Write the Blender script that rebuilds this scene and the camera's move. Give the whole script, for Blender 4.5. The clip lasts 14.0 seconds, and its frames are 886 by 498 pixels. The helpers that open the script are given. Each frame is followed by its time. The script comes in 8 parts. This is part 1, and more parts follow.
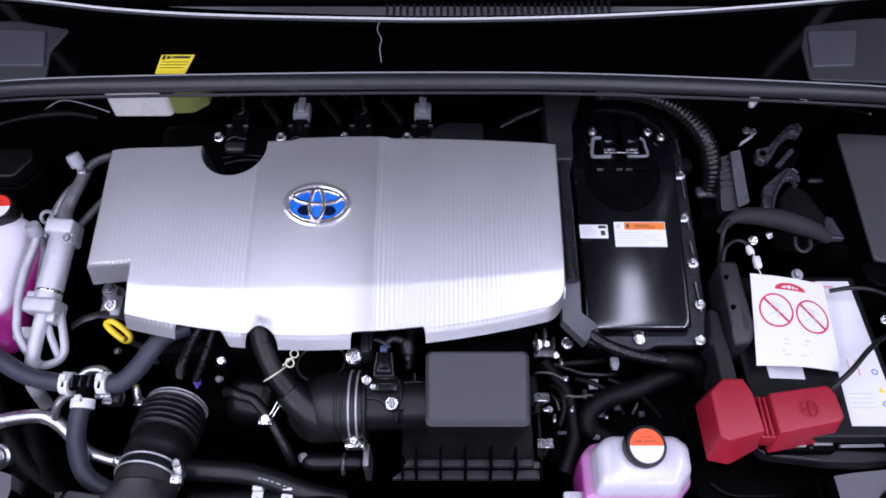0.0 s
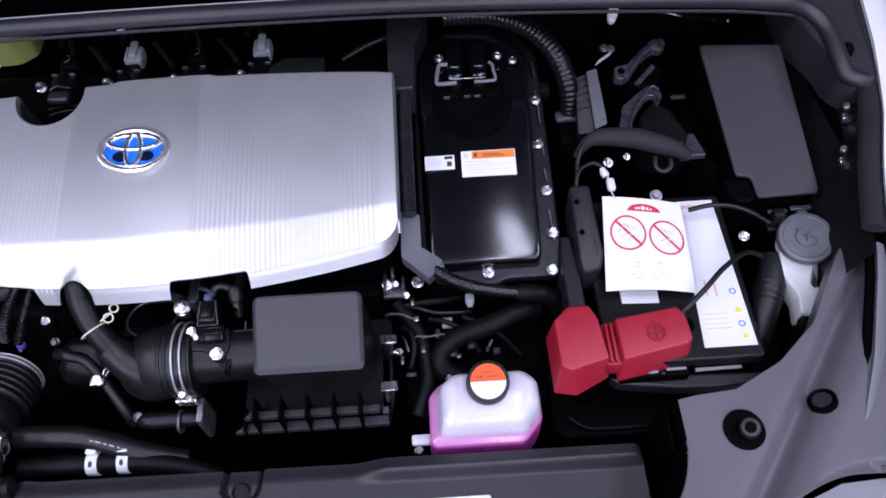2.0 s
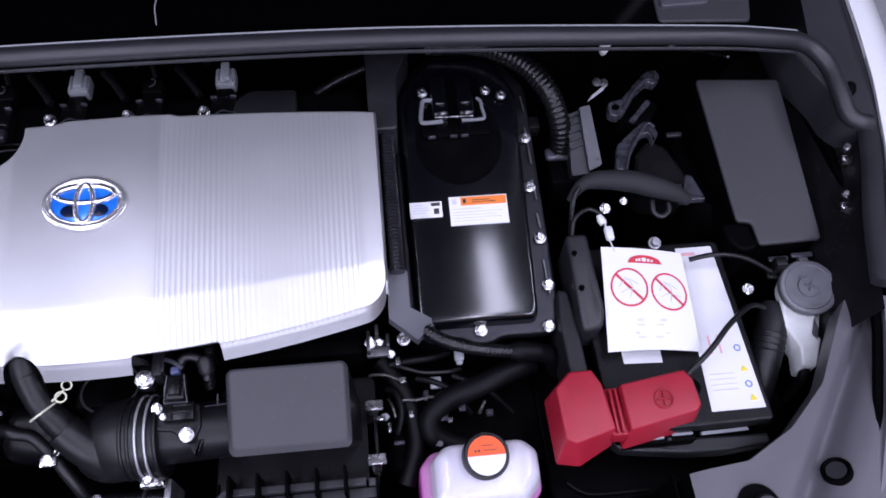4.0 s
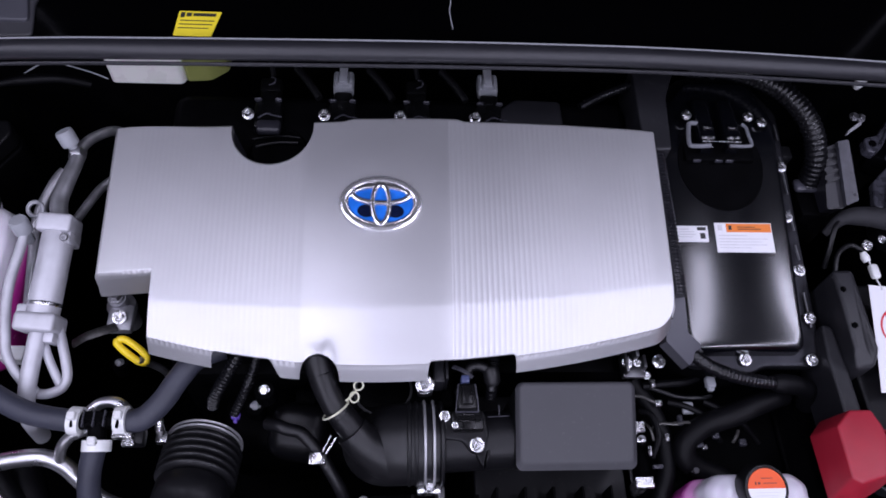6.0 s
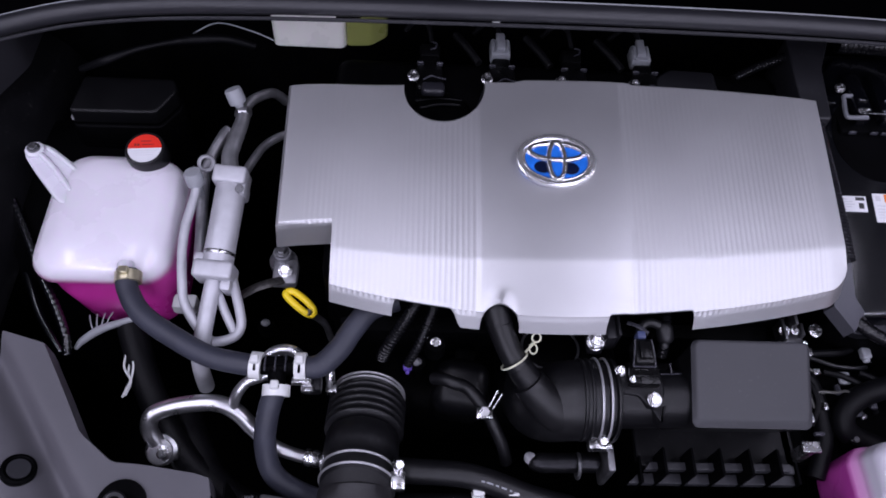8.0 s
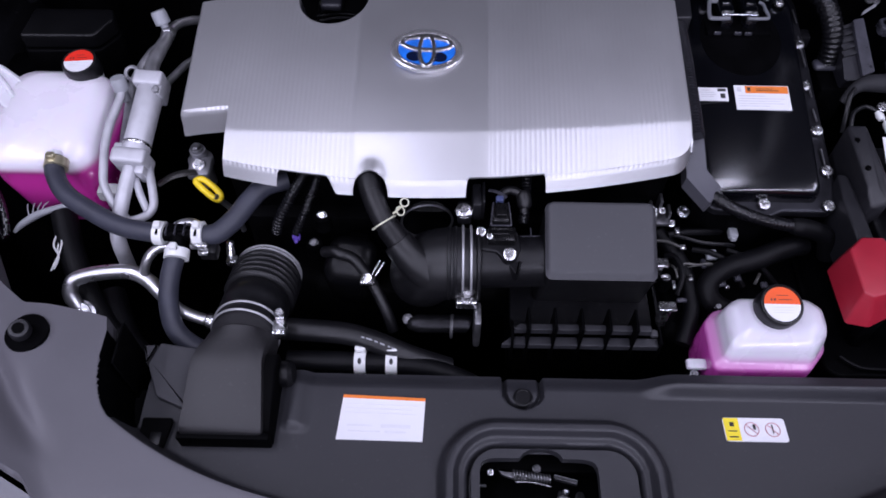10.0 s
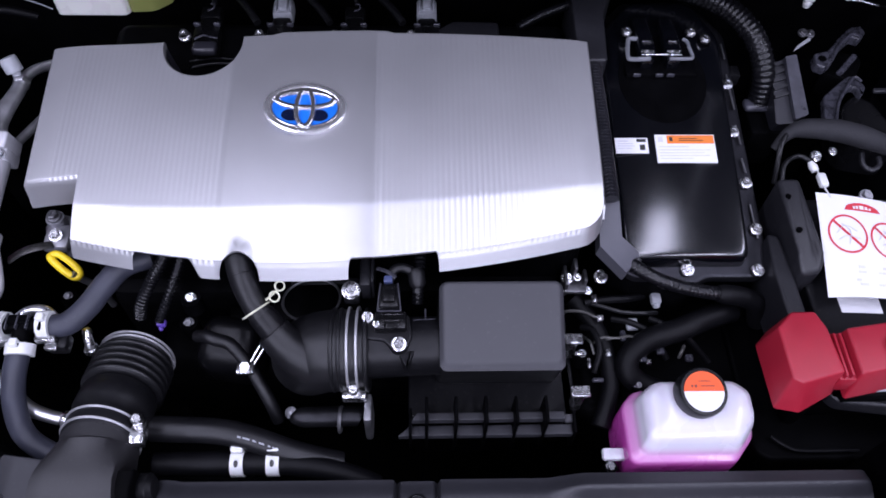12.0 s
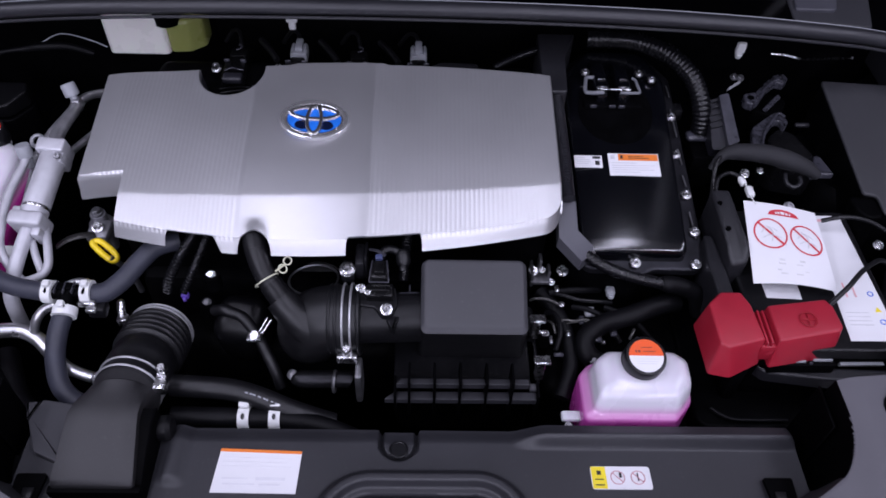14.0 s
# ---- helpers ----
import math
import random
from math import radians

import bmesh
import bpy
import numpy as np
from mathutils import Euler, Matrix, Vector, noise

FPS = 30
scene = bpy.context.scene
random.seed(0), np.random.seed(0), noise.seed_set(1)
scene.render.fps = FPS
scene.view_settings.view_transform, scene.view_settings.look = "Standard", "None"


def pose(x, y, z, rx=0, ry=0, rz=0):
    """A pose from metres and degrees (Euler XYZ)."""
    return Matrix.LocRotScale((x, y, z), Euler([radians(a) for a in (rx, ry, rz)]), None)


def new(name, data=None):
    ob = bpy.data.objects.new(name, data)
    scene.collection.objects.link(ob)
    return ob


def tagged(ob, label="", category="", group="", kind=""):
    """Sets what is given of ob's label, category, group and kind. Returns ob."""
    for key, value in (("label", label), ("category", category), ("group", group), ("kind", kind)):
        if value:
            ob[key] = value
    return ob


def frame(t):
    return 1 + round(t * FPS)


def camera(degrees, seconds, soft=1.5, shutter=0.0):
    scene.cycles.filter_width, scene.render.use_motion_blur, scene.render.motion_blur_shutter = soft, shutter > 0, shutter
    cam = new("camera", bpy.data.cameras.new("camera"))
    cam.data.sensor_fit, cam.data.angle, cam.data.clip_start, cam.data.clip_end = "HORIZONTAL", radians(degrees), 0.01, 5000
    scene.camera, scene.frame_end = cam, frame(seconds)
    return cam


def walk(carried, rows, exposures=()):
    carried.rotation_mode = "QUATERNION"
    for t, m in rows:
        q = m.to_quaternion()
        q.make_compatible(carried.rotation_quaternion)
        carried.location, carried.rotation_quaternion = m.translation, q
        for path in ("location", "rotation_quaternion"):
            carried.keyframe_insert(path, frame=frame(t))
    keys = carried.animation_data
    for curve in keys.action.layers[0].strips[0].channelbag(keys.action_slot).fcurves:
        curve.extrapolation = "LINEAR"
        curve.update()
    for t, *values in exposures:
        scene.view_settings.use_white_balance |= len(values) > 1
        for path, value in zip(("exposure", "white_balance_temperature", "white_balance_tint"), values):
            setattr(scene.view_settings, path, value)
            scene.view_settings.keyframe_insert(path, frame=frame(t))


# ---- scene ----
cam = camera(60.0, 14.0, soft=1.7)
ROWS = [
    (0.0, 0.0460, -0.5854, 1.7084, 34.99, 0.00, 0.00),
    (0.5, 0.0624, -0.5870, 1.7058, 35.19, 0.37, 0.18),
    (1.0, 0.1133, -0.5969, 1.6776, 35.17, 0.69, -0.71),
    (1.5, 0.1755, -0.6001, 1.6546, 33.75, 0.92, -1.93),
    (2.0, 0.2364, -0.5939, 1.6404, 32.67, 1.60, -3.12),
    (2.2, 0.2602, -0.5907, 1.6334, 32.35, 1.67, -3.56),
    (2.7, 0.2934, -0.5702, 1.6247, 31.52, 1.48, -4.67),
    (3.2, 0.2797, -0.5323, 1.6248, 31.04, 0.29, -5.55),
    (3.7, 0.2303, -0.4926, 1.6280, 30.85, -1.20, -5.95),
    (4.3, 0.1400, -0.4644, 1.6280, 30.93, -2.42, -5.51),
    (4.5, 0.1034, -0.4608, 1.6270, 31.02, -2.58, -5.29),
    (5.0, 0.0220, -0.4536, 1.6219, 31.20, -3.06, -4.26),
    (5.5, -0.0422, -0.4432, 1.6222, 30.81, -3.09, -2.93),
    (6.0, -0.1053, -0.4377, 1.6166, 30.71, -3.93, -1.90),
    (6.5, -0.1719, -0.4334, 1.6136, 30.69, -3.43, -0.70),
    (7.0, -0.2193, -0.4413, 1.6034, 31.22, -3.44, -0.83),
    (7.2, -0.2369, -0.4451, 1.6011, 31.34, -3.80, -0.68),
    (7.7, -0.2671, -0.4697, 1.5886, 31.80, -3.81, -0.40),
    (8.2, -0.2669, -0.5176, 1.5727, 32.29, -3.40, 0.19),
    (8.7, -0.2396, -0.5749, 1.5594, 32.87, -2.69, 0.79),
    (9.3, -0.1754, -0.6369, 1.5551, 33.78, -1.65, 1.10),
    (9.5, -0.1508, -0.6543, 1.5587, 34.04, -1.14, 1.22),
    (10.0, -0.0826, -0.6964, 1.5612, 35.02, -0.39, 1.00),
    (10.5, -0.0169, -0.7220, 1.5639, 35.71, -0.16, 0.20),
    (11.0, 0.0252, -0.7138, 1.5666, 35.50, -0.99, -0.60),
    (11.5, 0.0163, -0.6516, 1.5691, 34.46, -1.87, -0.95),
    (12.0, 0.0051, -0.5524, 1.5406, 33.52, -1.38, -1.29),
    (12.5, 0.0122, -0.4725, 1.5127, 32.72, -0.96, -1.11),
    (13.0, 0.0173, -0.4928, 1.5215, 33.76, -1.61, -1.32),
    (13.5, 0.0159, -0.6045, 1.5494, 38.17, -2.29, -1.43),
    (14.0, 0.0234, -0.7419, 1.5778, 41.11, -1.86, -0.47),
]
walk(cam, [(t, pose(x, y, z, rx, ry, rz)) for t, x, y, z, rx, ry, rz in ROWS],
     exposures=[(0.0, -0.36, 6480, 8), (1.5, -0.28, 6440, 8), (2.2, -0.25, 6400, 8), (4.5, -0.35, 6460, 9), (5.0, -0.42, 6500, 8), (5.5, -0.52, 6550, 8), (6.5, -0.76, 6620, 8), (7.0, -0.79, 6650, 8),
                (8.5, -0.79, 6680, 8), (9.5, -0.79, 6680, 8), (10.0, -0.54, 6560, 8), (11.0, -0.25, 6400, 7), (12.5, -0.28, 6400, 8), (13.0, -0.43, 6400, 8), (14.0, -0.65, 6660, 7)])

# ==== world, lamps ====
world = bpy.data.worlds.new("showroom_air")
scene.world = world
world.use_nodes = True
world.node_tree.nodes["Background"].inputs[0].default_value = (0.62, 0.66, 0.8, 1)
world.node_tree.nodes["Background"].inputs[1].default_value = 0.008


def area_lamp(x, y, z, sx, sy, watts, color=(0.77, 0.757, 1.01)):
    data = bpy.data.lights.new("ceiling_lamp", "AREA")
    data.shape, data.size, data.size_y, data.energy, data.color = "RECTANGLE", sx, sy, watts, color
    lamp = new("ceiling_lamp", data)
    lamp.matrix_world = pose(x, y, z)
    return lamp


for lx in (-2.2, -0.75, 0.8, 2.3):
    area_lamp(lx, -1.04, 3.16, 0.30, 2.72, 74 if abs(lx) > 2 else 42)
    area_lamp(lx, -4.80, 3.16, 0.30, 3.80, 178 if abs(lx) > 2 else 103)

# ==== materials ====


def material(name, color, rough=0.5, metal=0.0, vary=0.12, scale=30.0, bump=0.15, grain=600.0, spec=0.5, coat=0.0, rough_vary=0.1, dust=0.0):
    m = bpy.data.materials.new(name)
    m.use_nodes = True
    nt = m.node_tree
    b = nt.nodes["Principled BSDF"]
    b.inputs["Metallic"].default_value = metal
    b.inputs["Specular IOR Level"].default_value = spec
    b.inputs["Coat Weight"].default_value = coat
    b.inputs["Coat Roughness"].default_value = 0.06
    tc = nt.nodes.new("ShaderNodeTexCoord")
    n1 = nt.nodes.new("ShaderNodeTexNoise")
    n1.inputs["Scale"].default_value = scale
    n1.inputs["Detail"].default_value = 6
    nt.links.new(tc.outputs["Object"], n1.inputs["Vector"])
    n2 = nt.nodes.new("ShaderNodeTexNoise")
    n2.inputs["Scale"].default_value = grain
    n2.inputs["Detail"].default_value = 3
    nt.links.new(tc.outputs["Object"], n2.inputs["Vector"])
    ramp = nt.nodes.new("ShaderNodeValToRGB")
    lo = [max(0, c * (1 - vary)) for c in color]
    hi = [min(1, c * (1 + vary)) for c in color]
    ramp.color_ramp.elements[0].position, ramp.color_ramp.elements[1].position = 0.3, 0.7
    ramp.color_ramp.elements[0].color = (*lo, 1)
    ramp.color_ramp.elements[1].color = (*hi, 1)
    nt.links.new(n1.outputs["Fac"], ramp.inputs["Fac"])
    last = ramp.outputs["Color"]
    if dust > 0:
        n3 = nt.nodes.new("ShaderNodeTexNoise")
        n3.inputs["Scale"].default_value = 240
        n3.inputs["Detail"].default_value = 8
        nt.links.new(tc.outputs["Object"], n3.inputs["Vector"])
        r3 = nt.nodes.new("ShaderNodeMapRange")
        r3.inputs[1].default_value, r3.inputs[2].default_value = 0.62, 0.72
        r3.inputs[3].default_value, r3.inputs[4].default_value = 0.0, dust
        nt.links.new(n3.outputs["Fac"], r3.inputs[0])
        mix = nt.nodes.new("ShaderNodeMix")
        mix.data_type = "RGBA"
        mix.inputs[7].default_value = (0.3, 0.29, 0.28, 1)
        nt.links.new(r3.outputs[0], mix.inputs[0])
        nt.links.new(last, mix.inputs[6])
        last = mix.outputs[2]
    nt.links.new(last, b.inputs["Base Color"])
    rr = nt.nodes.new("ShaderNodeMapRange")
    rr.inputs[3].default_value = max(0.02, rough - rough_vary)
    rr.inputs[4].default_value = min(1, rough + rough_vary)
    nt.links.new(n1.outputs["Fac"], rr.inputs[0])
    nt.links.new(rr.outputs[0], b.inputs["Roughness"])
    if bump > 0:
        bp = nt.nodes.new("ShaderNodeBump")
        bp.inputs["Strength"].default_value = bump
        bp.inputs["Distance"].default_value = 0.0006
        nt.links.new(n2.outputs["Fac"], bp.inputs["Height"])
        nt.links.new(bp.outputs[0], b.inputs["Normal"])
    return m


SILVER = material("silver_painted_plastic", (0.575, 0.575, 0.585), 0.415, 0.86, 0.03, 12, 0.12, 1400, rough_vary=0.03)
SILVER_FINE = material("smooth_silver_painted_plastic", (0.565, 0.565, 0.575), 0.385, 0.87, 0.03, 12, 0.10, 1400, rough_vary=0.03)
GREY_PLASTIC = material("charcoal_trim_plastic", (0.022, 0.022, 0.026), 0.46, 0, 0.1, 9, 0.35, 1600, rough_vary=0.08, dust=0.04)
SURROUND = material("grey_outer_trim_plastic", (0.094, 0.091, 0.102), 0.43, 0, 0.1, 7, 0.35, 1600, rough_vary=0.08, dust=0.035)
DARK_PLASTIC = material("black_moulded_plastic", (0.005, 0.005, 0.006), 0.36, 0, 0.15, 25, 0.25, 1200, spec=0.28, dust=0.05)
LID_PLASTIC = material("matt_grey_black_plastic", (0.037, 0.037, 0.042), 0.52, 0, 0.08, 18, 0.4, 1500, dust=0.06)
FUSE_LID = material("dark_textured_lid_plastic", (0.021, 0.021, 0.0245), 0.5, 0, 0.08, 18, 0.4, 1500, dust=0.05)
CONNECTOR_EDGE = material("dull_grey_lever_plastic", (0.15, 0.155, 0.17), 0.4, 0, 0.15, 60, 0.1)
# near-zero black with hardly any sheen: deep bay shade put into the colour
BLACK = material("black_darkened_for_shade", (0.0012, 0.0012, 0.0015), 0.5, 0, 0.3, 40, 0.3, 500, spec=0.03)
GLOSS_BLACK = material("glossy_black_enamel", (0.0018, 0.002, 0.0032), 0.17, 0, 0.1, 20, 0.0, 900, rough_vary=0.03, spec=0.9)
PIANO = material("polished_black_paint", (0.0006, 0.0006, 0.0008), 0.12, 0, 0.1, 8, 0.0, rough_vary=0.02, spec=0.18)
RUBBER = material("black_rubber_hose", (0.005, 0.005, 0.006), 0.40, 0, 0.15, 40, 0.2, 900, spec=0.4, dust=0.012)
HOSE_RUBBER = material("grey_black_hose_rubber", (0.033, 0.035, 0.049), 0.5, 0, 0.15, 40, 0.25, 900, spec=0.4, dust=0.04)
# shaded copy of the hose rubber: valley shade is put into its colour
SHADE_RUBBER = material("hose_rubber_darkened_for_shade", (0.003, 0.003, 0.0038), 0.5, 0, 0.2, 40, 0.3, 900, spec=0.15)
SEAL_RUBBER = material("hood_seal_rubber", (0.016, 0.016, 0.0195), 0.42, 0, 0.1, 30, 0.15, 900)
CORRUGATED = material("corrugated_black_conduit", (0.004, 0.004, 0.005), 0.26, 0, 0.15, 60, 0.1, 900, spec=0.35)
ALUMINIUM = material("bare_aluminium", (0.52, 0.52, 0.55), 0.52, 0.4, 0.1, 60, 0.25, 700, rough_vary=0.1)
BRIGHT_PIPE = material("polished_aluminium_pipe", (0.62, 0.62, 0.64), 0.3, 0.95, 0.1, 60, 0.15, 700)
PIPE_GREY = material("dull_aluminium_pipe", (0.42, 0.42, 0.44), 0.38, 0.8, 0.2, 60, 0.25, 700)
CAST = material("cast_aluminium", (0.34, 0.34, 0.36), 0.5, 0.8, 0.25, 60, 0.6, 500)
STEEL = material("zinc_plated_steel", (0.6, 0.6, 0.61), 0.27, 1.0, 0.1, 120, 0.1, 900)
CLAMP_STEEL = material("brushed_clamp_wire", (0.5, 0.5, 0.52), 0.42, 0.7, 0.08, 90, 0.1, 900)
RIBBED_CONDUIT = material("shiny_ribbed_conduit", (0.012, 0.012, 0.015), 0.22, 0, 0.15, 60, 0.1, 900, spec=0.7)
SMOKY = material("smoky_grey_bracket_plastic", (0.036, 0.036, 0.045), 0.3, 0, 0.35, 90, 0.3, 300)
DULL_STEEL = material("dull_dark_steel", (0.2, 0.2, 0.21), 0.4, 0.9, 0.25, 90, 0.2, 900)
CHROME = material("chrome", (0.92, 0.92, 0.93), 0.24, 0.9, 0.02, 20, 0.0, rough_vary=0.02)
BLUE = material("translucent_blue_emblem", (0.02, 0.19, 0.76), 0.15, 0.2, 0.25, 60, 0.0, coat=0.6)
MIRROR_CHROME = material("mirror_chrome", (0.92, 0.92, 0.93), 0.26, 1.0, 0.02, 20, 0.0, rough_vary=0.02)
WHITE_LABEL = material("white_paper_label", (0.73, 0.73, 0.75), 0.5, 0, 0.02, 20, 0.05, 900)
WHITE_CLIP = material("white_nylon", (0.72, 0.73, 0.72), 0.4, 0, 0.06, 80, 0.1, 900)
ORANGE = material("orange_label_ink", (0.75, 0.2, 0.03), 0.5, 0, 0.05, 60, 0.0)
RED_ORANGE = material("red_orange_cap_label", (0.74, 0.085, 0.006), 0.45, 0, 0.05, 60, 0.0)
RED_INK = material("red_print_ink", (0.55, 0.03, 0.05), 0.55, 0, 0.08, 90, 0.0)
GREY_INK = material("grey_print_ink", (0.58, 0.58, 0.6), 0.6, 0, 0.1, 90, 0.0)
BLACK_INK = material("black_print_ink", (0.02, 0.02, 0.02), 0.55, 0, 0.1, 90, 0.0)
BLUE_INK = material("blue_print_ink", (0.06, 0.16, 0.6), 0.55, 0, 0.1, 90, 0.0)
YELLOW = material("yellow_label", (0.82, 0.66, 0.03), 0.5, 0, 0.06, 60, 0.05)
YELLOW_PLASTIC = material("yellow_dipstick_plastic", (0.85, 0.62, 0.02), 0.35, 0, 0.08, 60, 0.1)
RED_PLASTIC = material("red_soft_plastic_cover", (0.32, 0.011, 0.027), 0.44, 0, 0.08, 30, 0.25, 1200, rough_vary=0.06)
GREY_CONNECTOR = material("grey_connector_plastic", (0.3, 0.31, 0.33), 0.5, 0, 0.08, 60, 0.1)
COPPER_TAPE = material("braided_earth_strap", (0.07, 0.068, 0.066), 0.4, 0.8, 0.3, 300, 0.8, 1500)
FLOOR_TILE = material("pale_showroom_tile", (0.4, 0.4, 0.41), 0.25, 0, 0.04, 3, 0.05, 300)
WALL_PAINT = material("white_wall_paint", (0.32, 0.32, 0.33), 0.8, 0, 0.04, 3, 0.1, 300)
CEILING_PAINT = material("dark_ceiling_paint", (0.06, 0.06, 0.065), 0.9, 0, 0.1, 3, 0.1, 300)


def milky(name, color, sss, rough=0.28):
    m = material(name, color, rough, 0, 0.04, 15, 0.05, 300, rough_vary=0.05)
    b = m.node_tree.nodes["Principled BSDF"]
    b.inputs["Subsurface Weight"].default_value = sss
    b.inputs["Subsurface Radius"].default_value = (0.02, 0.014, 0.02)
    b.inputs["Subsurface Scale"].default_value = 0.6
    return m


HOLDER_GREY = material("holder_plastic", (0.010, 0.010, 0.0125), 0.45, 0, 0.12, 25, 0.3, 1200, dust=0.05)
MILKY = milky("frosted_white_tank_plastic", (0.75, 0.73, 0.80), 0.35)
MILKY_YELLOW = milky("yellowed_fluid_reservoir", (0.24, 0.26, 0.08), 0.3)
MILKY_CREAM = milky("cream_white_reservoir_plastic", (0.8, 0.79, 0.74), 0.3)

# ==== builders ====
ORIGIN = {}


def thing(name, at, label, category, group="", kind=""):
    ob = new(name)
    ob.empty_display_size = 0.02
    ob.location = at
    ORIGIN[ob] = Vector(at)
    return tagged(ob, label, category, group, kind)


def mesh_of(name, bm, mat, shift=(0, 0, 0), sharp=38):
    bmesh.ops.recalc_face_normals(bm, faces=bm.faces[:])
    if Vector(shift).length > 0:
        bmesh.ops.translate(bm, verts=bm.verts[:], vec=-Vector(shift))
    me = bpy.data.meshes.new(name)
    bm.to_mesh(me)
    bm.free()
    me.materials.append(mat)
    me.polygons.foreach_set("use_smooth", [True] * len(me.polygons))
    me.set_sharp_from_angle(angle=radians(sharp))
    return me


def part(name, bm, mat, parent, label="", sharp=38):
    """One mesh of a thing or of a part, given in world metres."""
    o = ORIGIN[parent]
    ob = new(name, mesh_of(name, bm, mat, o, sharp))
    ob.parent = parent
    ORIGIN[ob] = o
    if label:
        ob["label"] = label
    return ob


def single(name, bm, mat, label, category, group="", kind="", sharp=38):
    """A thing of one mesh, given in world metres."""
    lo = Vector((min(v.co.x for v in bm.verts) + max(v.co.x for v in bm.verts), min(v.co.y for v in bm.verts) + max(v.co.y for v in bm.verts), 0)) / 2
    lo.z = min(v.co.z for v in bm.verts)
    ob = new(name, mesh_of(name, bm, mat, lo, sharp))
    ob.location = lo
    ORIGIN[ob] = lo
    return tagged(ob, label, category, group, kind)


def joined(*bms):
    out = bms[0]
    for b in bms[1:]:
        me = bpy.data.meshes.new("tmp")
        b.to_mesh(me)
        b.free()
        out.from_mesh(me)
        bpy.data.meshes.remove(me)
    return out


def rbox(x0, x1, y0, y1, z0, z1, r=0.003, seg=2, m=None):
    bm = bmesh.new()
    bmesh.ops.create_cube(bm, size=1)
    bmesh.ops.scale(bm, vec=(x1 - x0, y1 - y0, z1 - z0), verts=bm.verts[:])
    if r > 0:
        r = min(r, 0.48 * min(x1 - x0, y1 - y0, z1 - z0))
        bmesh.ops.bevel(bm, geom=bm.edges[:], offset=r, segments=seg, profile=0.5, affect="EDGES")
    bmesh.ops.translate(bm, verts=bm.verts[:], vec=((x0 + x1) / 2, (y0 + y1) / 2, (z0 + z1) / 2))
    if m is not None:
        bm.transform(m)
    return bm


def loft(rings, cap=True, close=True):
    bm = bmesh.new()
    rows = [[bm.verts.new(p) for p in ring] for ring in rings]
    n = len(rows[0])
    for a, b in zip(rows, rows[1:]):
        for i in range(n if close else n - 1):
            bm.faces.new((a[i], a[(i + 1) % n], b[(i + 1) % n], b[i]))
    if cap:
        bm.faces.new(rows[0])
        bm.faces.new(rows[-1])
    return bm


def rrect(x0, x1, y0, y1, r, n=5):
    pts = []
    r = min(r, 0.49 * (x1 - x0), 0.49 * (y1 - y0))
    for cx, cy, a in ((x1 - r, y1 - r, 0), (x0 + r, y1 - r, 90), (x0 + r, y0 + r, 180), (x1 - r, y0 + r, 270)):
        for i in range(n + 1):
            t = radians(a + 90 * i / n)
            pts.append((cx + r * math.cos(t), cy + r * math.sin(t)))
    return pts


def rounded_poly(pts, r, n=4):
    """A flat outline with its corners rounded."""
    out = []
    for i, p in enumerate(pts):
        p, a, b = Vector(p), Vector(pts[i - 1]), Vector(pts[(i + 1) % len(pts)])
        u, v = (a - p), (b - p)
        d = min(r, 0.45 * u.length, 0.45 * v.length)
        s, e = p + u.normalized() * d, p + v.normalized() * d
        for k in range(n + 1):
            t = k / n
            out.append(tuple((1 - t) ** 2 * s + 2 * t * (1 - t) * p + t * t * e))
    return out


def shrink(pts, d):
    out = []
    n = len(pts)
    turn = sum(pts[i - 1][0] * pts[i][1] - pts[i][0] * pts[i - 1][1] for i in range(n))
    d = d if turn > 0 else -d
    for i in range(n):
        a, b = Vector(pts[i - 1][:2]), Vector(pts[(i + 1) % n][:2])
        t = (b - a).normalized()
        out.append(Vector(pts[i][:2]) + Vector((-t.y, t.x)) * d)
    for _ in range(8):
        for i in range(n):
            j = (i + 1) % n
            if (out[j] - out[i]).dot(Vector(pts[j][:2]) - Vector(pts[i][:2])) < 0:
                out[i] = (out[i] + out[j]) / 2
                out[j] = out[i].copy()
    out = [tuple(q) for q in out]
    return out


def slab(outline, top, bottom, edge=0.003):
    """A flat outline extruded from bottom to top (numbers or functions of x, y), its upper edge rounded."""
    ft = top if callable(top) else (lambda x, y: top)
    fb = bottom if callable(bottom) else (lambda x, y: bottom)
    rings = [[(x, y, fb(x, y)) for x, y in outline], [(x, y, ft(x, y) - edge) for x, y in outline]]
    for k in (0.3, 0.65, 1.0):
        a = k * math.pi / 2
        s = shrink(outline, edge * (1 - math.cos(a)))
        rings.append([(x, y, ft(x, y) - edge * (1 - math.sin(a))) for x, y in s])
    s = shrink(s, 0.0012)
    rings.append([(x, y, ft(x, y)) for x, y in s])
    bm = loft(rings)
    bmesh.ops.remove_doubles(bm, verts=bm.verts[:], dist=2e-5)
    return bm


def spline(pts, res=6):
    pts = [Vector(p) for p in pts]
    if len(pts) < 3:
        return [pts[0].lerp(pts[-1], i / res) for i in range(res + 1)]
    out = []
    for i in range(len(pts) - 1):
        p0, p1, p2, p3 = pts[max(i - 1, 0)], pts[i], pts[i + 1], pts[min(i + 2, len(pts) - 1)]
        for k in range(res):
            t = k / res
            out.append(0.5 * ((2 * p1) + (p2 - p0) * t + (2 * p0 - 5 * p1 + 4 * p2 - p3) * t * t + (3 * p1 - p0 - 3 * p2 + p3) * t ** 3))
    out.append(pts[-1])
    return out


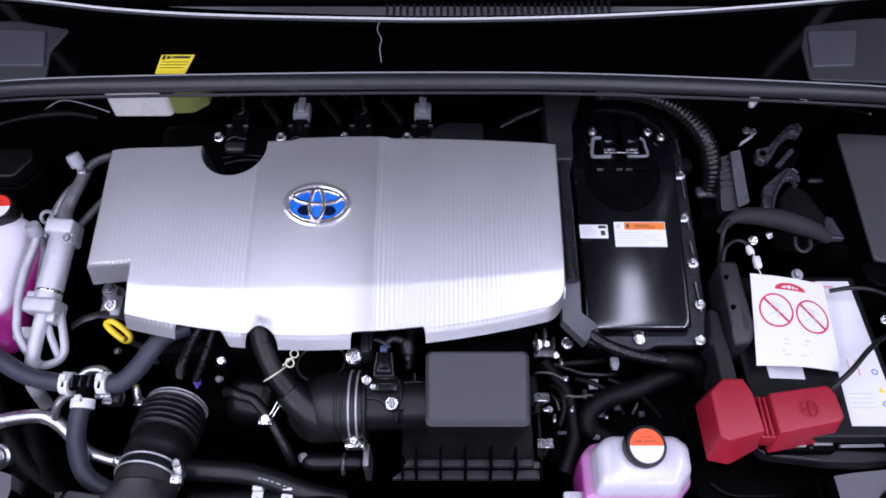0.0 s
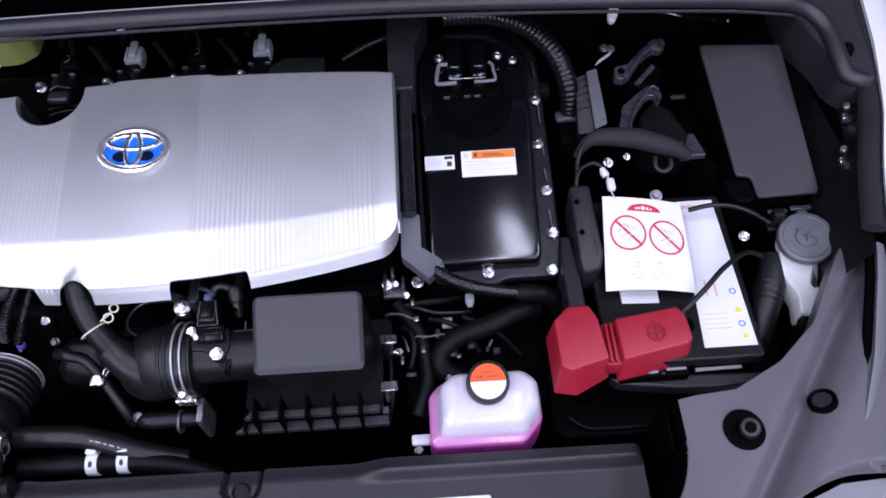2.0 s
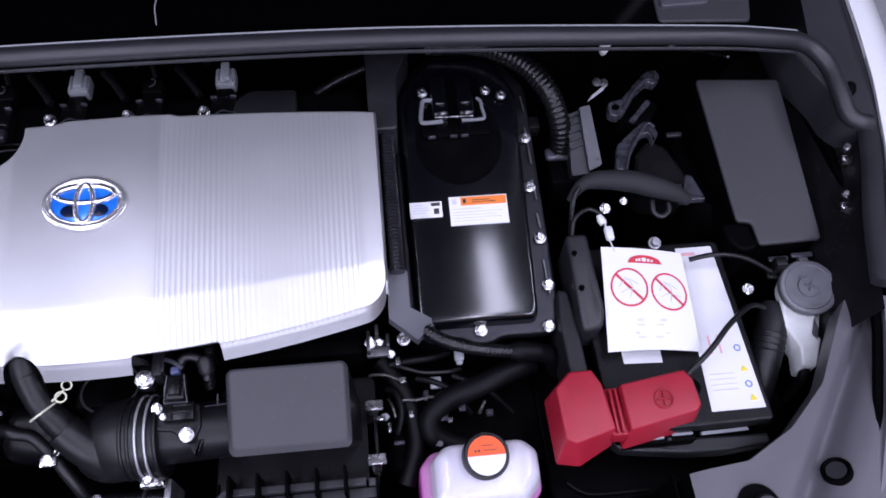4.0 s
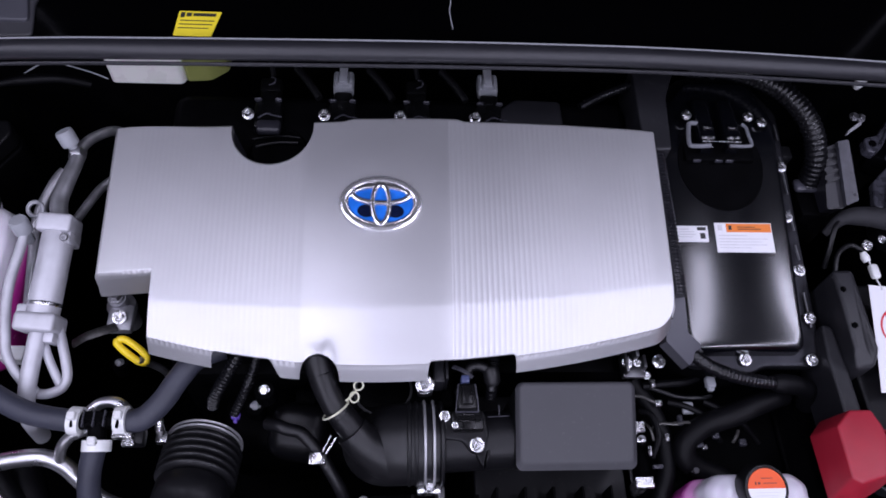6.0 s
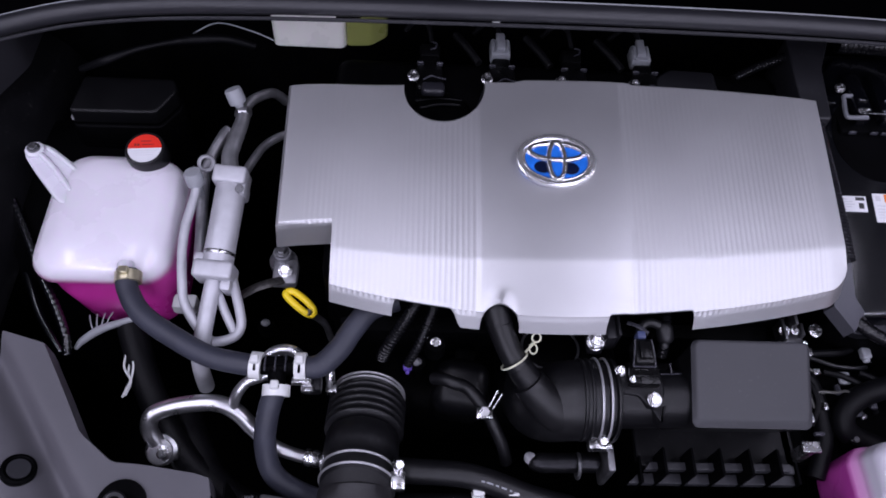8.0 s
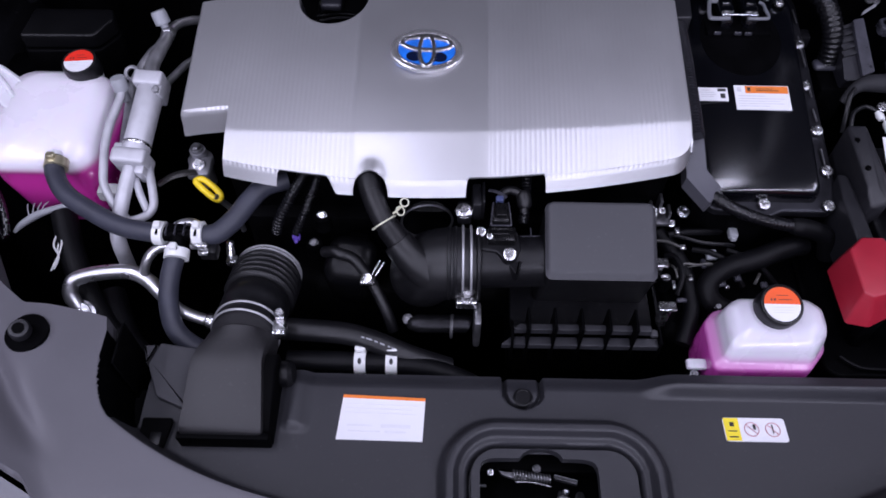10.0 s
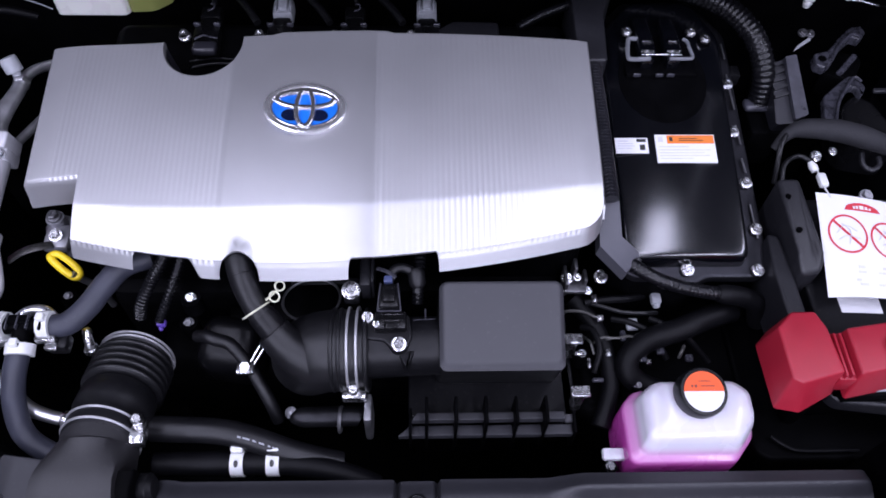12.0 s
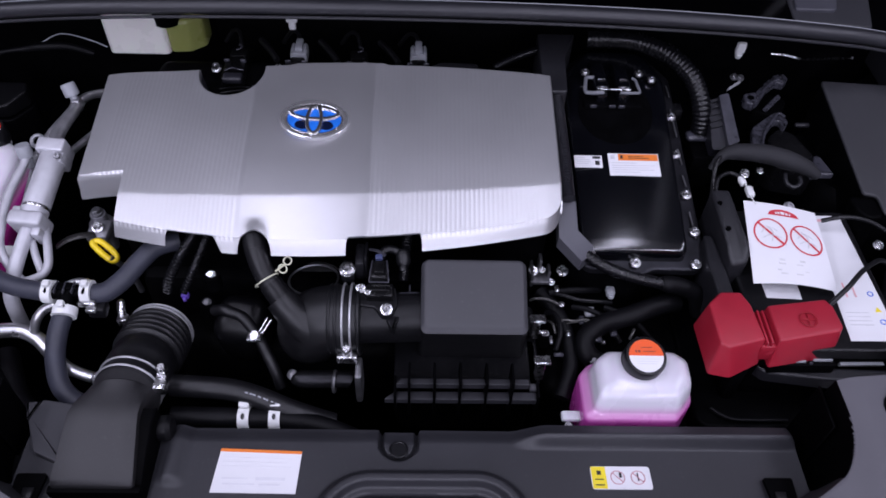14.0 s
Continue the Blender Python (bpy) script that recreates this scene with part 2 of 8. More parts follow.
def tube(pts, r, seg=14, res=6, pitch=0, depth=0.0015, squash=1.0):
    """A round tube along a smooth line; r: one radius or one for each point; pitch: ring spacing of a corrugated one."""
    line = spline(pts, res)
    n0 = len(line)
    rad = [r] * n0 if not hasattr(r, "__len__") else [float(np.interp(i / (n0 - 1), np.linspace(0, 1, len(r)), r)) for i in range(n0)]
    if pitch:
        length = [0.0]
        for a, b in zip(line, line[1:]):
            length.append(length[-1] + (b - a).length)
        k = max(4, int(length[-1] / pitch)) * 4
        s = np.linspace(0, length[-1], k + 1)
        xs = [np.interp(s, length, [p[j] for p in line]) for j in range(3)]
        rr = np.interp(s, length, rad)
        line = [Vector((float(xs[0][i]), float(xs[1][i]), float(xs[2][i]))) for i in range(k + 1)]
        rad = [float(rr[i]) - (depth if i % 4 in (2, 3) else 0) for i in range(k + 1)]
    rings = []
    up = None
    for i, p in enumerate(line):
        d = (line[min(i + 1, len(line) - 1)] - line[max(i - 1, 0)]).normalized()
        if up is None:
            up = Vector((0, 0, 1)) if abs(d.z) < 0.9 else Vector((0, 1, 0))
        up = (up - d * up.dot(d)).normalized()
        side = d.cross(up)
        rings.append([p + rad[i] * (math.cos(2 * math.pi * k / seg) * side + squash * math.sin(2 * math.pi * k / seg) * up) for k in range(seg)])
    return loft(rings)


def axis_pose(at, axis):
    """Puts local z along the axis."""
    return Matrix.Translation(at) @ Vector(axis).to_track_quat("Z", "Y").to_matrix().to_4x4()


def lathe(profile, seg=24, m=None, sx=1.0, sy=1.0):
    """A turned body from (radius, height) steps."""
    rings = [[(max(r, 1e-4) * sx * math.cos(2 * math.pi * k / seg), max(r, 1e-4) * sy * math.sin(2 * math.pi * k / seg), h) for k in range(seg)] for r, h in profile]
    bm = loft(rings)
    if m is not None:
        bm.transform(m)
    return bm


def ring(at, axis, big, small, seg=28, tube_seg=8, sx=1.0, sy=1.0):
    rows = []
    for i in range(seg):
        a = 2 * math.pi * i / seg
        c = Vector((big * sx * math.cos(a), big * sy * math.sin(a), 0))
        d = Vector((math.cos(a) / max(sx, 1e-3), math.sin(a) / max(sy, 1e-3), 0)).normalized()
        rows.append([c + small * (math.cos(2 * math.pi * k / tube_seg) * d + Vector((0, 0, math.sin(2 * math.pi * k / tube_seg)))) for k in range(tube_seg)])
    rows.append(rows[0])
    bm = loft(rows, cap=False)
    bmesh.ops.remove_doubles(bm, verts=bm.verts[:], dist=1e-6)
    bm.transform(axis_pose(at, axis))
    return bm


def plate(a, b, c, d, thick=0.0008, r=0.0):
    """A thin sheet over four corners, thickened downwards along its normal."""
    a, b, c, d = (Vector(p) for p in (a, b, c, d))
    n = (b - a).cross(d - a).normalized()
    if n.z < 0:
        n = -n
    us = [(0, 0), (1, 0), (1, 1), (0, 1)]
    if r > 0:
        w, h = (b - a).length, (d - a).length
        us = [(x / w, y / h) for x, y in rrect(0, w, 0, h, r, 3)]
    top = [a.lerp(b, u).lerp(d.lerp(c, u), v) for u, v in us]
    return loft([[p - n * thick for p in top], top])


def on_plate(a, b, c, d, lift=0.0004):
    """A function from (u, v) in 0..1 on the sheet to a place just above it."""
    a, b, c, d = (Vector(p) for p in (a, b, c, d))
    n = (b - a).cross(d - a).normalized()
    if n.z < 0:
        n = -n
    return lambda u, v: a.lerp(b, u).lerp(d.lerp(c, u), v) + n * lift


def bars(f, boxes, thick=0.0003):
    """Printed bars and fields on a sheet: (u0, u1, v0, v1) each."""
    return joined(*[plate(f(u0, v0), f(u1, v0), f(u1, v1), f(u0, v1), thick) for u0, u1, v0, v1 in boxes])


BOLT_MESH = {}


def bolt(parent, at, r=0.006, axis=(0, -0.2, 1), mat=None, name="bolt", h=1.0):
    """A hexagon flange bolt, its head along the axis."""
    mat = mat or STEEL
    r = 0.8 * r
    key = (round(r, 4), mat.name, h)
    if key not in BOLT_MESH:
        bm = lathe([(1.35 * r, -0.4 * r), (1.35 * r, 0.12 * r), (1.05 * r, 0.2 * r)], 16)
        hexa = lathe([(r, 0.1 * r), (r, 0.75 * r * h), (0.86 * r, 0.9 * r * h), (0.4 * r, 0.9 * r * h), (0.36 * r, 0.7 * r * h)], 6)
        BOLT_MESH[key] = mesh_of("bolt", joined(bm, hexa), mat)
    ob = new(name, BOLT_MESH[key])
    ob.parent = parent
    ob.matrix_local = Matrix.Translation(-ORIGIN[parent]) @ axis_pose(at, axis) if parent.parent is None else axis_pose(Vector(at) - ORIGIN[parent], axis)
    ORIGIN[ob] = Vector(at)
    return ob


def sheet(f, us, vs, thick=0.003):
    """A curved sheet over a grid, thickened downwards."""
    us, vs = [float(u) for u in us], [float(v) for v in vs]
    bm = bmesh.new()
    top = [[bm.verts.new(f(u, v)) for v in vs] for u in us]
    low = [[bm.verts.new(Vector(f(u, v)) - Vector((0, 0, thick))) for v in vs] for u in us]
    nu, nv = len(us), len(vs)
    for i in range(nu - 1):
        for j in range(nv - 1):
            bm.faces.new((top[i][j], top[i + 1][j], top[i + 1][j + 1], top[i][j + 1]))
            bm.faces.new((low[i][j], low[i][j + 1], low[i + 1][j + 1], low[i + 1][j]))
    for j in range(nv - 1):
        bm.faces.new((top[0][j], top[0][j + 1], low[0][j + 1], low[0][j]))
        bm.faces.new((top[-1][j], low[-1][j], low[-1][j + 1], top[-1][j + 1]))
    for i in range(nu - 1):
        bm.faces.new((top[i][0], low[i][0], low[i + 1][0], top[i + 1][0]))
        bm.faces.new((top[i][-1], top[i + 1][-1], low[i + 1][-1], low[i][-1]))
    return bm


def smooth(a, b, x):
    t = min(1.0, max(0.0, (x - a) / (b - a)))
    return t * t * (3 - 2 * t)


# ==== showroom ====
def box_structure(name, x0, x1, y0, y1, z0, z1, mat, label, category):
    ob = single(name, rbox(x0, x1, y0, y1, z0, z1, 0), mat, label, category, kind="structure")
    return ob


box_structure("floor", -6, 6, -7, 6, -0.1, 0, FLOOR_TILE, "pale polished showroom floor under the car", "floor")
# unseen walls and ceiling, added to close the room and bounce fill light
box_structure("wall_north", -6, 6, 6.004, 6.15, 0, 3.2, WALL_PAINT, "unseen pale wall beyond the windscreen, added to bounce light", "wall")
box_structure("wall_south", -6, 6, -7.15, -7.004, 0, 3.2, WALL_PAINT, "unseen pale wall before the car, added to bounce light", "wall")
box_structure("wall_east", 6.004, 6.15, -7, 6, 0, 3.2, WALL_PAINT, "unseen pale wall beside the car, added to bounce light", "wall")
box_structure("wall_west", -6.15, -6.004, -7, 6, 0, 3.2, WALL_PAINT, "unseen pale wall beside the car, added to bounce light", "wall")
box_structure("ceiling", -6.1, 6.1, -7.1, 6.1, 3.204, 3.3, CEILING_PAINT, "unseen dark matt ceiling, added to close the room above the lamps", "ceiling")

# ==== car body round the bay ====
WHITE_PAINT = material("white_car_paint", (0.8, 0.8, 0.81), 0.25, 0, 0.02, 5, 0.0, coat=0.8, rough_vary=0.02)
INSULATION = material("black_hood_insulation_felt", (0.004, 0.004, 0.005), 0.95, 0, 0.3, 60, 0.8, 400, spec=0.05)
GLASS_BLACK = material("black_glass_band", (0.0012, 0.0012, 0.002), 0.04, 0, 0.05, 10, 0.0, rough_vary=0.01)


def basin_front(x):
    a = abs(x) + (0.05 if x < 0 else 0.0)
    return -0.505 + 0.09 * (a / 0.45) ** 3.5


def trim_back(x):
    return float(np.interp(x, [-0.80, -0.66, -0.615, -0.587, -0.557, -0.522, -0.45, -0.436, -0.43, 0.455, 0.462, 0.48, 0.541, 0.598, 0.649, 0.689, 0.709, 0.743, 0.80],
                           [-0.12, -0.158, -0.172, -0.215, -0.263, -0.29, -0.296, -0.300, -0.322, -0.326, -0.308, -0.304, -0.297, -0.267, -0.222, -0.159, -0.129, -0.099, -0.02]))


def trim_front(x):
    return min(basin_front(x), -0.36) - 0.12 + 0.10 * smooth(0.42, 0.66, abs(x)) - 0.03 * smooth(0.3, 0.0, abs(x))


def basin_depth(x, y):
    # distance inside the basin's edge, with rounded front corners
    a, b, r = y - basin_front(x), 2.0 * min(0.478 - x, x + 0.432), 0.055
    if a < r and b < r:
        return r - math.hypot(r - a, r - b)
    return min(a, b)


def latch_edge(x, y):
    # distance outside the rounded edge of the latch opening's floor
    px, py = abs(x - 0.030) - 0.055, y + 0.4405
    return math.hypot(max(px, 0), max(py, 0)) + min(max(px, py), 0) - 0.032


def trim_height(x, y):
    d = basin_depth(x, y)
    rim = 0.862 - 0.02 * smooth(-0.48, -0.62, y) + 0.012 * smooth(0.44, 0.50, abs(x)) - 0.06 * max(0.0, abs(x) - 0.50) - 0.03 * smooth(0.25, 0.0, abs(x))
    # pressed groove that follows the wing
    g = abs(x) - (0.553 if x < 0 else 0.60) - 0.75 * (y + 0.328)
    rim -= 0.012 * math.exp(-(g / 0.013) ** 2) * smooth(-0.46, -0.40, y)
    rim += 0.010 * smooth(0.0, 0.05, g)
    floor_z = 0.800 - 0.008 * smooth(-0.345, -0.322, y)
    z = floor_z + (rim - floor_z) * (1 - smooth(0.0, 0.020, d))
    z -= 0.006 * smooth(-0.016, 0.0, min(0.478 - x, x + 0.432)) * smooth(0.004, 0.024, d)
    # deep gap between the cover and the wing panels
    side = min(0.478 - x, x + 0.432)
    z -= 0.10 * smooth(-0.002, 0.004, side) * (1 - smooth(0.024, 0.030, side)) * smooth(0.004, 0.024, d)
    # raised ledge along the back edge before the coolant tank
    if 0.10 < x < 0.47:
        e = min((x - 0.125) / 0.045, (0.452 - x) / 0.012, 1)
        z += 0.016 * smooth(0, 1, e) * smooth(-0.352, -0.338, y)
    # ribs beside the intake snorkel
    for cx, w in ((-0.240, 0.012),):
        if y > -0.398:
            z += 0.007 * (smooth(w, w * 0.45, abs(x - cx))) * smooth(-0.398, -0.385, y)
    # bead round the latch opening
    q = latch_edge(x, y)
    if y < -0.36:
        z += 0.006 * smooth(0.0, 0.004, q) + 0.011 * smooth(0.009, 0.015, q) - 0.017 * smooth(0.020, 0.033, q)
        if y > -0.486:
            z -= 0.007 * smooth(0.001, -0.001, q)
    # clip recess at the middle of the back edge
    if abs(x - 0.003) < 0.03 and y > -0.375:
        r = math.hypot(x - 0.003, min(0.0, y + 0.3425))
        z -= 0.013 * smooth(0.0235, 0.0205, r) - 0.007 * smooth(0.0185, 0.0165, r)
    return z


xs = sorted(set([round(v, 4) for v in np.linspace(-0.66, 0.80, 260)] + [round(float(v), 4) for v in list(np.arange(-0.436, -0.398, 0.002)) + list(np.arange(0.444, 0.520, 0.0013))] + [round(float(v), 4) for v in np.arange(-0.106, 0.168, 0.002)] + [-0.4317, 0.4777, -0.4301, 0.4551]))


def face_kind(x, y):
    """Which piece of the trim a point belongs to: the outer panel, the shade-blackened channel of a side gap, or the
    cover.
    """
    if basin_depth(x, y) < 0.001:
        return "panel"
    side = min(0.478 - x, x + 0.432)
    return ("channel_right" if x > 0 else "channel_left") if side < 0.0275 else "cover"


def trim_mesh(kind):
    bm = bmesh.new()
    n_in, n_out = 150, 50
    rows = []
    for x in xs:
        yb, yf = trim_back(x), trim_front(x)
        ym = min(basin_front(x) + 0.001, yb - 0.3 * (yb - yf))
        ys = [yb - 0.0008 + (ym - yb + 0.0008) * j / n_in for j in range(n_in)] + [ym + (yf - ym) * j / n_out for j in range(n_out + 1)]
        col = [bm.verts.new((x, yb, trim_height(x, yb) - 0.03)), bm.verts.new((x, yb, trim_height(x, yb) - 0.003))]
        col += [bm.verts.new((x, y, trim_height(x, y))) for y in ys]
        col += [bm.verts.new((x, yf - 0.004, trim_height(x, yf) - 0.004)), bm.verts.new((x, yf - 0.004, trim_height(x, yf) - 0.04))]
        rows.append(col)
    for a, b in zip(rows, rows[1:]):
        for j in range(len(a) - 1):
            c = (a[j].co + b[j].co + a[j + 1].co + b[j + 1].co) / 4
            opening = latch_edge(c.x, c.y) < (-0.003 if abs(c.x - 0.018) < 0.026 else -0.008) and (c.y > -0.484 or -0.06 < c.x < 0.09 and c.y > -0.512)
            if opening or face_kind(c.x, c.y) != kind:
                continue
            bm.faces.new((a[j], b[j], b[j + 1], a[j + 1]))
    bmesh.ops.delete(bm, geom=[v for v in bm.verts if not v.link_faces], context="VERTS")
    return bm


trim = single("radiator_support_cover", trim_mesh("cover"), GREY_PLASTIC, "charcoal moulded plastic cover over the radiator support, with a latch opening", "trim panel", sharp=50)
ORIGIN[trim] = Vector(trim.location)


def latch_plate():
    outer, inner = [], []
    for k in range(120):
        a = 2 * math.pi * (k + 0.5) / 120
        ca, sa = math.cos(a), math.sin(a)
        q = (abs(ca / 0.060) ** 9 + abs(sa / 0.0405) ** 9) ** (-1 / 9)
        x, y = 0.015 + ca * q, -0.462 + sa * q
        if sa > 0.3:
            y += 0.0105 * math.sqrt(max(0, 1 - ((x - 0.018) / 0.021) ** 2))
        inner.append((x, y))
        near, far = 0.0, 0.2
        for _ in range(24):
            mid = (near + far) / 2
            px, py = 0.015 + ca * mid, -0.462 + sa * mid
            if latch_edge(px, py) < -0.0032 and py > -0.515:
                near = mid
            else:
                far = mid
        outer.append((0.015 + ca * near, -0.462 + sa * near))
    rings = [[(x, y, 0.793) for x, y in outer], [(x, y, 0.8007) for x, y in outer], [(x, y, 0.8007) for x, y in inner], [(x, y, 0.790) for x, y in inner], [(x, y, 0.793) for x, y in outer]]
    bm = loft(rings, cap=False)
    bmesh.ops.remove_doubles(bm, verts=bm.verts[:], dist=1e-6)
    return bm


part("latch_plate", latch_plate(), GREY_PLASTIC, trim)
# channel faces are black so the gaps keep their shade
for kind in ("channel_left", "channel_right"):
    part("gap_channel", trim_mesh(kind), BLACK, trim, "channel beside the cover, blackened for its shade", sharp=50)
part("surround_panel", trim_mesh("panel"), SURROUND, trim, "grey outer trim panel", sharp=50)
# black sheets added in the deep gaps beside the cover, for their shade
for gx, s in ((0.4685, 1), (-0.4225, -1)):
    part("gap_shade_sheet", rbox(gx - 0.0015, gx + 0.0015, basin_front(gx) + 0.050, -0.300, 0.66, 0.851, 0.001, 1), BLACK, trim, "black sheet added for the shade in the gap")
    part("gap_shade_sheet", rbox(min(gx, gx - s * 0.028), max(gx, gx - s * 0.028), basin_front(gx) + 0.030, -0.31, 0.700, 0.704, 0.001, 1), BLACK, trim, "black sheet added for the shade in the gap")

# bay shell
shell = thing("engine_bay_shell", (0, 0, 0.0), "inner body shell of the engine bay, blackened for its deep shade", "car body")
# white wings and the rail under the wing edge
RAIL_Y = [-0.40, -0.35, -0.272, -0.171, -0.100, -0.050, 0.028, 0.133, 0.223, 0.36]
RAIL_X = [0.642, 0.650, 0.688, 0.726, 0.746, 0.761, 0.789, 0.813, 0.826, 0.842]


def wing(side):
    def f(u, v):
        x = float(np.interp(u, RAIL_Y, RAIL_X)) + 0.002
        drop = 0.9 * v * v
        return Vector((side * (x + 0.30 * v), u, 0.926 + 0.012 * smooth(-0.1, 0.3, u) + 0.012 * math.sin(v * 3) - drop))
    w = part("front_wing", sheet(f, np.linspace(-0.13, 0.34, 20), np.linspace(0, 0.8, 18), 0.002), WHITE_PAINT, shell, "glossy white front wing")
    line = [(side * (float(np.interp(y, RAIL_Y, RAIL_X)) - 0.010), y, 0.915 + 0.012 * smooth(-0.1, 0.3, y)) for y in np.linspace(-0.135, 0.34, 12)]
    part("wing_rail", tube(line, 0.014, 12, 3, squash=0.6), SEAL_RUBBER, w, "dark grey rail under the wing edge")
    part("wing_flange", sheet(lambda u, v: Vector((side * (0.700 + (float(np.interp(u, RAIL_Y, RAIL_X)) - 0.706) * v), u, 0.80 + 0.105 * v ** 0.6)), np.linspace(-0.16, 0.30, 16), np.linspace(0, 1, 8), 0.002), DARK_PLASTIC, w, "black inner flange of the wing")
    return w


wing(1)
wing(-1)
LAMP_GLASS = material("clear_lamp_glass_over_dark_housing", (0.05, 0.055, 0.05), 0.05, 0, 0.3, 30, 0.0, coat=1.0, rough_vary=0.02)
LAMP_GREY = material("grey_lamp_surround", (0.15, 0.15, 0.165), 0.4, 0, 0.08, 20, 0.2, 1200)


def rail_x(y):
    return float(np.interp(y, RAIL_Y, RAIL_X))


def headlamp(side):
    h = thing("headlamp", (side * 0.74, -0.25, 0.70), "glossy headlamp with a grey edge and bright inner trim", "headlamp", "headlamps")
    ys = np.linspace(-0.385, -0.135, 18)
    part("lamp_edge", sheet(lambda u, v: Vector((side * (rail_x(u) + 0.006 + 0.016 * v), u - 0.004 * v, 0.884 + 0.05 * (u + 0.15) - 0.012 * v * v)), ys, np.linspace(0, 1, 5), 0.006), LAMP_GREY, h, "grey edge of the lamp housing")
    part("lens", sheet(lambda u, v: Vector((side * (rail_x(u) + 0.024 + 0.13 * v), u - 0.05 * v, 0.876 + 0.05 * (u + 0.15) - 0.02 * v - 0.16 * v * v)), ys, np.linspace(0, 1, 12), 0.004), LAMP_GLASS, h, "glossy clear lens")
    part("bright_trim", tube([(side * (rail_x(u) + 0.034), u - 0.006, 0.874 + 0.05 * (u + 0.15)) for u in np.linspace(-0.38, -0.22, 8)], 0.0032, 8, 4), CHROME, h, "bright trim line")
    part("housing", slab([(side * (rail_x(u) + k), u) for u, k in ((-0.38, 0.012), (-0.30, 0.012), (-0.22, 0.012), (-0.15, 0.012), (-0.15, 0.10), (-0.38, 0.10))], 0.79, 0.66, 0.004), BLACK, h)
    return h


headlamp(1)
headlamp(-1)
# black tube laid along each panel gap to draw its dark line
for s in (-1, 1):
    part("panel_gap", tube([(s * (rail_x(u) + 0.001), u, 0.874 + 0.05 * (u + 0.15)) for u in np.linspace(-0.375, -0.10, 12)], 0.0055, 8, 3), BLACK, shell, "black tube added for the dark panel gap")

# bumper nose that closes the front
def nose(u, v):
    x = u
    y0 = trim_front(x) - 0.010
    return Vector((x, y0 - 0.34 * v, 0.835 - 0.010 * v - 0.40 * v * v - 0.06 * abs(x) * v))


bumper = single("front_bumper", sheet(nose, np.linspace(-0.8, 0.8, 40), np.linspace(0, 1, 14), 0.003), LAMP_GREY, "grey front bumper nose before the radiator cover", "bumper")

# hood, propped open over the bay
hood = thing("hood", (0, 0.46, 1.02), "open hood with black felt insulation on its underside", "hood")
HM = Matrix.Translation((0, 0.46, 1.03)) @ Matrix.Rotation(radians(-66), 4, "X")


def hood_skin(u, v):
    return HM @ Vector((u, -v, 0.03 + 0.02 * (1 - (u / 0.7) ** 2)))


part("hood_panel", sheet(hood_skin, np.linspace(-0.70, 0.70, 12), np.linspace(0, 0.93, 12), 0.004), WHITE_PAINT, hood)
pad = rbox(-0.66, 0.66, -0.90, -0.03, -0.004, 0.014, 0.006)
pad.transform(HM)
part("insulation_pad", pad, INSULATION, hood, "black felt insulation pad")

# rubber seal along the back of the bay, cowl and glass band behind it
SEAL = [(-0.72, 0.148, 0.972), (-0.64, 0.158, 0.990), (-0.55, 0.160, 1.004), (-0.45, 0.154, 1.017), (-0.35, 0.148, 1.026), (-0.23, 0.1455, 1.031), (-0.09, 0.147, 1.032), (0.046, 0.149, 1.031), (0.19, 0.150, 1.029), (0.33, 0.1465, 1.027), (0.456, 0.1455, 1.021), (0.55, 0.150, 1.011), (0.62, 0.154, 1.002), (0.685, 0.157, 0.990), (0.700, 0.158, 0.986)]
SEAL_END = [(0.695, 0.158, 0.9875), (0.720, 0.153, 0.978), (0.738, 0.132, 0.968), (0.743, 0.095, 0.960), (0.747, 0.070, 0.952), (0.758, 0.061, 0.949), (0.772, 0.060, 0.946)]
seal = thing("hood_seal", (0, 0.2, 0.96), "long grey-black rubber hood seal across the back of the bay", "rubber seal")
part("seal_tube", tube(SEAL, 0.0112, 14, 5, squash=0.9), SEAL_RUBBER, seal)
part("corner_tube", tube(SEAL_END, 0.0115, 14, 5, squash=0.9), SEAL_RUBBER, seal)
part("seal_lip", tube([(x, y - 0.010, z - 0.010) for x, y, z in SEAL], 0.0022, 8, 5), SEAL_RUBBER, seal, "rubber lip")
# thin pale tube added as the highlight along the seal's upper edge
part("seal_highlight", tube([(x, y + 0.0088, z + 0.0066) for x, y, z in SEAL], 0.0014, 8, 5), GREY_CONNECTOR, seal, "pale strip for the highlight on the seal")


def cowl(u, v):
    """The cowl's upper face: from just under the seal (v = 0) up to the glass edge (v = 1)."""
    sx = [p[0] for p in SEAL]
    y0 = float(np.interp(u, sx, [p[1] for p in SEAL])) + 0.008
    z0 = float(np.interp(u, sx, [p[2] for p in SEAL])) - 0.006
    y1 = 0.272 + 0.155 * (u - 0.046) ** 2
    z1 = 1.036 - 0.006 * ((u - 0.046) / 0.6) ** 2
    return Vector((u, y0 + (y1 - y0) * v, z0 + (z1 - z0) * v + 0.004 * math.sin(3.1 * v)))


cowl_panel = thing("cowl_panel", (0, 0.3, 0.97), "polished black cowl panel between the hood seal and the windscreen", "cowl")
part("cowl_face", sheet(cowl, np.linspace(-0.72, 0.72, 60), np.linspace(0, 1, 14), 0.004), PIANO, cowl_panel)
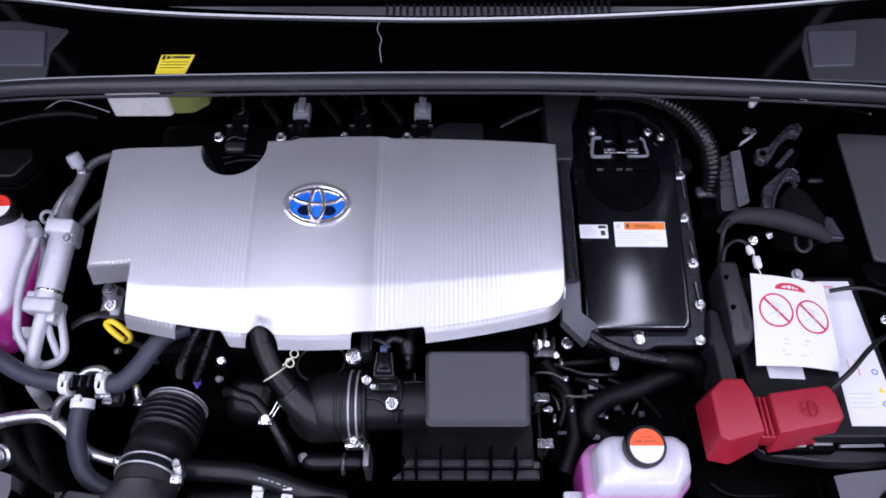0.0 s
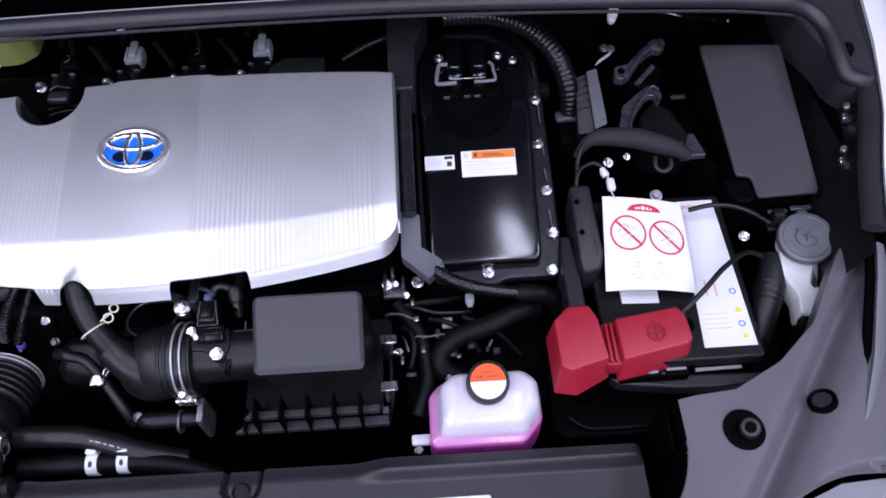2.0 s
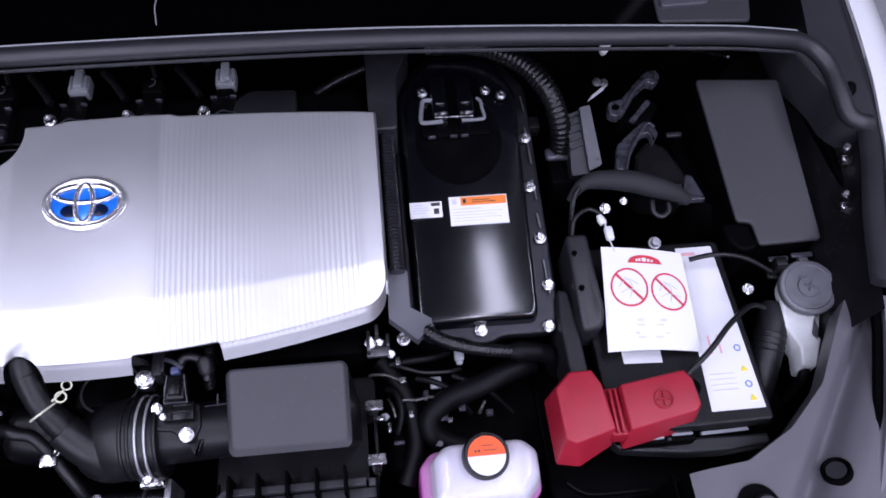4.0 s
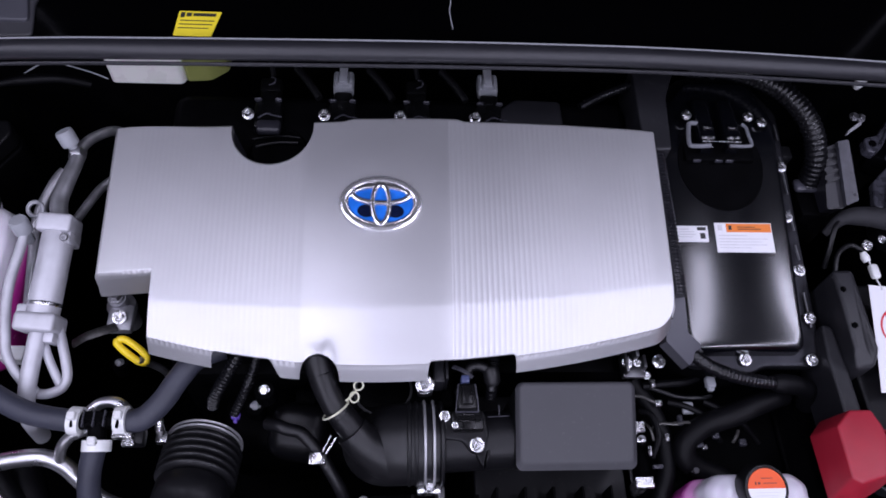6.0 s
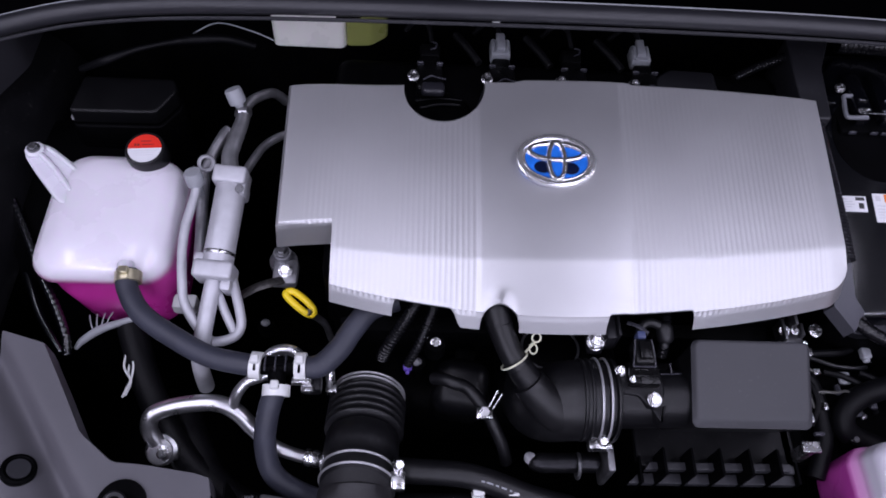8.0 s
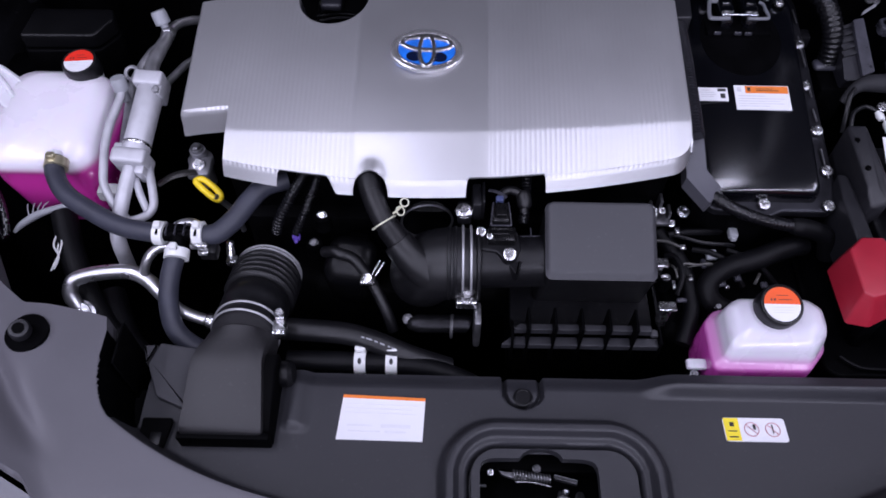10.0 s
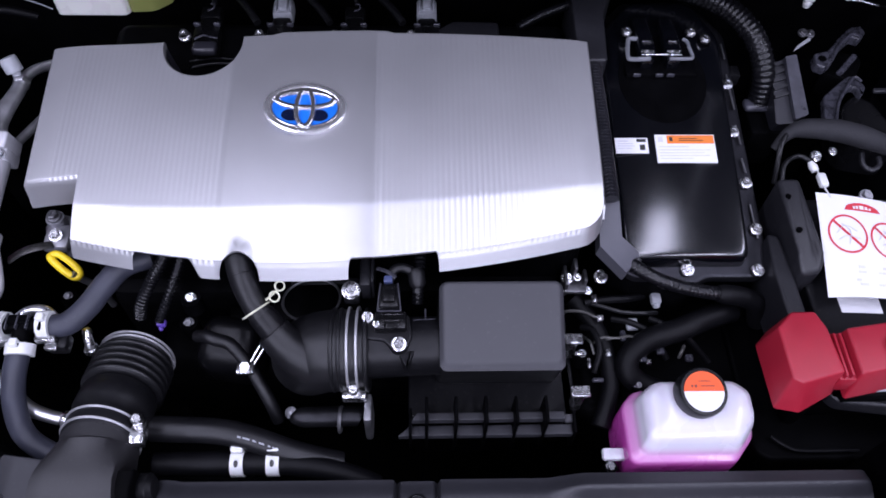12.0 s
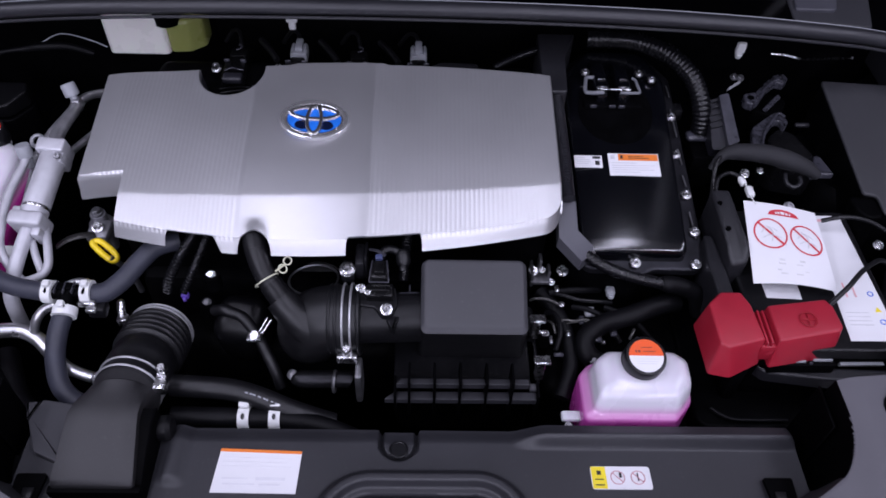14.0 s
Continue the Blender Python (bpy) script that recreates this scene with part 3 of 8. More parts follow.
GLASS_EDGE = [(-0.5937, 0.3245, 1.0297), (-0.502, 0.3076, 1.0322), (-0.4072, 0.289, 1.0342), (-0.2805, 0.2739, 1.0366), (-0.0945, 0.265, 1.038), (0.046, 0.2622, 1.0383), (0.2112, 0.2676, 1.0378), (0.3668, 0.2803, 1.0362), (0.4704, 0.293, 1.0348), (0.5596, 0.3065, 1.033), (0.6538, 0.3231, 1.0308)]
part("edge_bead", tube(GLASS_EDGE, 0.0020, 8, 5), WHITE_CLIP, cowl_panel, "thin bright edge bead")
part("bead_shadow_lip", tube([(x, y - 0.0062, z + 0.001) for x, y, z in GLASS_EDGE], 0.0014, 8, 5), LID_PLASTIC, cowl_panel, "grey rubber lip")
for i in range(34):
    x = -0.03 + 0.0092 * i
    y = float(np.interp(x, [p[0] for p in GLASS_EDGE], [p[1] for p in GLASS_EDGE]))
    part("louvre_slat", rbox(x - 0.0018, x + 0.0018, y + 0.006, y + 0.03, 1.031, 1.040, 0.001, 1), HOLDER_GREY, cowl_panel)
part("louvre_tray", rbox(-0.72, 0.72, 0.33, 0.60, 1.005, 1.018, 0.003), BLACK, cowl_panel)
HINGE_GREY = material("hinge_cover_plastic", (0.042, 0.042, 0.052), 0.5, 0, 0.1, 20, 0.2, 900)


def on_cowl(corners, lift, edge):
    """A plate with rounded corners whose upper face follows the cowl, a little above it."""
    def top(x, y):
        a, b = cowl(x, 0), cowl(x, 1)
        return cowl(x, min(max((y - a.y) / (b.y - a.y), 0.0), 1.0)).z + lift
    return slab(rounded_poly(corners, 0.007), top, lambda x, y: top(x, y) - lift - 0.002, edge)


# matt plate under each hinge cover stands in for the cowl's grey reflection
for saddle, lid in (([(-0.64, 0.186), (-0.4743, 0.1757), (-0.4769, 0.2179), (-0.4573, 0.2527), (-0.5297, 0.2725), (-0.64, 0.286)], [(-0.615, 0.207), (-0.4793, 0.1914), (-0.4893, 0.2501), (-0.615, 0.265)]),
                    ([(0.5262, 0.1708), (0.6441, 0.18), (0.66, 0.284), (0.6171, 0.2776), (0.5366, 0.2596), (0.5245, 0.2255)], [(0.5310, 0.1882), (0.5928, 0.1966), (0.608, 0.2553), (0.5360, 0.2473)])):
    reflection_plate = part("hinge_reflection_band", on_cowl(saddle, 0.0026, 0.002), GREY_PLASTIC, cowl_panel, "charcoal plate for the grey reflection round the hinge cover")
    part("hinge_plate", on_cowl(lid, 0.006, 0.002), HINGE_GREY, reflection_plate, "grey hinge cover plate")
part("stray_wire", tube([(-0.0263, 0.2581, 1.0378), (-0.0384, 0.257, 1.0378), (-0.0414, 0.241, 1.0376), (-0.0353, 0.2224, 1.037), (-0.0369, 0.2064, 1.0354), (-0.0338, 0.1828, 1.0322)], 0.0006, 6, 6), GREY_CONNECTOR, cowl_panel, "thin pale crooked wire")
ylab = [(-0.3271, 0.1699, 1.0246), (-0.2876, 0.1683, 1.0261), (-0.2788, 0.1991, 1.0313), (-0.3233, 0.201, 1.0297)]
lab = part("warning_label", plate(*ylab, 0.0008), YELLOW, cowl_panel, "small yellow warning label")
f = on_plate(*ylab)
part("label_print", bars(f, [(0.06, 0.16, 0.74, 0.95), (0.2, 0.32, 0.78, 0.93), (0.36, 0.9, 0.8, 0.92), (0.08, 0.92, 0.6, 0.63), (0.08, 0.9, 0.45, 0.48), (0.08, 0.85, 0.3, 0.33)]), BLACK_INK, lab)
for sd in (1, -1):
    part("cowl_side", slab(rounded_poly([(sd * 0.722, 0.185), (sd * 0.748, 0.125), (sd * 0.754, 0.080), (sd * 0.770, 0.068), (sd * 0.796, 0.070), (sd * 0.818, 0.34), (sd * 0.722, 0.34)], 0.010), lambda x, y: 0.938 + 0.08 * (y - 0.1), 0.88, 0.006), GREY_PLASTIC, cowl_panel, "charcoal side piece")
part("stop_pin", lathe([(0.009, 0.0), (0.009, 0.006), (0.0065, 0.009), (0.0065, 0.014), (0.0, 0.015)], 16, axis_pose((0.766, 0.112, 0.944), (-0.3, -0.3, 1))), BLACK, cowl_panel, "black rubber pin")
glass = single("windscreen", sheet(lambda u, v: Vector((u, 0.58 + 0.9 * v - 0.1 * (u / 0.7) ** 2, 1.015 + 0.45 * v)), np.linspace(-0.72, 0.72, 16), np.linspace(0, 1, 8), 0.005), GLASS_BLACK, "dark windscreen glass behind the cowl", "windscreen")

# bay walls and floor take the near-zero black, so shade is in their colour
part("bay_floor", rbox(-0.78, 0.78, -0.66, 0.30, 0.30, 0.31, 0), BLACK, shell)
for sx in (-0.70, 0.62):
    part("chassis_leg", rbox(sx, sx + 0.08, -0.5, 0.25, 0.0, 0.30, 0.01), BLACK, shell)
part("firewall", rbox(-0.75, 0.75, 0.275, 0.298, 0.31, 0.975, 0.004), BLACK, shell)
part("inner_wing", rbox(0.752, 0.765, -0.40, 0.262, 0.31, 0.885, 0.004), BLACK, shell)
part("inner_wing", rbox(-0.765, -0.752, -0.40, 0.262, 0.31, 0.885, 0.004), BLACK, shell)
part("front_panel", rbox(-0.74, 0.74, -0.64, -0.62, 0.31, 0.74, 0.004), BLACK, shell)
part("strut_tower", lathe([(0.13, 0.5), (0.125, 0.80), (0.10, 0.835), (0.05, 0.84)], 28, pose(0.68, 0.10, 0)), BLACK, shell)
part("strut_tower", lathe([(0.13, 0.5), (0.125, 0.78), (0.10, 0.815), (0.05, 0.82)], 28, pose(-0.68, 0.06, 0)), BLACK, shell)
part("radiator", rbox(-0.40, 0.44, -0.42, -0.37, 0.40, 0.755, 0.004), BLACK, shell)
part("upper_tie_bar", rbox(-0.44, 0.46, -0.40, -0.335, 0.735, 0.765, 0.008), DARK_PLASTIC, shell)

# ==== engine cover ====
def cover_top(x, y):
    return 0.9588 - 0.226 * (x + 0.02) ** 2 + 0.18 * y - 0.12 * (y * y - 0.01)


def cover_crease(x):
    return -0.103 + 0.32 * (x + 0.11) ** 2


def cover_back(x):
    y = 0.1035 + 0.003 * smooth(0.012, 0.0, abs(x + 0.085) - 0.055) + 0.008 * smooth(-0.27, -0.40, x)
    d = abs(x + 0.2255)
    if d < 0.044:
        y = 0.100 - math.sqrt(0.044 ** 2 - d * d)
    return y


def cover_front(x):
    if x < -0.338:
        return -0.056
    y = -0.1560 + (0.62 if x < -0.1 else 0.5) * (x + 0.1) ** 2
    if x > 0.170:
        y += 0.022 - math.sqrt(max(0, 0.022 ** 2 - (x - 0.170) ** 2))
    return y


def round_corner(s):
    return math.sqrt(max(0.0, 1 - (1 - min(max(s, 0.0), 1.0)) ** 2))


def cover_cut(x):
    """How far the cut-outs for hoses and brackets reach back from the lower edge."""
    c = 0.0118 * round_corner((x + 0.2745) / 0.0045) * smooth(-0.2050, -0.2180, x)
    c = max(c, 0.0135 * round_corner((x + 0.0625) / 0.004) * round_corner((0.0258 - x) / 0.004))
    d = abs(x + 0.168)
    if d < 0.0195:
        c = max(c, 0.0185 * math.sqrt(1 - (d / 0.0195) ** 2))
    return c
def groove(x):
    """1 in the middle of a groove between two ribs, 0 on a rib and on the smooth panels."""
    for a, b in ((-0.372, -0.188), (-0.038, 0.170)):
        if a < x < b:
            return (0.5 + 0.5 * math.cos(2 * math.pi * (x - a) / 0.0056)) ** 0.7 * min(1, (x - a) / 0.004, (b - x) / 0.004)
    return 0.0


def rib(x, y):
    fade = smooth(0.0, 0.0018, y - cover_front(x))
    return -(0.00016 if x < -0.1 else 0.00022) * groove(x) * fade
def cover_z(x, y):
    z = cover_top(x, y) - 0.001 * smooth(-0.37, -0.40, x) ** 2 - 0.001 * smooth(0.172, 0.192, x)
    over = cover_crease(x) - y
    z -= 0.200 * (0.5 * over + 0.5 * math.sqrt(over * over + 5e-6))
    # bulge where the breather hose comes out
    z += 0.005 * math.exp(-(((x + 0.168) / 0.010) ** 2)) * smooth(-0.125, -0.15, y)
    z += 0.0005 * (smooth(-0.192, -0.186, x) - smooth(-0.042, -0.036, x)) * smooth(0.5, 0.0, abs(x))
    return z


def cover_mesh(x0, x1):
    cols = list(np.arange(-0.394, 0.1905, 0.0085))
    cols += list(np.arange(-0.372, -0.188, 0.0007)) + list(np.arange(-0.038, 0.1705, 0.0007))
    cols += list(-0.2255 + 0.044 * np.sin(np.linspace(-1.57, 1.57, 41)))
    cols += list(-0.168 + 0.0195 * np.sin(np.linspace(-1.57, 1.57, 31)))
    cols += list(-0.2745 + 0.0045 * np.linspace(0, 1, 10) ** 2) + list(np.arange(-0.2180, -0.2040, 0.001)) + list(-0.0625 + 0.004 * np.linspace(0, 1, 10) ** 2) + list(0.0258 - 0.004 * np.linspace(0, 1, 10) ** 2)
    cols += [-0.3382, -0.3378] + list(0.170 + 0.022 * np.sin(np.linspace(0, 1.57, 9)))
    cols = sorted({round(float(c), 5) for c in cols})
    bm = bmesh.new()
    rows = []

    def column(x, xz, lower):
        yb, yf = cover_back(xz), cover_front(xz)
        col = []
        skirt = 0.0160 if xz > -0.338 else 0.033
        pts = [(yb + 0.001, -0.022, yb), (yb + 0.001, -0.005, yb), (yb - 0.0008, -0.0018, yb)]
        y0, y1 = yb - 0.003, yf + 0.003
        yc = min(max(cover_crease(xz), y1 + 0.012), y0 - 0.012)
        ys = [y0 + (yc + 0.006 - y0) * j / 28 for j in range(28)] + [yc + 0.006 - 0.012 * j / 10 for j in range(10)]
        ys += [yc - 0.006 + (y1 - yc + 0.006) * j / 10 for j in range(11)]
        for y in ys:
            pts.append((y, rib(xz, y), y))
        lean = 0.0098 if xz > -0.338 else 0.0075
        g = 0.0005 * groove(xz)
        pts += [(yf + 0.0014 + g, -0.0003, yf + 0.002), (yf + 0.0002 + g, -0.0014, yf), (yf - 0.12 * lean, -0.0030, yf)]
        pts += [(yf - k * lean, -0.003 - (skirt - 0.003) * (k - 0.12) / 0.88, yf) for k in (0.3, 0.5, 0.75, 1.0)]
        cut = cover_cut(xz)
        if cut > 0.0002 and xz > -0.338:
            edge = yf - lean + cut
            keep = [p for p in pts if p[0] >= edge]
            nxt = pts[len(keep)]
            k = (keep[-1][0] - edge) / max(1e-6, keep[-1][0] - nxt[0])
            zc = (cover_z(xz, keep[-1][2]) + keep[-1][1]) * (1 - k) + (cover_z(xz, nxt[2]) + nxt[1]) * k
            zn = zc - cover_z(xz, edge)
            pts = keep + [(edge + 0.00002 * (len(pts) - len(keep) - 1 - j), zn - 0.0003 * j, edge) for j in range(len(pts) - len(keep))]
        for y, dz, yz in pts:
            z = cover_z(xz, yz) + dz
            col.append(bm.verts.new((x, y, min(z, cover_z(xz, yz) - lower) if lower else z)))
        return col
    rows.append(column(cols[0] - 0.004, cols[0], 0.024))
    rows.append(column(cols[0] - 0.003, cols[0], 0.004))
    for x in cols:
        rows.append(column(x, x, 0))
    rows.append(column(cols[-1] + 0.0022, cols[-1], 0.004))
    rows.append(column(cols[-1] + 0.003, cols[-1], 0.022))
    for a, b in zip(rows, rows[1:]):
        if not x0 < (a[5].co.x + b[5].co.x) / 2 < x1:
            continue
        for j in range(len(a) - 1):
            bm.faces.new((a[j], b[j], b[j + 1], a[j + 1]))
    bmesh.ops.delete(bm, geom=[v for v in bm.verts if not v.link_faces], context="VERTS")
    return bm


cover = thing("engine_cover", (-0.1, 0, 0.88), "silver ribbed plastic engine cover with an oval emblem", "engine cover")
part("ribbed_panel", cover_mesh(-0.5, -0.190), SILVER, cover, "ribbed silver side panel", sharp=32)
part("centre_panel", cover_mesh(-0.190, -0.040), SILVER_FINE, cover, "smooth silver centre panel", sharp=32)
part("ribbed_panel", cover_mesh(-0.040, 0.3), SILVER, cover, "ribbed silver side panel", sharp=32)
EC = Vector((-0.1097, 0.0039, cover_top(-0.1097, 0.0039) + 0.0005))
EN = Vector((0.04, -0.18, 1)).normalized()


def emblem_frame():
    # local x along the car's width, local y up the cover
    z = EN
    x = (Vector((1, 0, 0)) - z * z.x).normalized()
    y = z.cross(x)
    m = Matrix((x, y, z)).transposed().to_4x4()
    return Matrix.Translation(EC) @ m


EF = emblem_frame()


def oval(cx, cy, a, b, small, h, seg=40, m=EF):
    bm = bmesh.new()
    rows = []
    for i in range(seg):
        t = 2 * math.pi * i / seg
        d = Vector((b * math.cos(t), a * math.sin(t), 0)).normalized()
        c = Vector((cx + a * math.cos(t), cy + b * math.sin(t), h))
        rows.append([c + small * (math.cos(2 * math.pi * k / 8) * d + 0.8 * Vector((0, 0, math.sin(2 * math.pi * k / 8)))) for k in range(8)])
    rows.append(rows[0])
    bm.free()
    out = loft(rows, cap=False)
    bmesh.ops.remove_doubles(out, verts=out.verts[:], dist=1e-6)
    out.transform(m)
    return out


emblem = part("emblem", lathe([(0.0408, -0.003), (0.0408, 0.0015), (0.039, 0.003), (0.036, 0.0032), (0.02, 0.0042), (0.0, 0.0046)], 48, EF, 1.0, 0.70), BLUE, cover, "blue oval emblem face")
NAVY = material("navy_emblem_field", (0.004, 0.008, 0.03), 0.12, 0, 0.2, 60, 0.0, coat=0.6)
for ex in (-0.0145, 0.0145):
    part("emblem_field", lathe([(0.0100, -0.001), (0.0092, 0.0046), (0.0, 0.0050)], 28, EF @ Matrix.Translation((ex, -0.0085, -0.0002)), 1.0, 0.75), NAVY, emblem, "dark navy field")
part("emblem_bezel", oval(0, 0, 0.0342, 0.0228, 0.0014, 0.0048, 56), MIRROR_CHROME, emblem, "mirror-bright inner bezel")
part("emblem_rim", oval(0, 0, 0.0385, 0.0270, 0.0046, 0.003, 56), CHROME, emblem, "chrome oval rim")
part("emblem_oval", joined(oval(0, 0.0095, 0.0285, 0.0095, 0.0030, 0.0052, 56), oval(0, -0.001, 0.0085, 0.0215, 0.0030, 0.0055, 56)), MIRROR_CHROME, emblem, "chrome inner ovals")

# ==== engine under the cover ====
RES_BLACK = material("shiny_black_moulding", (0.0035, 0.0035, 0.004), 0.28, 0, 0.15, 25, 0.2, 1000, spec=0.35)
engine = thing("engine", (-0.05, 0, 0.4), "engine block and cylinder head below the cover, blackened for their shade", "engine")
# engine masses in the same near-zero black, for the shade under the cover
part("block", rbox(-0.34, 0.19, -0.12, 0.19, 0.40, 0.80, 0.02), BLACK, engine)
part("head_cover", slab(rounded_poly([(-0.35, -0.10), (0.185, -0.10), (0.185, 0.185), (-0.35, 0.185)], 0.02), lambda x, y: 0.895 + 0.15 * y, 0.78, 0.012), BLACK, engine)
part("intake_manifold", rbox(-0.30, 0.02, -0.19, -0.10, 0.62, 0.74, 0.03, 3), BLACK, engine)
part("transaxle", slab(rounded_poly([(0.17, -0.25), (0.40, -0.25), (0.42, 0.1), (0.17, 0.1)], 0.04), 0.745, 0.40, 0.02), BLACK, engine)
RECESS = material("recess_plastic", (0.012, 0.012, 0.016), 0.4, 0, 0.1, 25, 0.2, 1000)
wall = bmesh.new()
rim = []
for k in range(25):
    a = math.pi * (1 + k / 24)
    cx, cy = -0.2255 + 0.0425 * math.cos(a), 0.100 + 0.0425 * math.sin(a)
    bx, by = -0.2255 + 0.0355 * math.cos(a), 0.104 + 0.0355 * math.sin(a)
    rim.append((wall.verts.new((cx, cy, cover_top(cx, cy) - 0.008)), wall.verts.new((bx, by, 0.905))))
for p, q in zip(rim, rim[1:]):
    wall.faces.new((p[0], q[0], q[1], p[1]))
part("filler_recess", wall, RECESS, engine, "dark conical recess wall")
part("rear_panel", slab(rounded_poly([(0.0226, 0.1180), (0.0302, 0.1628), (0.0479, 0.1777), (0.1022, 0.1758), (0.1025, 0.1180)], 0.006), 0.930, 0.90, 0.003), HOLDER_GREY, engine, "dull grey-black rear panel")
cap = part("oil_filler_cap", lathe([(0.033, 0.90), (0.033, 0.914), (0.030, 0.918), (0.029, 0.9165), (0.0, 0.9165)], 32, pose(-0.2255, 0.106, 0)), BLACK, engine, "black ribbed oil filler cap")
part("cap_grip", joined(tube([(-0.2509, 0.1075, 0.920), (-0.2280, 0.1130, 0.921), (-0.2042, 0.1135, 0.920)], 0.0016, 8, 6), tube([(-0.2560, 0.1200, 0.918), (-0.2280, 0.1240, 0.919), (-0.2020, 0.1230, 0.918)], 0.0011, 8, 6)), DARK_PLASTIC, cap)

for i, x in enumerate((-0.240, -0.155, -0.069, 0.017)):
    coil = thing("ignition_coil", (x, 0.16, 0.90), "black ignition coil with a plug connector behind the engine cover", "ignition coil", "ignition coils")
    part("coil_body", joined(rbox(x - 0.016, x + 0.016, 0.128, 0.172, 0.895, 0.930, 0.006), rbox(x - 0.011, x + 0.011, 0.160, 0.186, 0.90, 0.928, 0.004)), RES_BLACK, coil)
    part("coil_cap", rbox(x - 0.010, x + 0.017, 0.1180, 0.1345, 0.926, 0.937, 0.004, 3), RECESS, coil, "blue-black coil cap")
    part("coil_rim", tube([(x - 0.008, 0.1345, 0.938), (x + 0.001, 0.1400, 0.939), (x + 0.009, 0.1375, 0.939), (x + 0.018, 0.1365, 0.938)], 0.0010, 6, 5), SMOKY, coil, "grey moulded rim")
    for dx in (-0.0115, 0.0115):
        part("lock_tab", rbox(x + dx - 0.004, x + dx + 0.004, 0.166, 0.169, 0.928, 0.934, 0.001, 1), SMOKY, coil)
    if i in (1, 3):
        part("connector", joined(rbox(x - 0.012, x + 0.012, 0.190, 0.216, 0.912, 0.930, 0.003), rbox(x - 0.005, x + 0.005, 0.196, 0.222, 0.928, 0.934, 0.001), rbox(x - 0.010, x - 0.007, 0.192, 0.214, 0.929, 0.932, 0.001, 1), rbox(x + 0.007, x + 0.010, 0.192, 0.214, 0.929, 0.932, 0.001, 1)), GREY_CONNECTOR, coil, "grey plug connector")
    else:
        part("connector", rbox(x - 0.012, x + 0.012, 0.185, 0.205, 0.912, 0.928, 0.003), RES_BLACK, coil)
        part("lead_hook", tube([(x + 0.002, 0.196, 0.938), (x + 0.007, 0.192, 0.940), (x + 0.006, 0.186, 0.939), (x, 0.184, 0.938)], 0.0011, 6, 5), SMOKY, coil)
    part("lead", tube([(x + 0.002, 0.21, 0.925), (x - 0.004, 0.232, 0.935), (x - 0.016, 0.243, 0.93), (x - 0.03, 0.245, 0.91)], 0.003, 8, 5), RUBBER, coil)
    if i < 3:
        part("hose_stub", tube([(x + 0.030, 0.214, 0.935), (x + 0.046, 0.192, 0.933), (x + 0.058, 0.172, 0.930)], 0.0046, 10, 4), RUBBER, coil)
    bolt(coil, (x - 0.0195, 0.1400, 0.938), 0.0064, (0, -0.3, 1), None, "bolt", 1.6)

# ==== power control unit ====
def pcu_z(x, y):
    return 0.884 + 0.205 * y


pcu = thing("inverter", (0.29, 0.03, 0.6), "glossy black inverter case with white labels and flange bolts", "inverter")
flange = rounded_poly([(0.214, 0.185), (0.262, 0.232), (0.345, 0.235), (0.384, 0.185), (0.388, -0.114), (0.376, -0.1275), (0.318, -0.1265), (0.304, -0.1345), (0.286, -0.1345), (0.272, -0.1265), (0.236, -0.1265), (0.214, -0.105)], 0.008)
part("flange", slab(flange, lambda x, y: pcu_z(x, y) - 0.018, lambda x, y: pcu_z(x, y) - 0.028, 0.003), material("dark_anodised_flange", (0.026, 0.026, 0.031), 0.34, 0.75, 0.2, 50, 0.25, 600), pcu, "bare dark metal flange")
part("case", slab(shrink(flange, 0.004), lambda x, y: pcu_z(x, y) - 0.0285, 0.62, 0.01), BLACK, pcu)
lidline = rounded_poly([(0.222, 0.165), (0.262, 0.215), (0.34, 0.215), (0.368, 0.165), (0.360, -0.1155), (0.225, -0.1155)], 0.009, 5)


def lid_z(x, y):
    u, v = (x - 0.292) / 0.085, (y - 0.045) / 0.19
    return pcu_z(x, y) + 0.0078 * (1 - u * u) * (1 - v * v * v * v)


def lid_rings():
    cx, cy = 0.292, 0.045
    rings = []
    line = []
    for i, p in enumerate(lidline):
        q = lidline[(i + 1) % len(lidline)]
        n = max(1, int(math.dist(p, q) / 0.008))
        line += [(p[0] + (q[0] - p[0]) * j / n, p[1] + (q[1] - p[1]) * j / n) for j in range(n)]
    ks = [1.0, 1.0, 0.997, 0.988, 0.975, 0.955, 0.93] + [0.90 - 0.055 * j for j in range(16)] + [0.03]
    drops = [-0.036, -0.010, -0.0055, -0.0028, -0.0012, -0.0003]
    for i, k in enumerate(ks):
        row = []
        for x, y in line:
            px, py = cx + k * (x - cx), cy + k * (y - cy)
            row.append((px, py, lid_z(px, py) + (drops[i] if i < 6 else 0.0)))
        rings.append(row)
    return rings


part("lid", loft(lid_rings()), GLOSS_BLACK, pcu, "glossy black domed lid", sharp=60)
for b in ((0.355, 0.165), (0.372, 0.046), (0.376, -0.019), (0.378, -0.075), (0.295, -0.121), (0.372, -0.122), (0.262, 0.205), (0.375, 0.11)):
    bolt(pcu, (b[0], b[1], pcu_z(*b) - 0.013), 0.0065, (0, -0.2, 1))
for ya, yb in ((0.167, 0.146), (0.124, 0.076), (0.055, 0.030), (0.012, -0.006), (-0.045, -0.085)):
    part("edge_strip", tube([(0.3765, ya, pcu_z(0.37, ya) - 0.014), (0.3785, yb, pcu_z(0.37, yb) - 0.014)], 0.0012, 8, 3), DULL_STEEL, pcu, "bright bare flange edge")
part("flange_tab", rbox(0.384, 0.398, 0.128, 0.146, 0.872, 0.890, 0.002), DARK_PLASTIC, pcu)


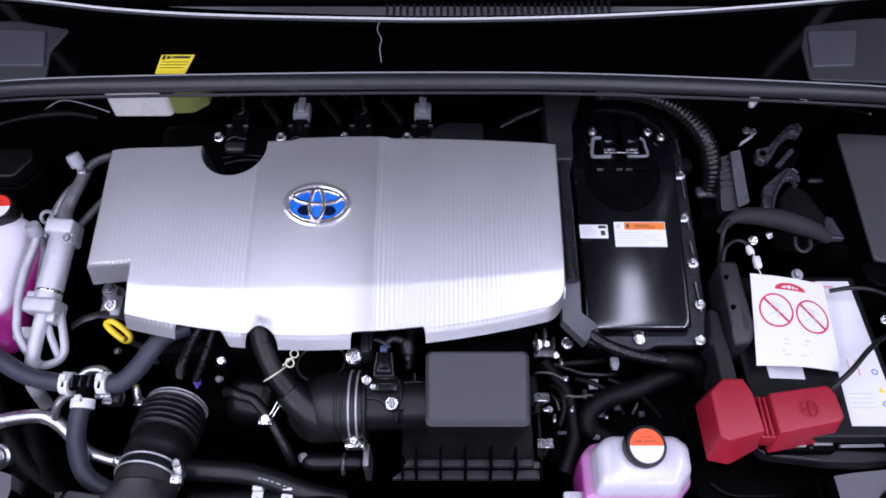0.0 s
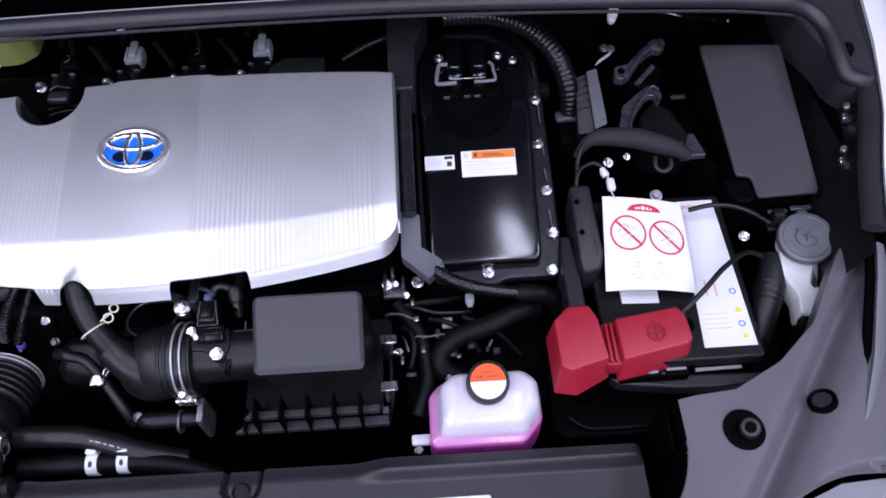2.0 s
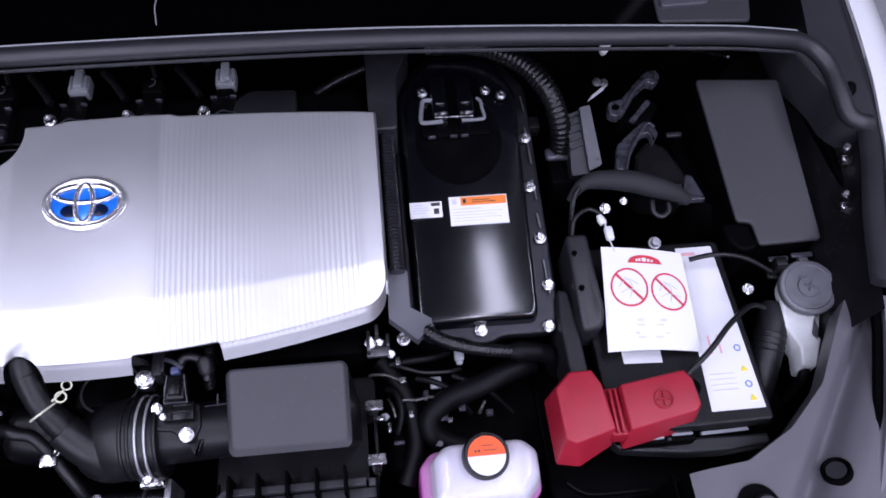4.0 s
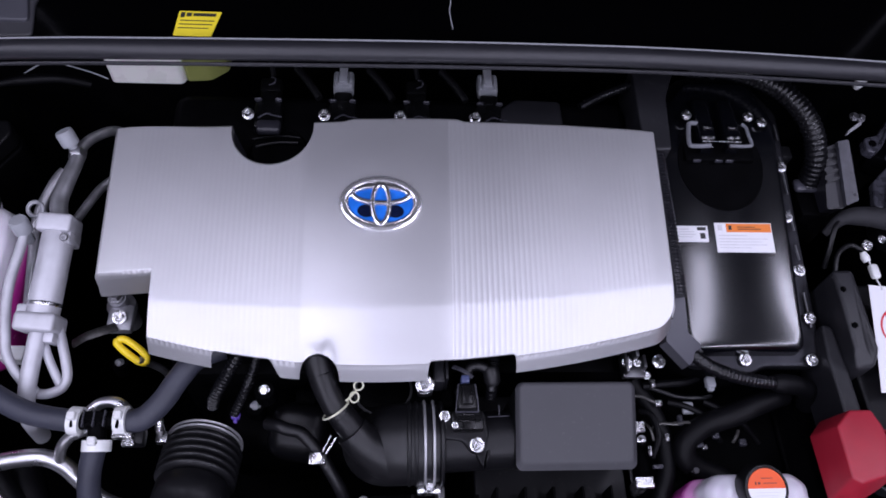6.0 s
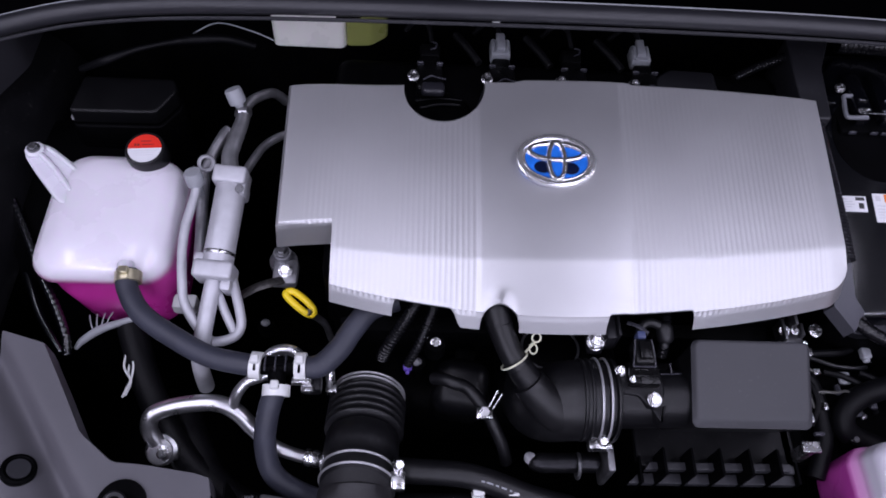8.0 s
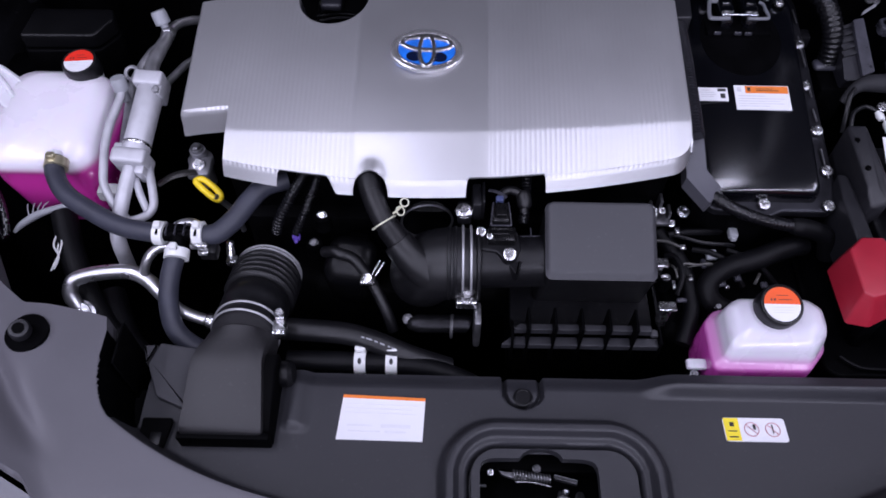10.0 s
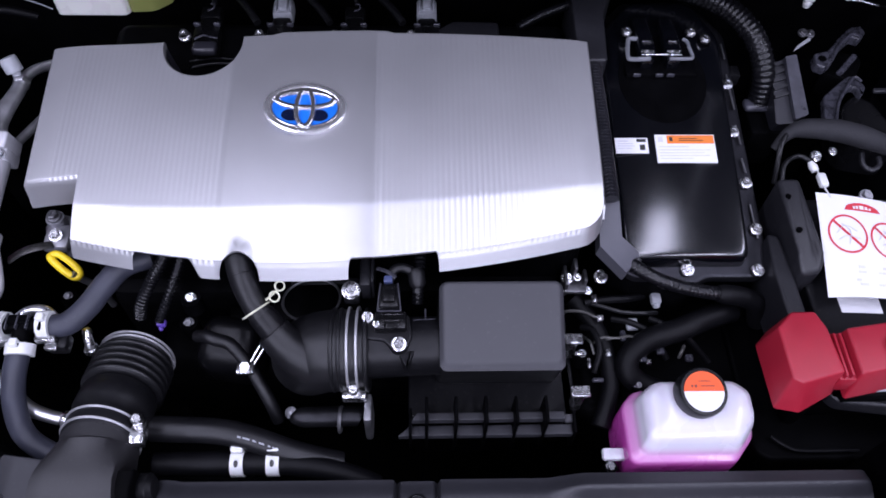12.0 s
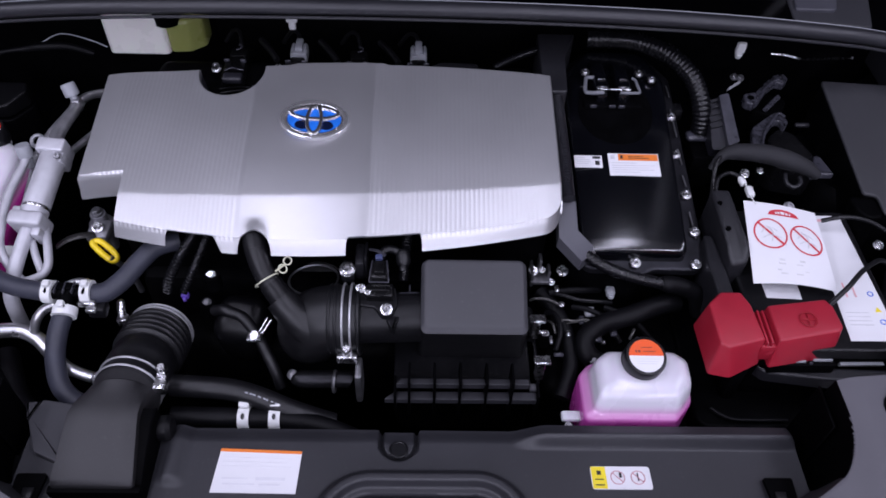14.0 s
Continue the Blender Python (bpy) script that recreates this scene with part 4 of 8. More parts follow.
def pcu_q(x0, x1, y0, y1, lift=0.0081):
    return [(x, y, pcu_z(x, y) + lift) for x, y in ((x0, y0), (x1, y0), (x1, y1), (x0, y1))]


q = pcu_q(0.2715, 0.339, -0.009, 0.026)
lab = part("warning_label", plate(*q, 0.0012), WHITE_LABEL, pcu, "white label with an orange warning band")
f = on_plate(*q)
part("warning_band", bars(f, [(0.2, 0.985, 0.68, 0.97)]), ORANGE, lab, "orange warning band")
f2 = on_plate(*q, 0.0009)
part("label_print", bars(f2, [(0.24, 0.29, 0.76, 0.9), (0.4, 0.7, 0.84, 0.86), (0.4, 0.8, 0.77, 0.79)]), BLACK_INK, lab)
part("label_text", bars(f, [(0.05, 0.55, 0.55, 0.58), (0.05, 0.9, 0.44, 0.465), (0.05, 0.8, 0.34, 0.365), (0.05, 0.88, 0.24, 0.265), (0.05, 0.6, 0.14, 0.165), (0.05, 0.13, 0.74, 0.92)]), GREY_INK, lab)
q = pcu_q(0.226, 0.263, 0.003, 0.022)
lab = part("part_label", plate(*q, 0.0012), WHITE_LABEL, pcu, "small white part label with a square code")
f = on_plate(*q)
part("label_print", bars(f, [(0.66, 0.94, 0.72, 0.92), (0.74, 0.9, 0.2, 0.55)]), BLACK_INK, lab)
part("label_text", bars(f, [(0.08, 0.4, 0.76, 0.82), (0.08, 0.55, 0.6, 0.65), (0.08, 0.6, 0.44, 0.49), (0.08, 0.5, 0.28, 0.33)]), GREY_INK, lab)
# service connector at the back of the lid
part("connector_well", loft([[(0.291 + 0.052 * k * math.cos(a), 0.100 + 0.060 * k * math.sin(a), lid_z(0.291 + 0.052 * k * math.cos(a), 0.100 + 0.060 * k * math.sin(a)) + (0.0008 if k < 1 else -0.001)) for a in np.linspace(0, 2 * math.pi, 48, endpoint=False)] for k in (1.0, 0.985, 0.8, 0.6, 0.4, 0.2, 0.05)]), BLACK, pcu, "dull black round connector well")
con = part("service_connector", rbox(0.246, 0.332, 0.100, 0.180, 0.885, 0.918, 0.006), BLACK, pcu, "black connector base")
for dx in (0.271, 0.3015):
    part("connector_plug", joined(rbox(dx - 0.010, dx + 0.010, 0.116, 0.178, 0.905, 0.938, 0.005, 3), rbox(dx - 0.008, dx + 0.008, 0.109, 0.120, 0.905, 0.931, 0.003), rbox(dx - 0.006, dx + 0.006, 0.130, 0.136, 0.936, 0.941, 0.001, 1)), GLOSS_BLACK, con)
part("connector_frame", tube([(0.265, 0.142, 0.934), (0.253, 0.141, 0.935), (0.250, 0.134, 0.935), (0.247, 0.112, 0.934), (0.252, 0.108, 0.934), (0.272, 0.109, 0.934)], 0.0026, 8, 5), CONNECTOR_EDGE, con, "grey locking lever")
part("connector_frame", tube([(0.316, 0.141, 0.935), (0.320, 0.136, 0.935), (0.3205, 0.126, 0.935), (0.322, 0.112, 0.934), (0.316, 0.109, 0.934), (0.295, 0.109, 0.934)], 0.0020, 8, 5), CONNECTOR_EDGE, con, "grey locking lever")
part("cross_bar", tube([(0.263, 0.114, 0.936), (0.309, 0.1135, 0.936)], 0.0007, 6, 2), STEEL, con)
for bx in (0.259, 0.285, 0.298):
    part("frame_clip", rbox(bx - 0.0045, bx + 0.0045, 0.0975, 0.0995, 0.916, 0.921, 0.0008, 1), SMOKY, con)
for bx, by in ((0.252, 0.155), (0.328, 0.154), (0.348, 0.153)):
    bolt(con, (bx, by, 0.934 if bx < 0.34 else 0.925), 0.0058)
part("mount_boss", lathe([(0.008, 0.89), (0.0075, 0.922)], 14, pose(0.348, 0.153, 0)), BLACK, con)

# flat bracket, conduit and duct along the inverter's edge
duct = thing("cable_duct", (0.205, 0.0, 0.85), "grey-black cable duct with corrugated conduit beside the inverter", "cable duct")
part("duct_plate", slab(rounded_poly([(0.186, 0.092), (0.218, 0.092), (0.222, 0.165), (0.24, 0.21), (0.186, 0.21)], 0.004), lambda x, y: 0.948 + 0.1 * (y - 0.1), 0.90, 0.002), HOLDER_GREY, duct)
part("conduit", tube([(0.205, 0.10, 0.936), (0.205, 0.0, 0.925), (0.2055, -0.076, 0.912)], 0.0085, 12, 4, 0.0042, 0.0018), RIBBED_CONDUIT, duct, "ribbed black conduit")
DUCT_GREY = material("cable_duct_plastic", (0.075, 0.075, 0.088), 0.5, 0, 0.08, 20, 0.3, 1400, dust=0.04)
ELBOW = [(0.1945, -0.0660, 0.904), (0.2165, -0.0700, 0.902), (0.2165, -0.1076, 0.890), (0.2450, -0.1105, 0.858), (0.2230, -0.1340, 0.862), (0.1930, -0.1165, 0.886)]
elbow = bmesh.new()
et = [elbow.verts.new(p) for p in ELBOW]
eb = [elbow.verts.new((x, y + 0.004, z - 0.022)) for x, y, z in ELBOW]
elbow.faces.new((et[0], et[1], et[2], et[5]))
elbow.faces.new((et[2], et[3], et[4], et[5]))
for i in range(6):
    elbow.faces.new((et[i], eb[i], eb[(i + 1) % 6], et[(i + 1) % 6]))
bmesh.ops.bevel(elbow, geom=[d for d in elbow.edges if d.is_manifold and len(d.link_faces) == 2 and d.calc_face_angle() > 0.6], offset=0.0014, segments=2, profile=0.5, affect="EDGES")
part("duct_elbow", elbow, DUCT_GREY, duct, "grey duct elbow")
hose = thing("cable_hose", (0.29, -0.14, 0.80), "black taped cable hose below the inverter", "cable")
part("hose", tube([(0.2280, -0.1180, 0.858), (0.2500, -0.1320, 0.853), (0.2750, -0.1395, 0.846), (0.3030, -0.1430, 0.839), (0.3306, -0.1441, 0.833)], 0.0076, 16, 10, 0.0046, 0.0003), CORRUGATED, hose, "ribbed conduit")
part("tape", tube([(0.3260, -0.1441, 0.834), (0.3360, -0.1441, 0.832), (0.3560, -0.1440, 0.826), (0.3750, -0.1465, 0.814), (0.386, -0.152, 0.785)], [0.0086, 0.0110, 0.0112, 0.0115, 0.0115], 16, 8), SHADE_RUBBER, hose, "cloth tape")
part("tie", ring((0.3290, -0.1441, 0.8334), (1, -0.05, -0.2), 0.0086, 0.0010, 20, 6), BLACK, hose, "cable tie")
part("elbow_pin", tube([(0.2330, -0.1150, 0.8640), (0.2420, -0.1170, 0.8590)], 0.0009, 6, 2), STEEL, hose, "bright pin")
single("corrugated_hose", tube([(0.262, 0.222, 0.944), (0.32, 0.216, 0.947), (0.360, 0.197, 0.947), (0.386, 0.176, 0.941), (0.408, 0.147, 0.927), (0.420, 0.121, 0.900), (0.423, 0.108, 0.866)], 0.0135, 20, 36, 0.0062, 0.0010), CORRUGATED, "thick black corrugated hose curling behind the inverter", "hose")
box = thing("hose_boot", (0.425, 0.087, 0.80), "black plastic boot at the end of a corrugated hose", "cable boot")
part("boot_body", rbox(0.406, 0.444, 0.062, 0.106, 0.80, 0.860, 0.006), BLACK, box)
part("boot_collar", rbox(0.403, 0.443, 0.094, 0.112, 0.860, 0.870, 0.005, 3), SMOKY, box, "blue-grey collar")

# ==== air box and intake ====
air = thing("air_cleaner_box", (0.085, -0.21, 0.72), "black plastic air cleaner box with a flat lid and ribbed tray", "air box")


def lid_plane(x, y):
    return 0.902 + 0.46 * (y + 0.166)


lid_top = rrect(0.0275, 0.1455, -0.241, -0.166, 0.007)
rings = [[(x0 + 0.008 * (1 if x0 > 0.085 else -0.6), y0 + (0.024 if y0 < -0.2 else 0.006), 0.772) for x0, y0 in lid_top]]
rings.append([(x0 + 0.002 * (1 if x0 > 0.085 else -1), y0 - (0.003 if y0 < -0.2 else -0.001), lid_plane(x0, y0) - 0.006) for x0, y0 in lid_top])
for k in (0.35, 0.7, 1.0):
    a = k * math.pi / 2
    rings.append([(x0, y0, lid_plane(x0, y0) - 0.004 * (1 - math.sin(a))) for x0, y0 in shrink(lid_top, 0.0045 * (1 - math.cos(a)))])
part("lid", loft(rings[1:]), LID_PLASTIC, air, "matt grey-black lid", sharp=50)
# walls coloured much darker than the lid, to hold the shade below it
part("upper_housing", loft(rings[:2]), DARK_PLASTIC, air, "side walls, darkened for their shade", sharp=50)
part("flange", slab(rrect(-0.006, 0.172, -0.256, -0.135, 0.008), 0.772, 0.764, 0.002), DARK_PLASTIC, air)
# tray and ribs near-black for shade, ledges lighter for their lit tops
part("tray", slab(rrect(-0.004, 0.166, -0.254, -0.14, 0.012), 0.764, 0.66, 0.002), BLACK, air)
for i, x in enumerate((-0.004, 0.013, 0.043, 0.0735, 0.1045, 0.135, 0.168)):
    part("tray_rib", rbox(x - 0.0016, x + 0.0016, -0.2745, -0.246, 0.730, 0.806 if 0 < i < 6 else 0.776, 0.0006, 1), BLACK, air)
    if i > 0:
        a = (-0.004, 0.013, 0.043, 0.0735, 0.1045, 0.135)[i - 1] + 0.0016
        b = x - 0.0016
        lo = a - (0.014 if i == 1 else 0.0)
        part("tray_ledge", slab([(a + (0.006 if i == 1 else 0.0), -0.2555), (min(b, 0.156), -0.2555), (min(b, 0.156), -0.2635), (a, -0.2635)], 0.785, 0.776, 0.0006), GREY_PLASTIC, air)
        part("tray_ledge", slab([(a - (0.002 if i == 1 else 0.0), -0.262), (b, -0.262), (b, -0.273), (lo, -0.273)], 0.766, 0.757, 0.0006), GREY_PLASTIC, air)
part("side_foot", rbox(0.158, 0.170, -0.262, -0.19, 0.766, 0.772, 0.002), LID_PLASTIC, air)
for y in (-0.185, -0.245):
    clip = part("clip", joined(rbox(0.164, 0.174, y - 0.006, y + 0.006, 0.776, 0.812, 0.001, 1), rbox(0.160, 0.180, y - 0.006, y + 0.006, 0.809, 0.813, 0.001, 1)), STEEL, air, "bright spring clip")

intake = thing("intake_hose", (-0.07, -0.2, 0.76), "black rubber intake hose with metal band clamps", "intake hose")
part("inlet_tube", tube([(0.04, -0.206, 0.842), (0.005, -0.207, 0.842), (-0.055, -0.208, 0.84)], [0.0295, 0.0295, 0.031], 28, 4), DARK_PLASTIC, intake)
part("rubber_elbow", tube([(-0.046, -0.208, 0.838), (-0.064, -0.208, 0.837), (-0.080, -0.208, 0.836), (-0.094, -0.207, 0.830), (-0.106, -0.202, 0.812), (-0.110, -0.19, 0.785), (-0.110, -0.17, 0.76)], [0.0375, 0.041, 0.041, 0.041, 0.041, 0.04, 0.04], 32, 6), RUBBER, intake)
for x in (-0.046, -0.072, -0.079):
    part("hose_bead", ring((x, -0.208, 0.837), (1, 0, 0.02), 0.0405, 0.0022, 36, 8), RUBBER, intake)
for x in (-0.0545, -0.0635):
    part("clamp_wire", ring((x, -0.208, 0.837), (1, 0, 0.02), 0.0425, 0.0014, 40, 8), CLAMP_STEEL, intake, "bright wire band clamp")
part("clamp_screw", joined(rbox(-0.071, -0.047, -0.256, -0.246, 0.815, 0.827, 0.002), lathe([(0.006, -0.004), (0.006, 0.010), (0.004, 0.012)], 12, axis_pose((-0.059, -0.247, 0.832), (0, -0.6, 1)))), STEEL, intake, "bright clamp screw")
br = thing("breather_hose", (-0.15, -0.17, 0.84), "black rubber breather hose from the engine cover to the intake", "hose")
part("hose", tube([(-0.170, -0.118, 0.902), (-0.171, -0.140, 0.904), (-0.166, -0.160, 0.899), (-0.156, -0.180, 0.888), (-0.145, -0.194, 0.878)], [0.0135, 0.0135, 0.0126, 0.0122, 0.0126], 22, 8), RUBBER, br)
part("hose_ring", ring((-0.1665, -0.1575, 0.8995), (0.28, -0.85, -0.35), 0.0124, 0.0010, 28, 6), RUBBER, br)
part("hose_collar", tube([(-0.148, -0.190, 0.880), (-0.133, -0.205, 0.867)], [0.0136, 0.0142], 22, 3), DARK_PLASTIC, br, "stepped black collar")
part("collar_lip", ring((-0.1345, -0.2035, 0.8685), (0.58, -0.62, -0.52), 0.0150, 0.0018, 30, 8), RUBBER, br)
part("hose_socket", tube([(-0.137, -0.203, 0.870), (-0.122, -0.215, 0.857), (-0.104, -0.222, 0.842), (-0.09, -0.222, 0.830)], [0.0172, 0.019, 0.023, 0.024], 20, 5), RUBBER, br)
part("wire_clip", joined(ring((-0.152, -0.188, 0.884), (0.55, -0.68, -0.5), 0.0145, 0.0011, 28, 6), ring((-0.130, -0.166, 0.893), (0.2, -0.6, 0.8), 0.0046, 0.0009, 16, 6), ring((-0.134, -0.178, 0.893), (0.5, -0.3, 0.8), 0.0050, 0.0009, 16, 6), tube([(-0.142, -0.182, 0.893), (-0.132, -0.171, 0.893)], 0.0012, 6, 2)), material("pale_yellow_wire", (0.72, 0.72, 0.55), 0.4, 0.3, 0.1, 80, 0.0), br, "pale wire spring clip")
maf = thing("air_flow_sensor", (-0.02, -0.19, 0.86), "black air flow sensor with bright bolts on the intake tube", "sensor")
part("sensor_base", slab(rounded_poly([(-0.0402, -0.1880), (-0.004, -0.1885), (-0.0005, -0.2116), (-0.0070, -0.2265), (-0.0190, -0.2275), (-0.0280, -0.2160), (-0.0488, -0.2139), (-0.0501, -0.1960)], 0.004), lambda x, y: 0.8745 + 0.08 * (y + 0.2), 0.855, 0.002), DARK_PLASTIC, maf, "black sensor base")
part("sensor_foot", slab(rounded_poly([(-0.001, -0.214), (0.004, -0.218), (-0.006, -0.242), (-0.010, -0.236), (-0.014, -0.228)], 0.002), 0.866, 0.852, 0.001), DARK_PLASTIC, maf)
part("sensor_body", joined(rbox(-0.0375, -0.0065, -0.2085, -0.1890, 0.872, 0.8835, 0.0025), rbox(-0.0345, -0.0095, -0.2010, -0.1985, 0.8830, 0.8850, 0.0008, 1), rbox(-0.0345, -0.0095, -0.1945, -0.1920, 0.8830, 0.8850, 0.0008, 1), rbox(-0.0285, -0.0265, -0.2080, -0.1900, 0.8830, 0.8848, 0.0006, 1)), RES_BLACK, maf, "ribbed black sensor body")
plug = part("plug", joined(rbox(-0.0335, -0.0130, -0.1915, -0.1650, 0.876, 0.8965, 0.0035, 3), rbox(-0.0290, -0.0175, -0.1880, -0.1700, 0.8955, 0.9010, 0.0015, 2)), RES_BLACK, maf, "shiny black plug")
part("plug_rail", joined(tube([(-0.0345, -0.1925, 0.889), (-0.0330, -0.1800, 0.895), (-0.0315, -0.1665, 0.897)], 0.0009, 6, 4), tube([(-0.0120, -0.1925, 0.889), (-0.0135, -0.1800, 0.895), (-0.0150, -0.1665, 0.897)], 0.0009, 6, 4), tube([(-0.0345, -0.1925, 0.889), (-0.0120, -0.1925, 0.889)], 0.0009, 6, 2)), SMOKY, plug, "grey locking rail")
part("plug_tip", rbox(-0.0285, -0.0200, -0.1655, -0.1575, 0.884, 0.8985, 0.0015, 2), material("blue_grey_plug_tip", (0.06, 0.075, 0.16), 0.35, 0, 0.2, 60, 0.0), plug, "blue-grey plug tip")
part("lead", tube([(-0.024, -0.160, 0.888), (-0.019, -0.148, 0.892), (-0.009, -0.146, 0.893), (0.002, -0.152, 0.888), (0.004, -0.166, 0.878)], 0.0050, 10, 6), RUBBER, maf)
part("lead_boot", lathe([(0.0062, 0.0), (0.0085, 0.004), (0.0085, 0.016), (0.0055, 0.020)], 16, axis_pose((0.0025, -0.146, 0.892), (0.12, -0.85, -0.45))), RUBBER, maf, "black rubber boot")
part("cable_strip", tube([(-0.036, -0.147, 0.894), (-0.026, -0.1525, 0.897), (-0.017, -0.160, 0.897)], 0.0022, 8, 4, squash=0.5), SMOKY, maf, "flat grey cable strip")
part("clip_bar", joined(tube([(0.000, -0.1905, 0.866), (0.022, -0.1895, 0.866)], 0.0009, 6, 2), tube([(0.012, -0.178, 0.866), (0.0125, -0.206, 0.862)], 0.0009, 6, 2), rbox(0.008, 0.014, -0.206, -0.200, 0.858, 0.864, 0.001, 1)), SMOKY, maf, "thin grey clip")
for p in ((-0.0138, -0.2218, 0.8765), (-0.0446, -0.1929, 0.878), (-0.0356, -0.2049, 0.886)):
    bolt(maf, p, 0.0066 if p[0] > -0.03 else 0.0050 if p[0] < -0.04 else 0.0030, (0, -0.35, 1))
st = thing("sensor_bracket", (-0.06, -0.15, 0.86), "small bolted bracket under the engine cover's edge", "bracket")
part("bracket", joined(rbox(-0.0705, -0.0545, -0.1640, -0.1400, 0.850, 0.866, 0.003), rbox(-0.0540, -0.0425, -0.1580, -0.1250, 0.850, 0.880, 0.003), rbox(-0.0425, -0.0395, -0.1560, -0.1260, 0.850, 0.884, 0.001)), HOLDER_GREY, st)
part("washer", lathe([(0.0095, -0.001), (0.0095, 0.0008), (0.006, 0.0012)], 18, axis_pose((-0.0632, -0.1557, 0.8665), (0, -0.4, 1))), STEEL, st, "bright washer")
bolt(st, (-0.0632, -0.1557, 0.868), 0.0070, (0, -0.4, 1))
# bellows and inlet duct before the engine
bel = thing("inlet_bellows", (-0.29, -0.22, 0.74), "black ribbed rubber inlet bellows with wire clamps", "intake hose")
A, B = Vector((-0.2965, -0.174, 0.776)), Vector((-0.3035, -0.296, 0.812))
ax = (B - A).normalized()
prof = [(0.036, 0.0085), (0.0435, 0.010), (0.0435, 0.0185), (0.041, 0.020)]
for i in range(5):
    h = 0.022 + 0.0085 * i
    prof += [(0.0375, h), (0.0465, h + 0.0018), (0.048, h + 0.003), (0.048, h + 0.0048), (0.0465, h + 0.006), (0.0375, h + 0.0078)]
prof += [(0.0435, 0.068), (0.0445, 0.092), (0.0405, 0.098), (0.0425, 0.104), (0.0425, 0.126), (0.039, 0.130)]
prof = [(r * 0.87, h) for r, h in prof]
part("bellows", lathe(prof, 36, axis_pose(A, ax)), RUBBER, bel, sharp=70)
for h in (0.0118, 0.0168):
    part("clamp_wire", ring(A + ax * h, ax, 0.0388, 0.0013, 40, 8), CLAMP_STEEL, bel, "bright wire clamp")
for h in (0.108, 0.121):
    part("clamp_wire", ring(A + ax * h, ax, 0.0377, 0.0013, 40, 8), CLAMP_STEEL, bel, "bright wire clamp")
part("clamp_screw", joined(rbox(-0.270, -0.256, -0.300, -0.282, 0.816, 0.830, 0.002), rbox(-0.268, -0.258, -0.284, -0.274, 0.820, 0.834, 0.002), lathe([(0.0055, -0.006), (0.0055, 0.006), (0.004, 0.008)], 12, axis_pose((-0.263, -0.278, 0.836), (0.2, -0.3, 1)))), STEEL, bel, "bright clamp screw")
part("clamp_screw", joined(rbox(-0.342, -0.330, -0.196, -0.184, 0.80, 0.812, 0.002), lathe([(0.005, -0.006), (0.005, 0.016), (0.0035, 0.018)], 12, axis_pose((-0.337, -0.186, 0.812), (0, 0.6, 1)))), STEEL, bel, "bright clamp screw")

snork = thing("inlet_snorkel", (-0.31, -0.36, 0.76), "black plastic air inlet snorkel on the radiator cover", "air duct")


def snork_section(y, e, x0, x1, top, low):
    row = []
    cx, cz = (x0 + x1) / 2, (top + low) / 2
    for k in range(40):
        a = 2 * math.pi * k / 40
        ca, sa = math.cos(a), math.sin(a)
        n = 2 + 8 * e
        q = (abs(ca) ** n + abs(sa) ** n) ** (-1 / n)
        z = cz + 0.5 * (top - low) * sa * q
        row.append((cx + 0.5 * (x1 - x0) * ca * q * (1 - 0.28 * e * (top - z) / (top - low)), y, z))
    return row


rings = [snork_section(-0.284, 0, -0.339, -0.267, 0.847, 0.775), snork_section(-0.298, 0, -0.339, -0.267, 0.848, 0.775), snork_section(-0.300, 0, -0.341, -0.265, 0.850, 0.775)]
for t in (0.25, 0.5, 0.75, 1.0):
    rings.append(snork_section(-0.302 - 0.036 * t, smooth(0, 1, t), -0.340 - 0.008 * t, -0.266 - 0.003 * t, 0.848 - 0.002 * t, 0.775))
for t, d in ((0.1, 0), (0.5, 0), (0.9, 0), (0.97, 0.001), (0.99, 0.0025), (1.0, 0.005)):
    rings.append(snork_section(-0.339 - 0.070 * t, 1, -0.348 - 0.006 * t + d, -0.269 + 0.006 * t - d, 0.846 - 0.025 * t - d, 0.778))
rings.append(snork_section(-0.400, 1, -0.348, -0.268, 0.80, 0.779))
part("duct_box", loft(rings), material("snorkel_plastic", (0.0145, 0.014, 0.0155), 0.5, 0, 0.1, 20, 0.35, 1400, dust=0.05), snork, sharp=40)
# front and right side covered in black, shade on the duct put into colour
part("duct_mouth", rbox(-0.3535, -0.2585, -0.4135, -0.405, 0.782, 0.8165, 0.002), BLACK, snork, "front face, blackened for its shade")
side = [(-0.411, 0.782), (-0.412, 0.806), (-0.408, 0.812), (-0.345, 0.836), (-0.328, 0.838), (-0.324, 0.782)]
part("duct_side", loft([[(x, y + dy, z - dz) for y, z in side] for x, dy, dz in ((-0.274, 0, 0), (-0.2605, 0, 0.002), (-0.2575, 0.003, 0.005))]), BLACK, snork, "side wall, blackened for its shade", sharp=40)
part("side_boss", lathe([(0.014, 0), (0.014, 0.010), (0.010, 0.014)], 18, axis_pose((-0.258, -0.335, 0.806), (1, 0, 0.1))), DARK_PLASTIC, snork)

# raised tab of the radiator cover beside the snorkel
part("side_tab", slab(rounded_poly([(-0.397, -0.299), (-0.350, -0.306), (-0.350, -0.378), (-0.388, -0.362), (-0.405, -0.325)], 0.003), 0.8035, 0.785, 0.0015), LID_PLASTIC, trim, "worn grey tab")
part("side_tab", slab(rounded_poly([(-0.4165, -0.3005), (-0.4005, -0.2995), (-0.4085, -0.3230)], 0.002), 0.800, 0.785, 0.0015), LID_PLASTIC, trim)

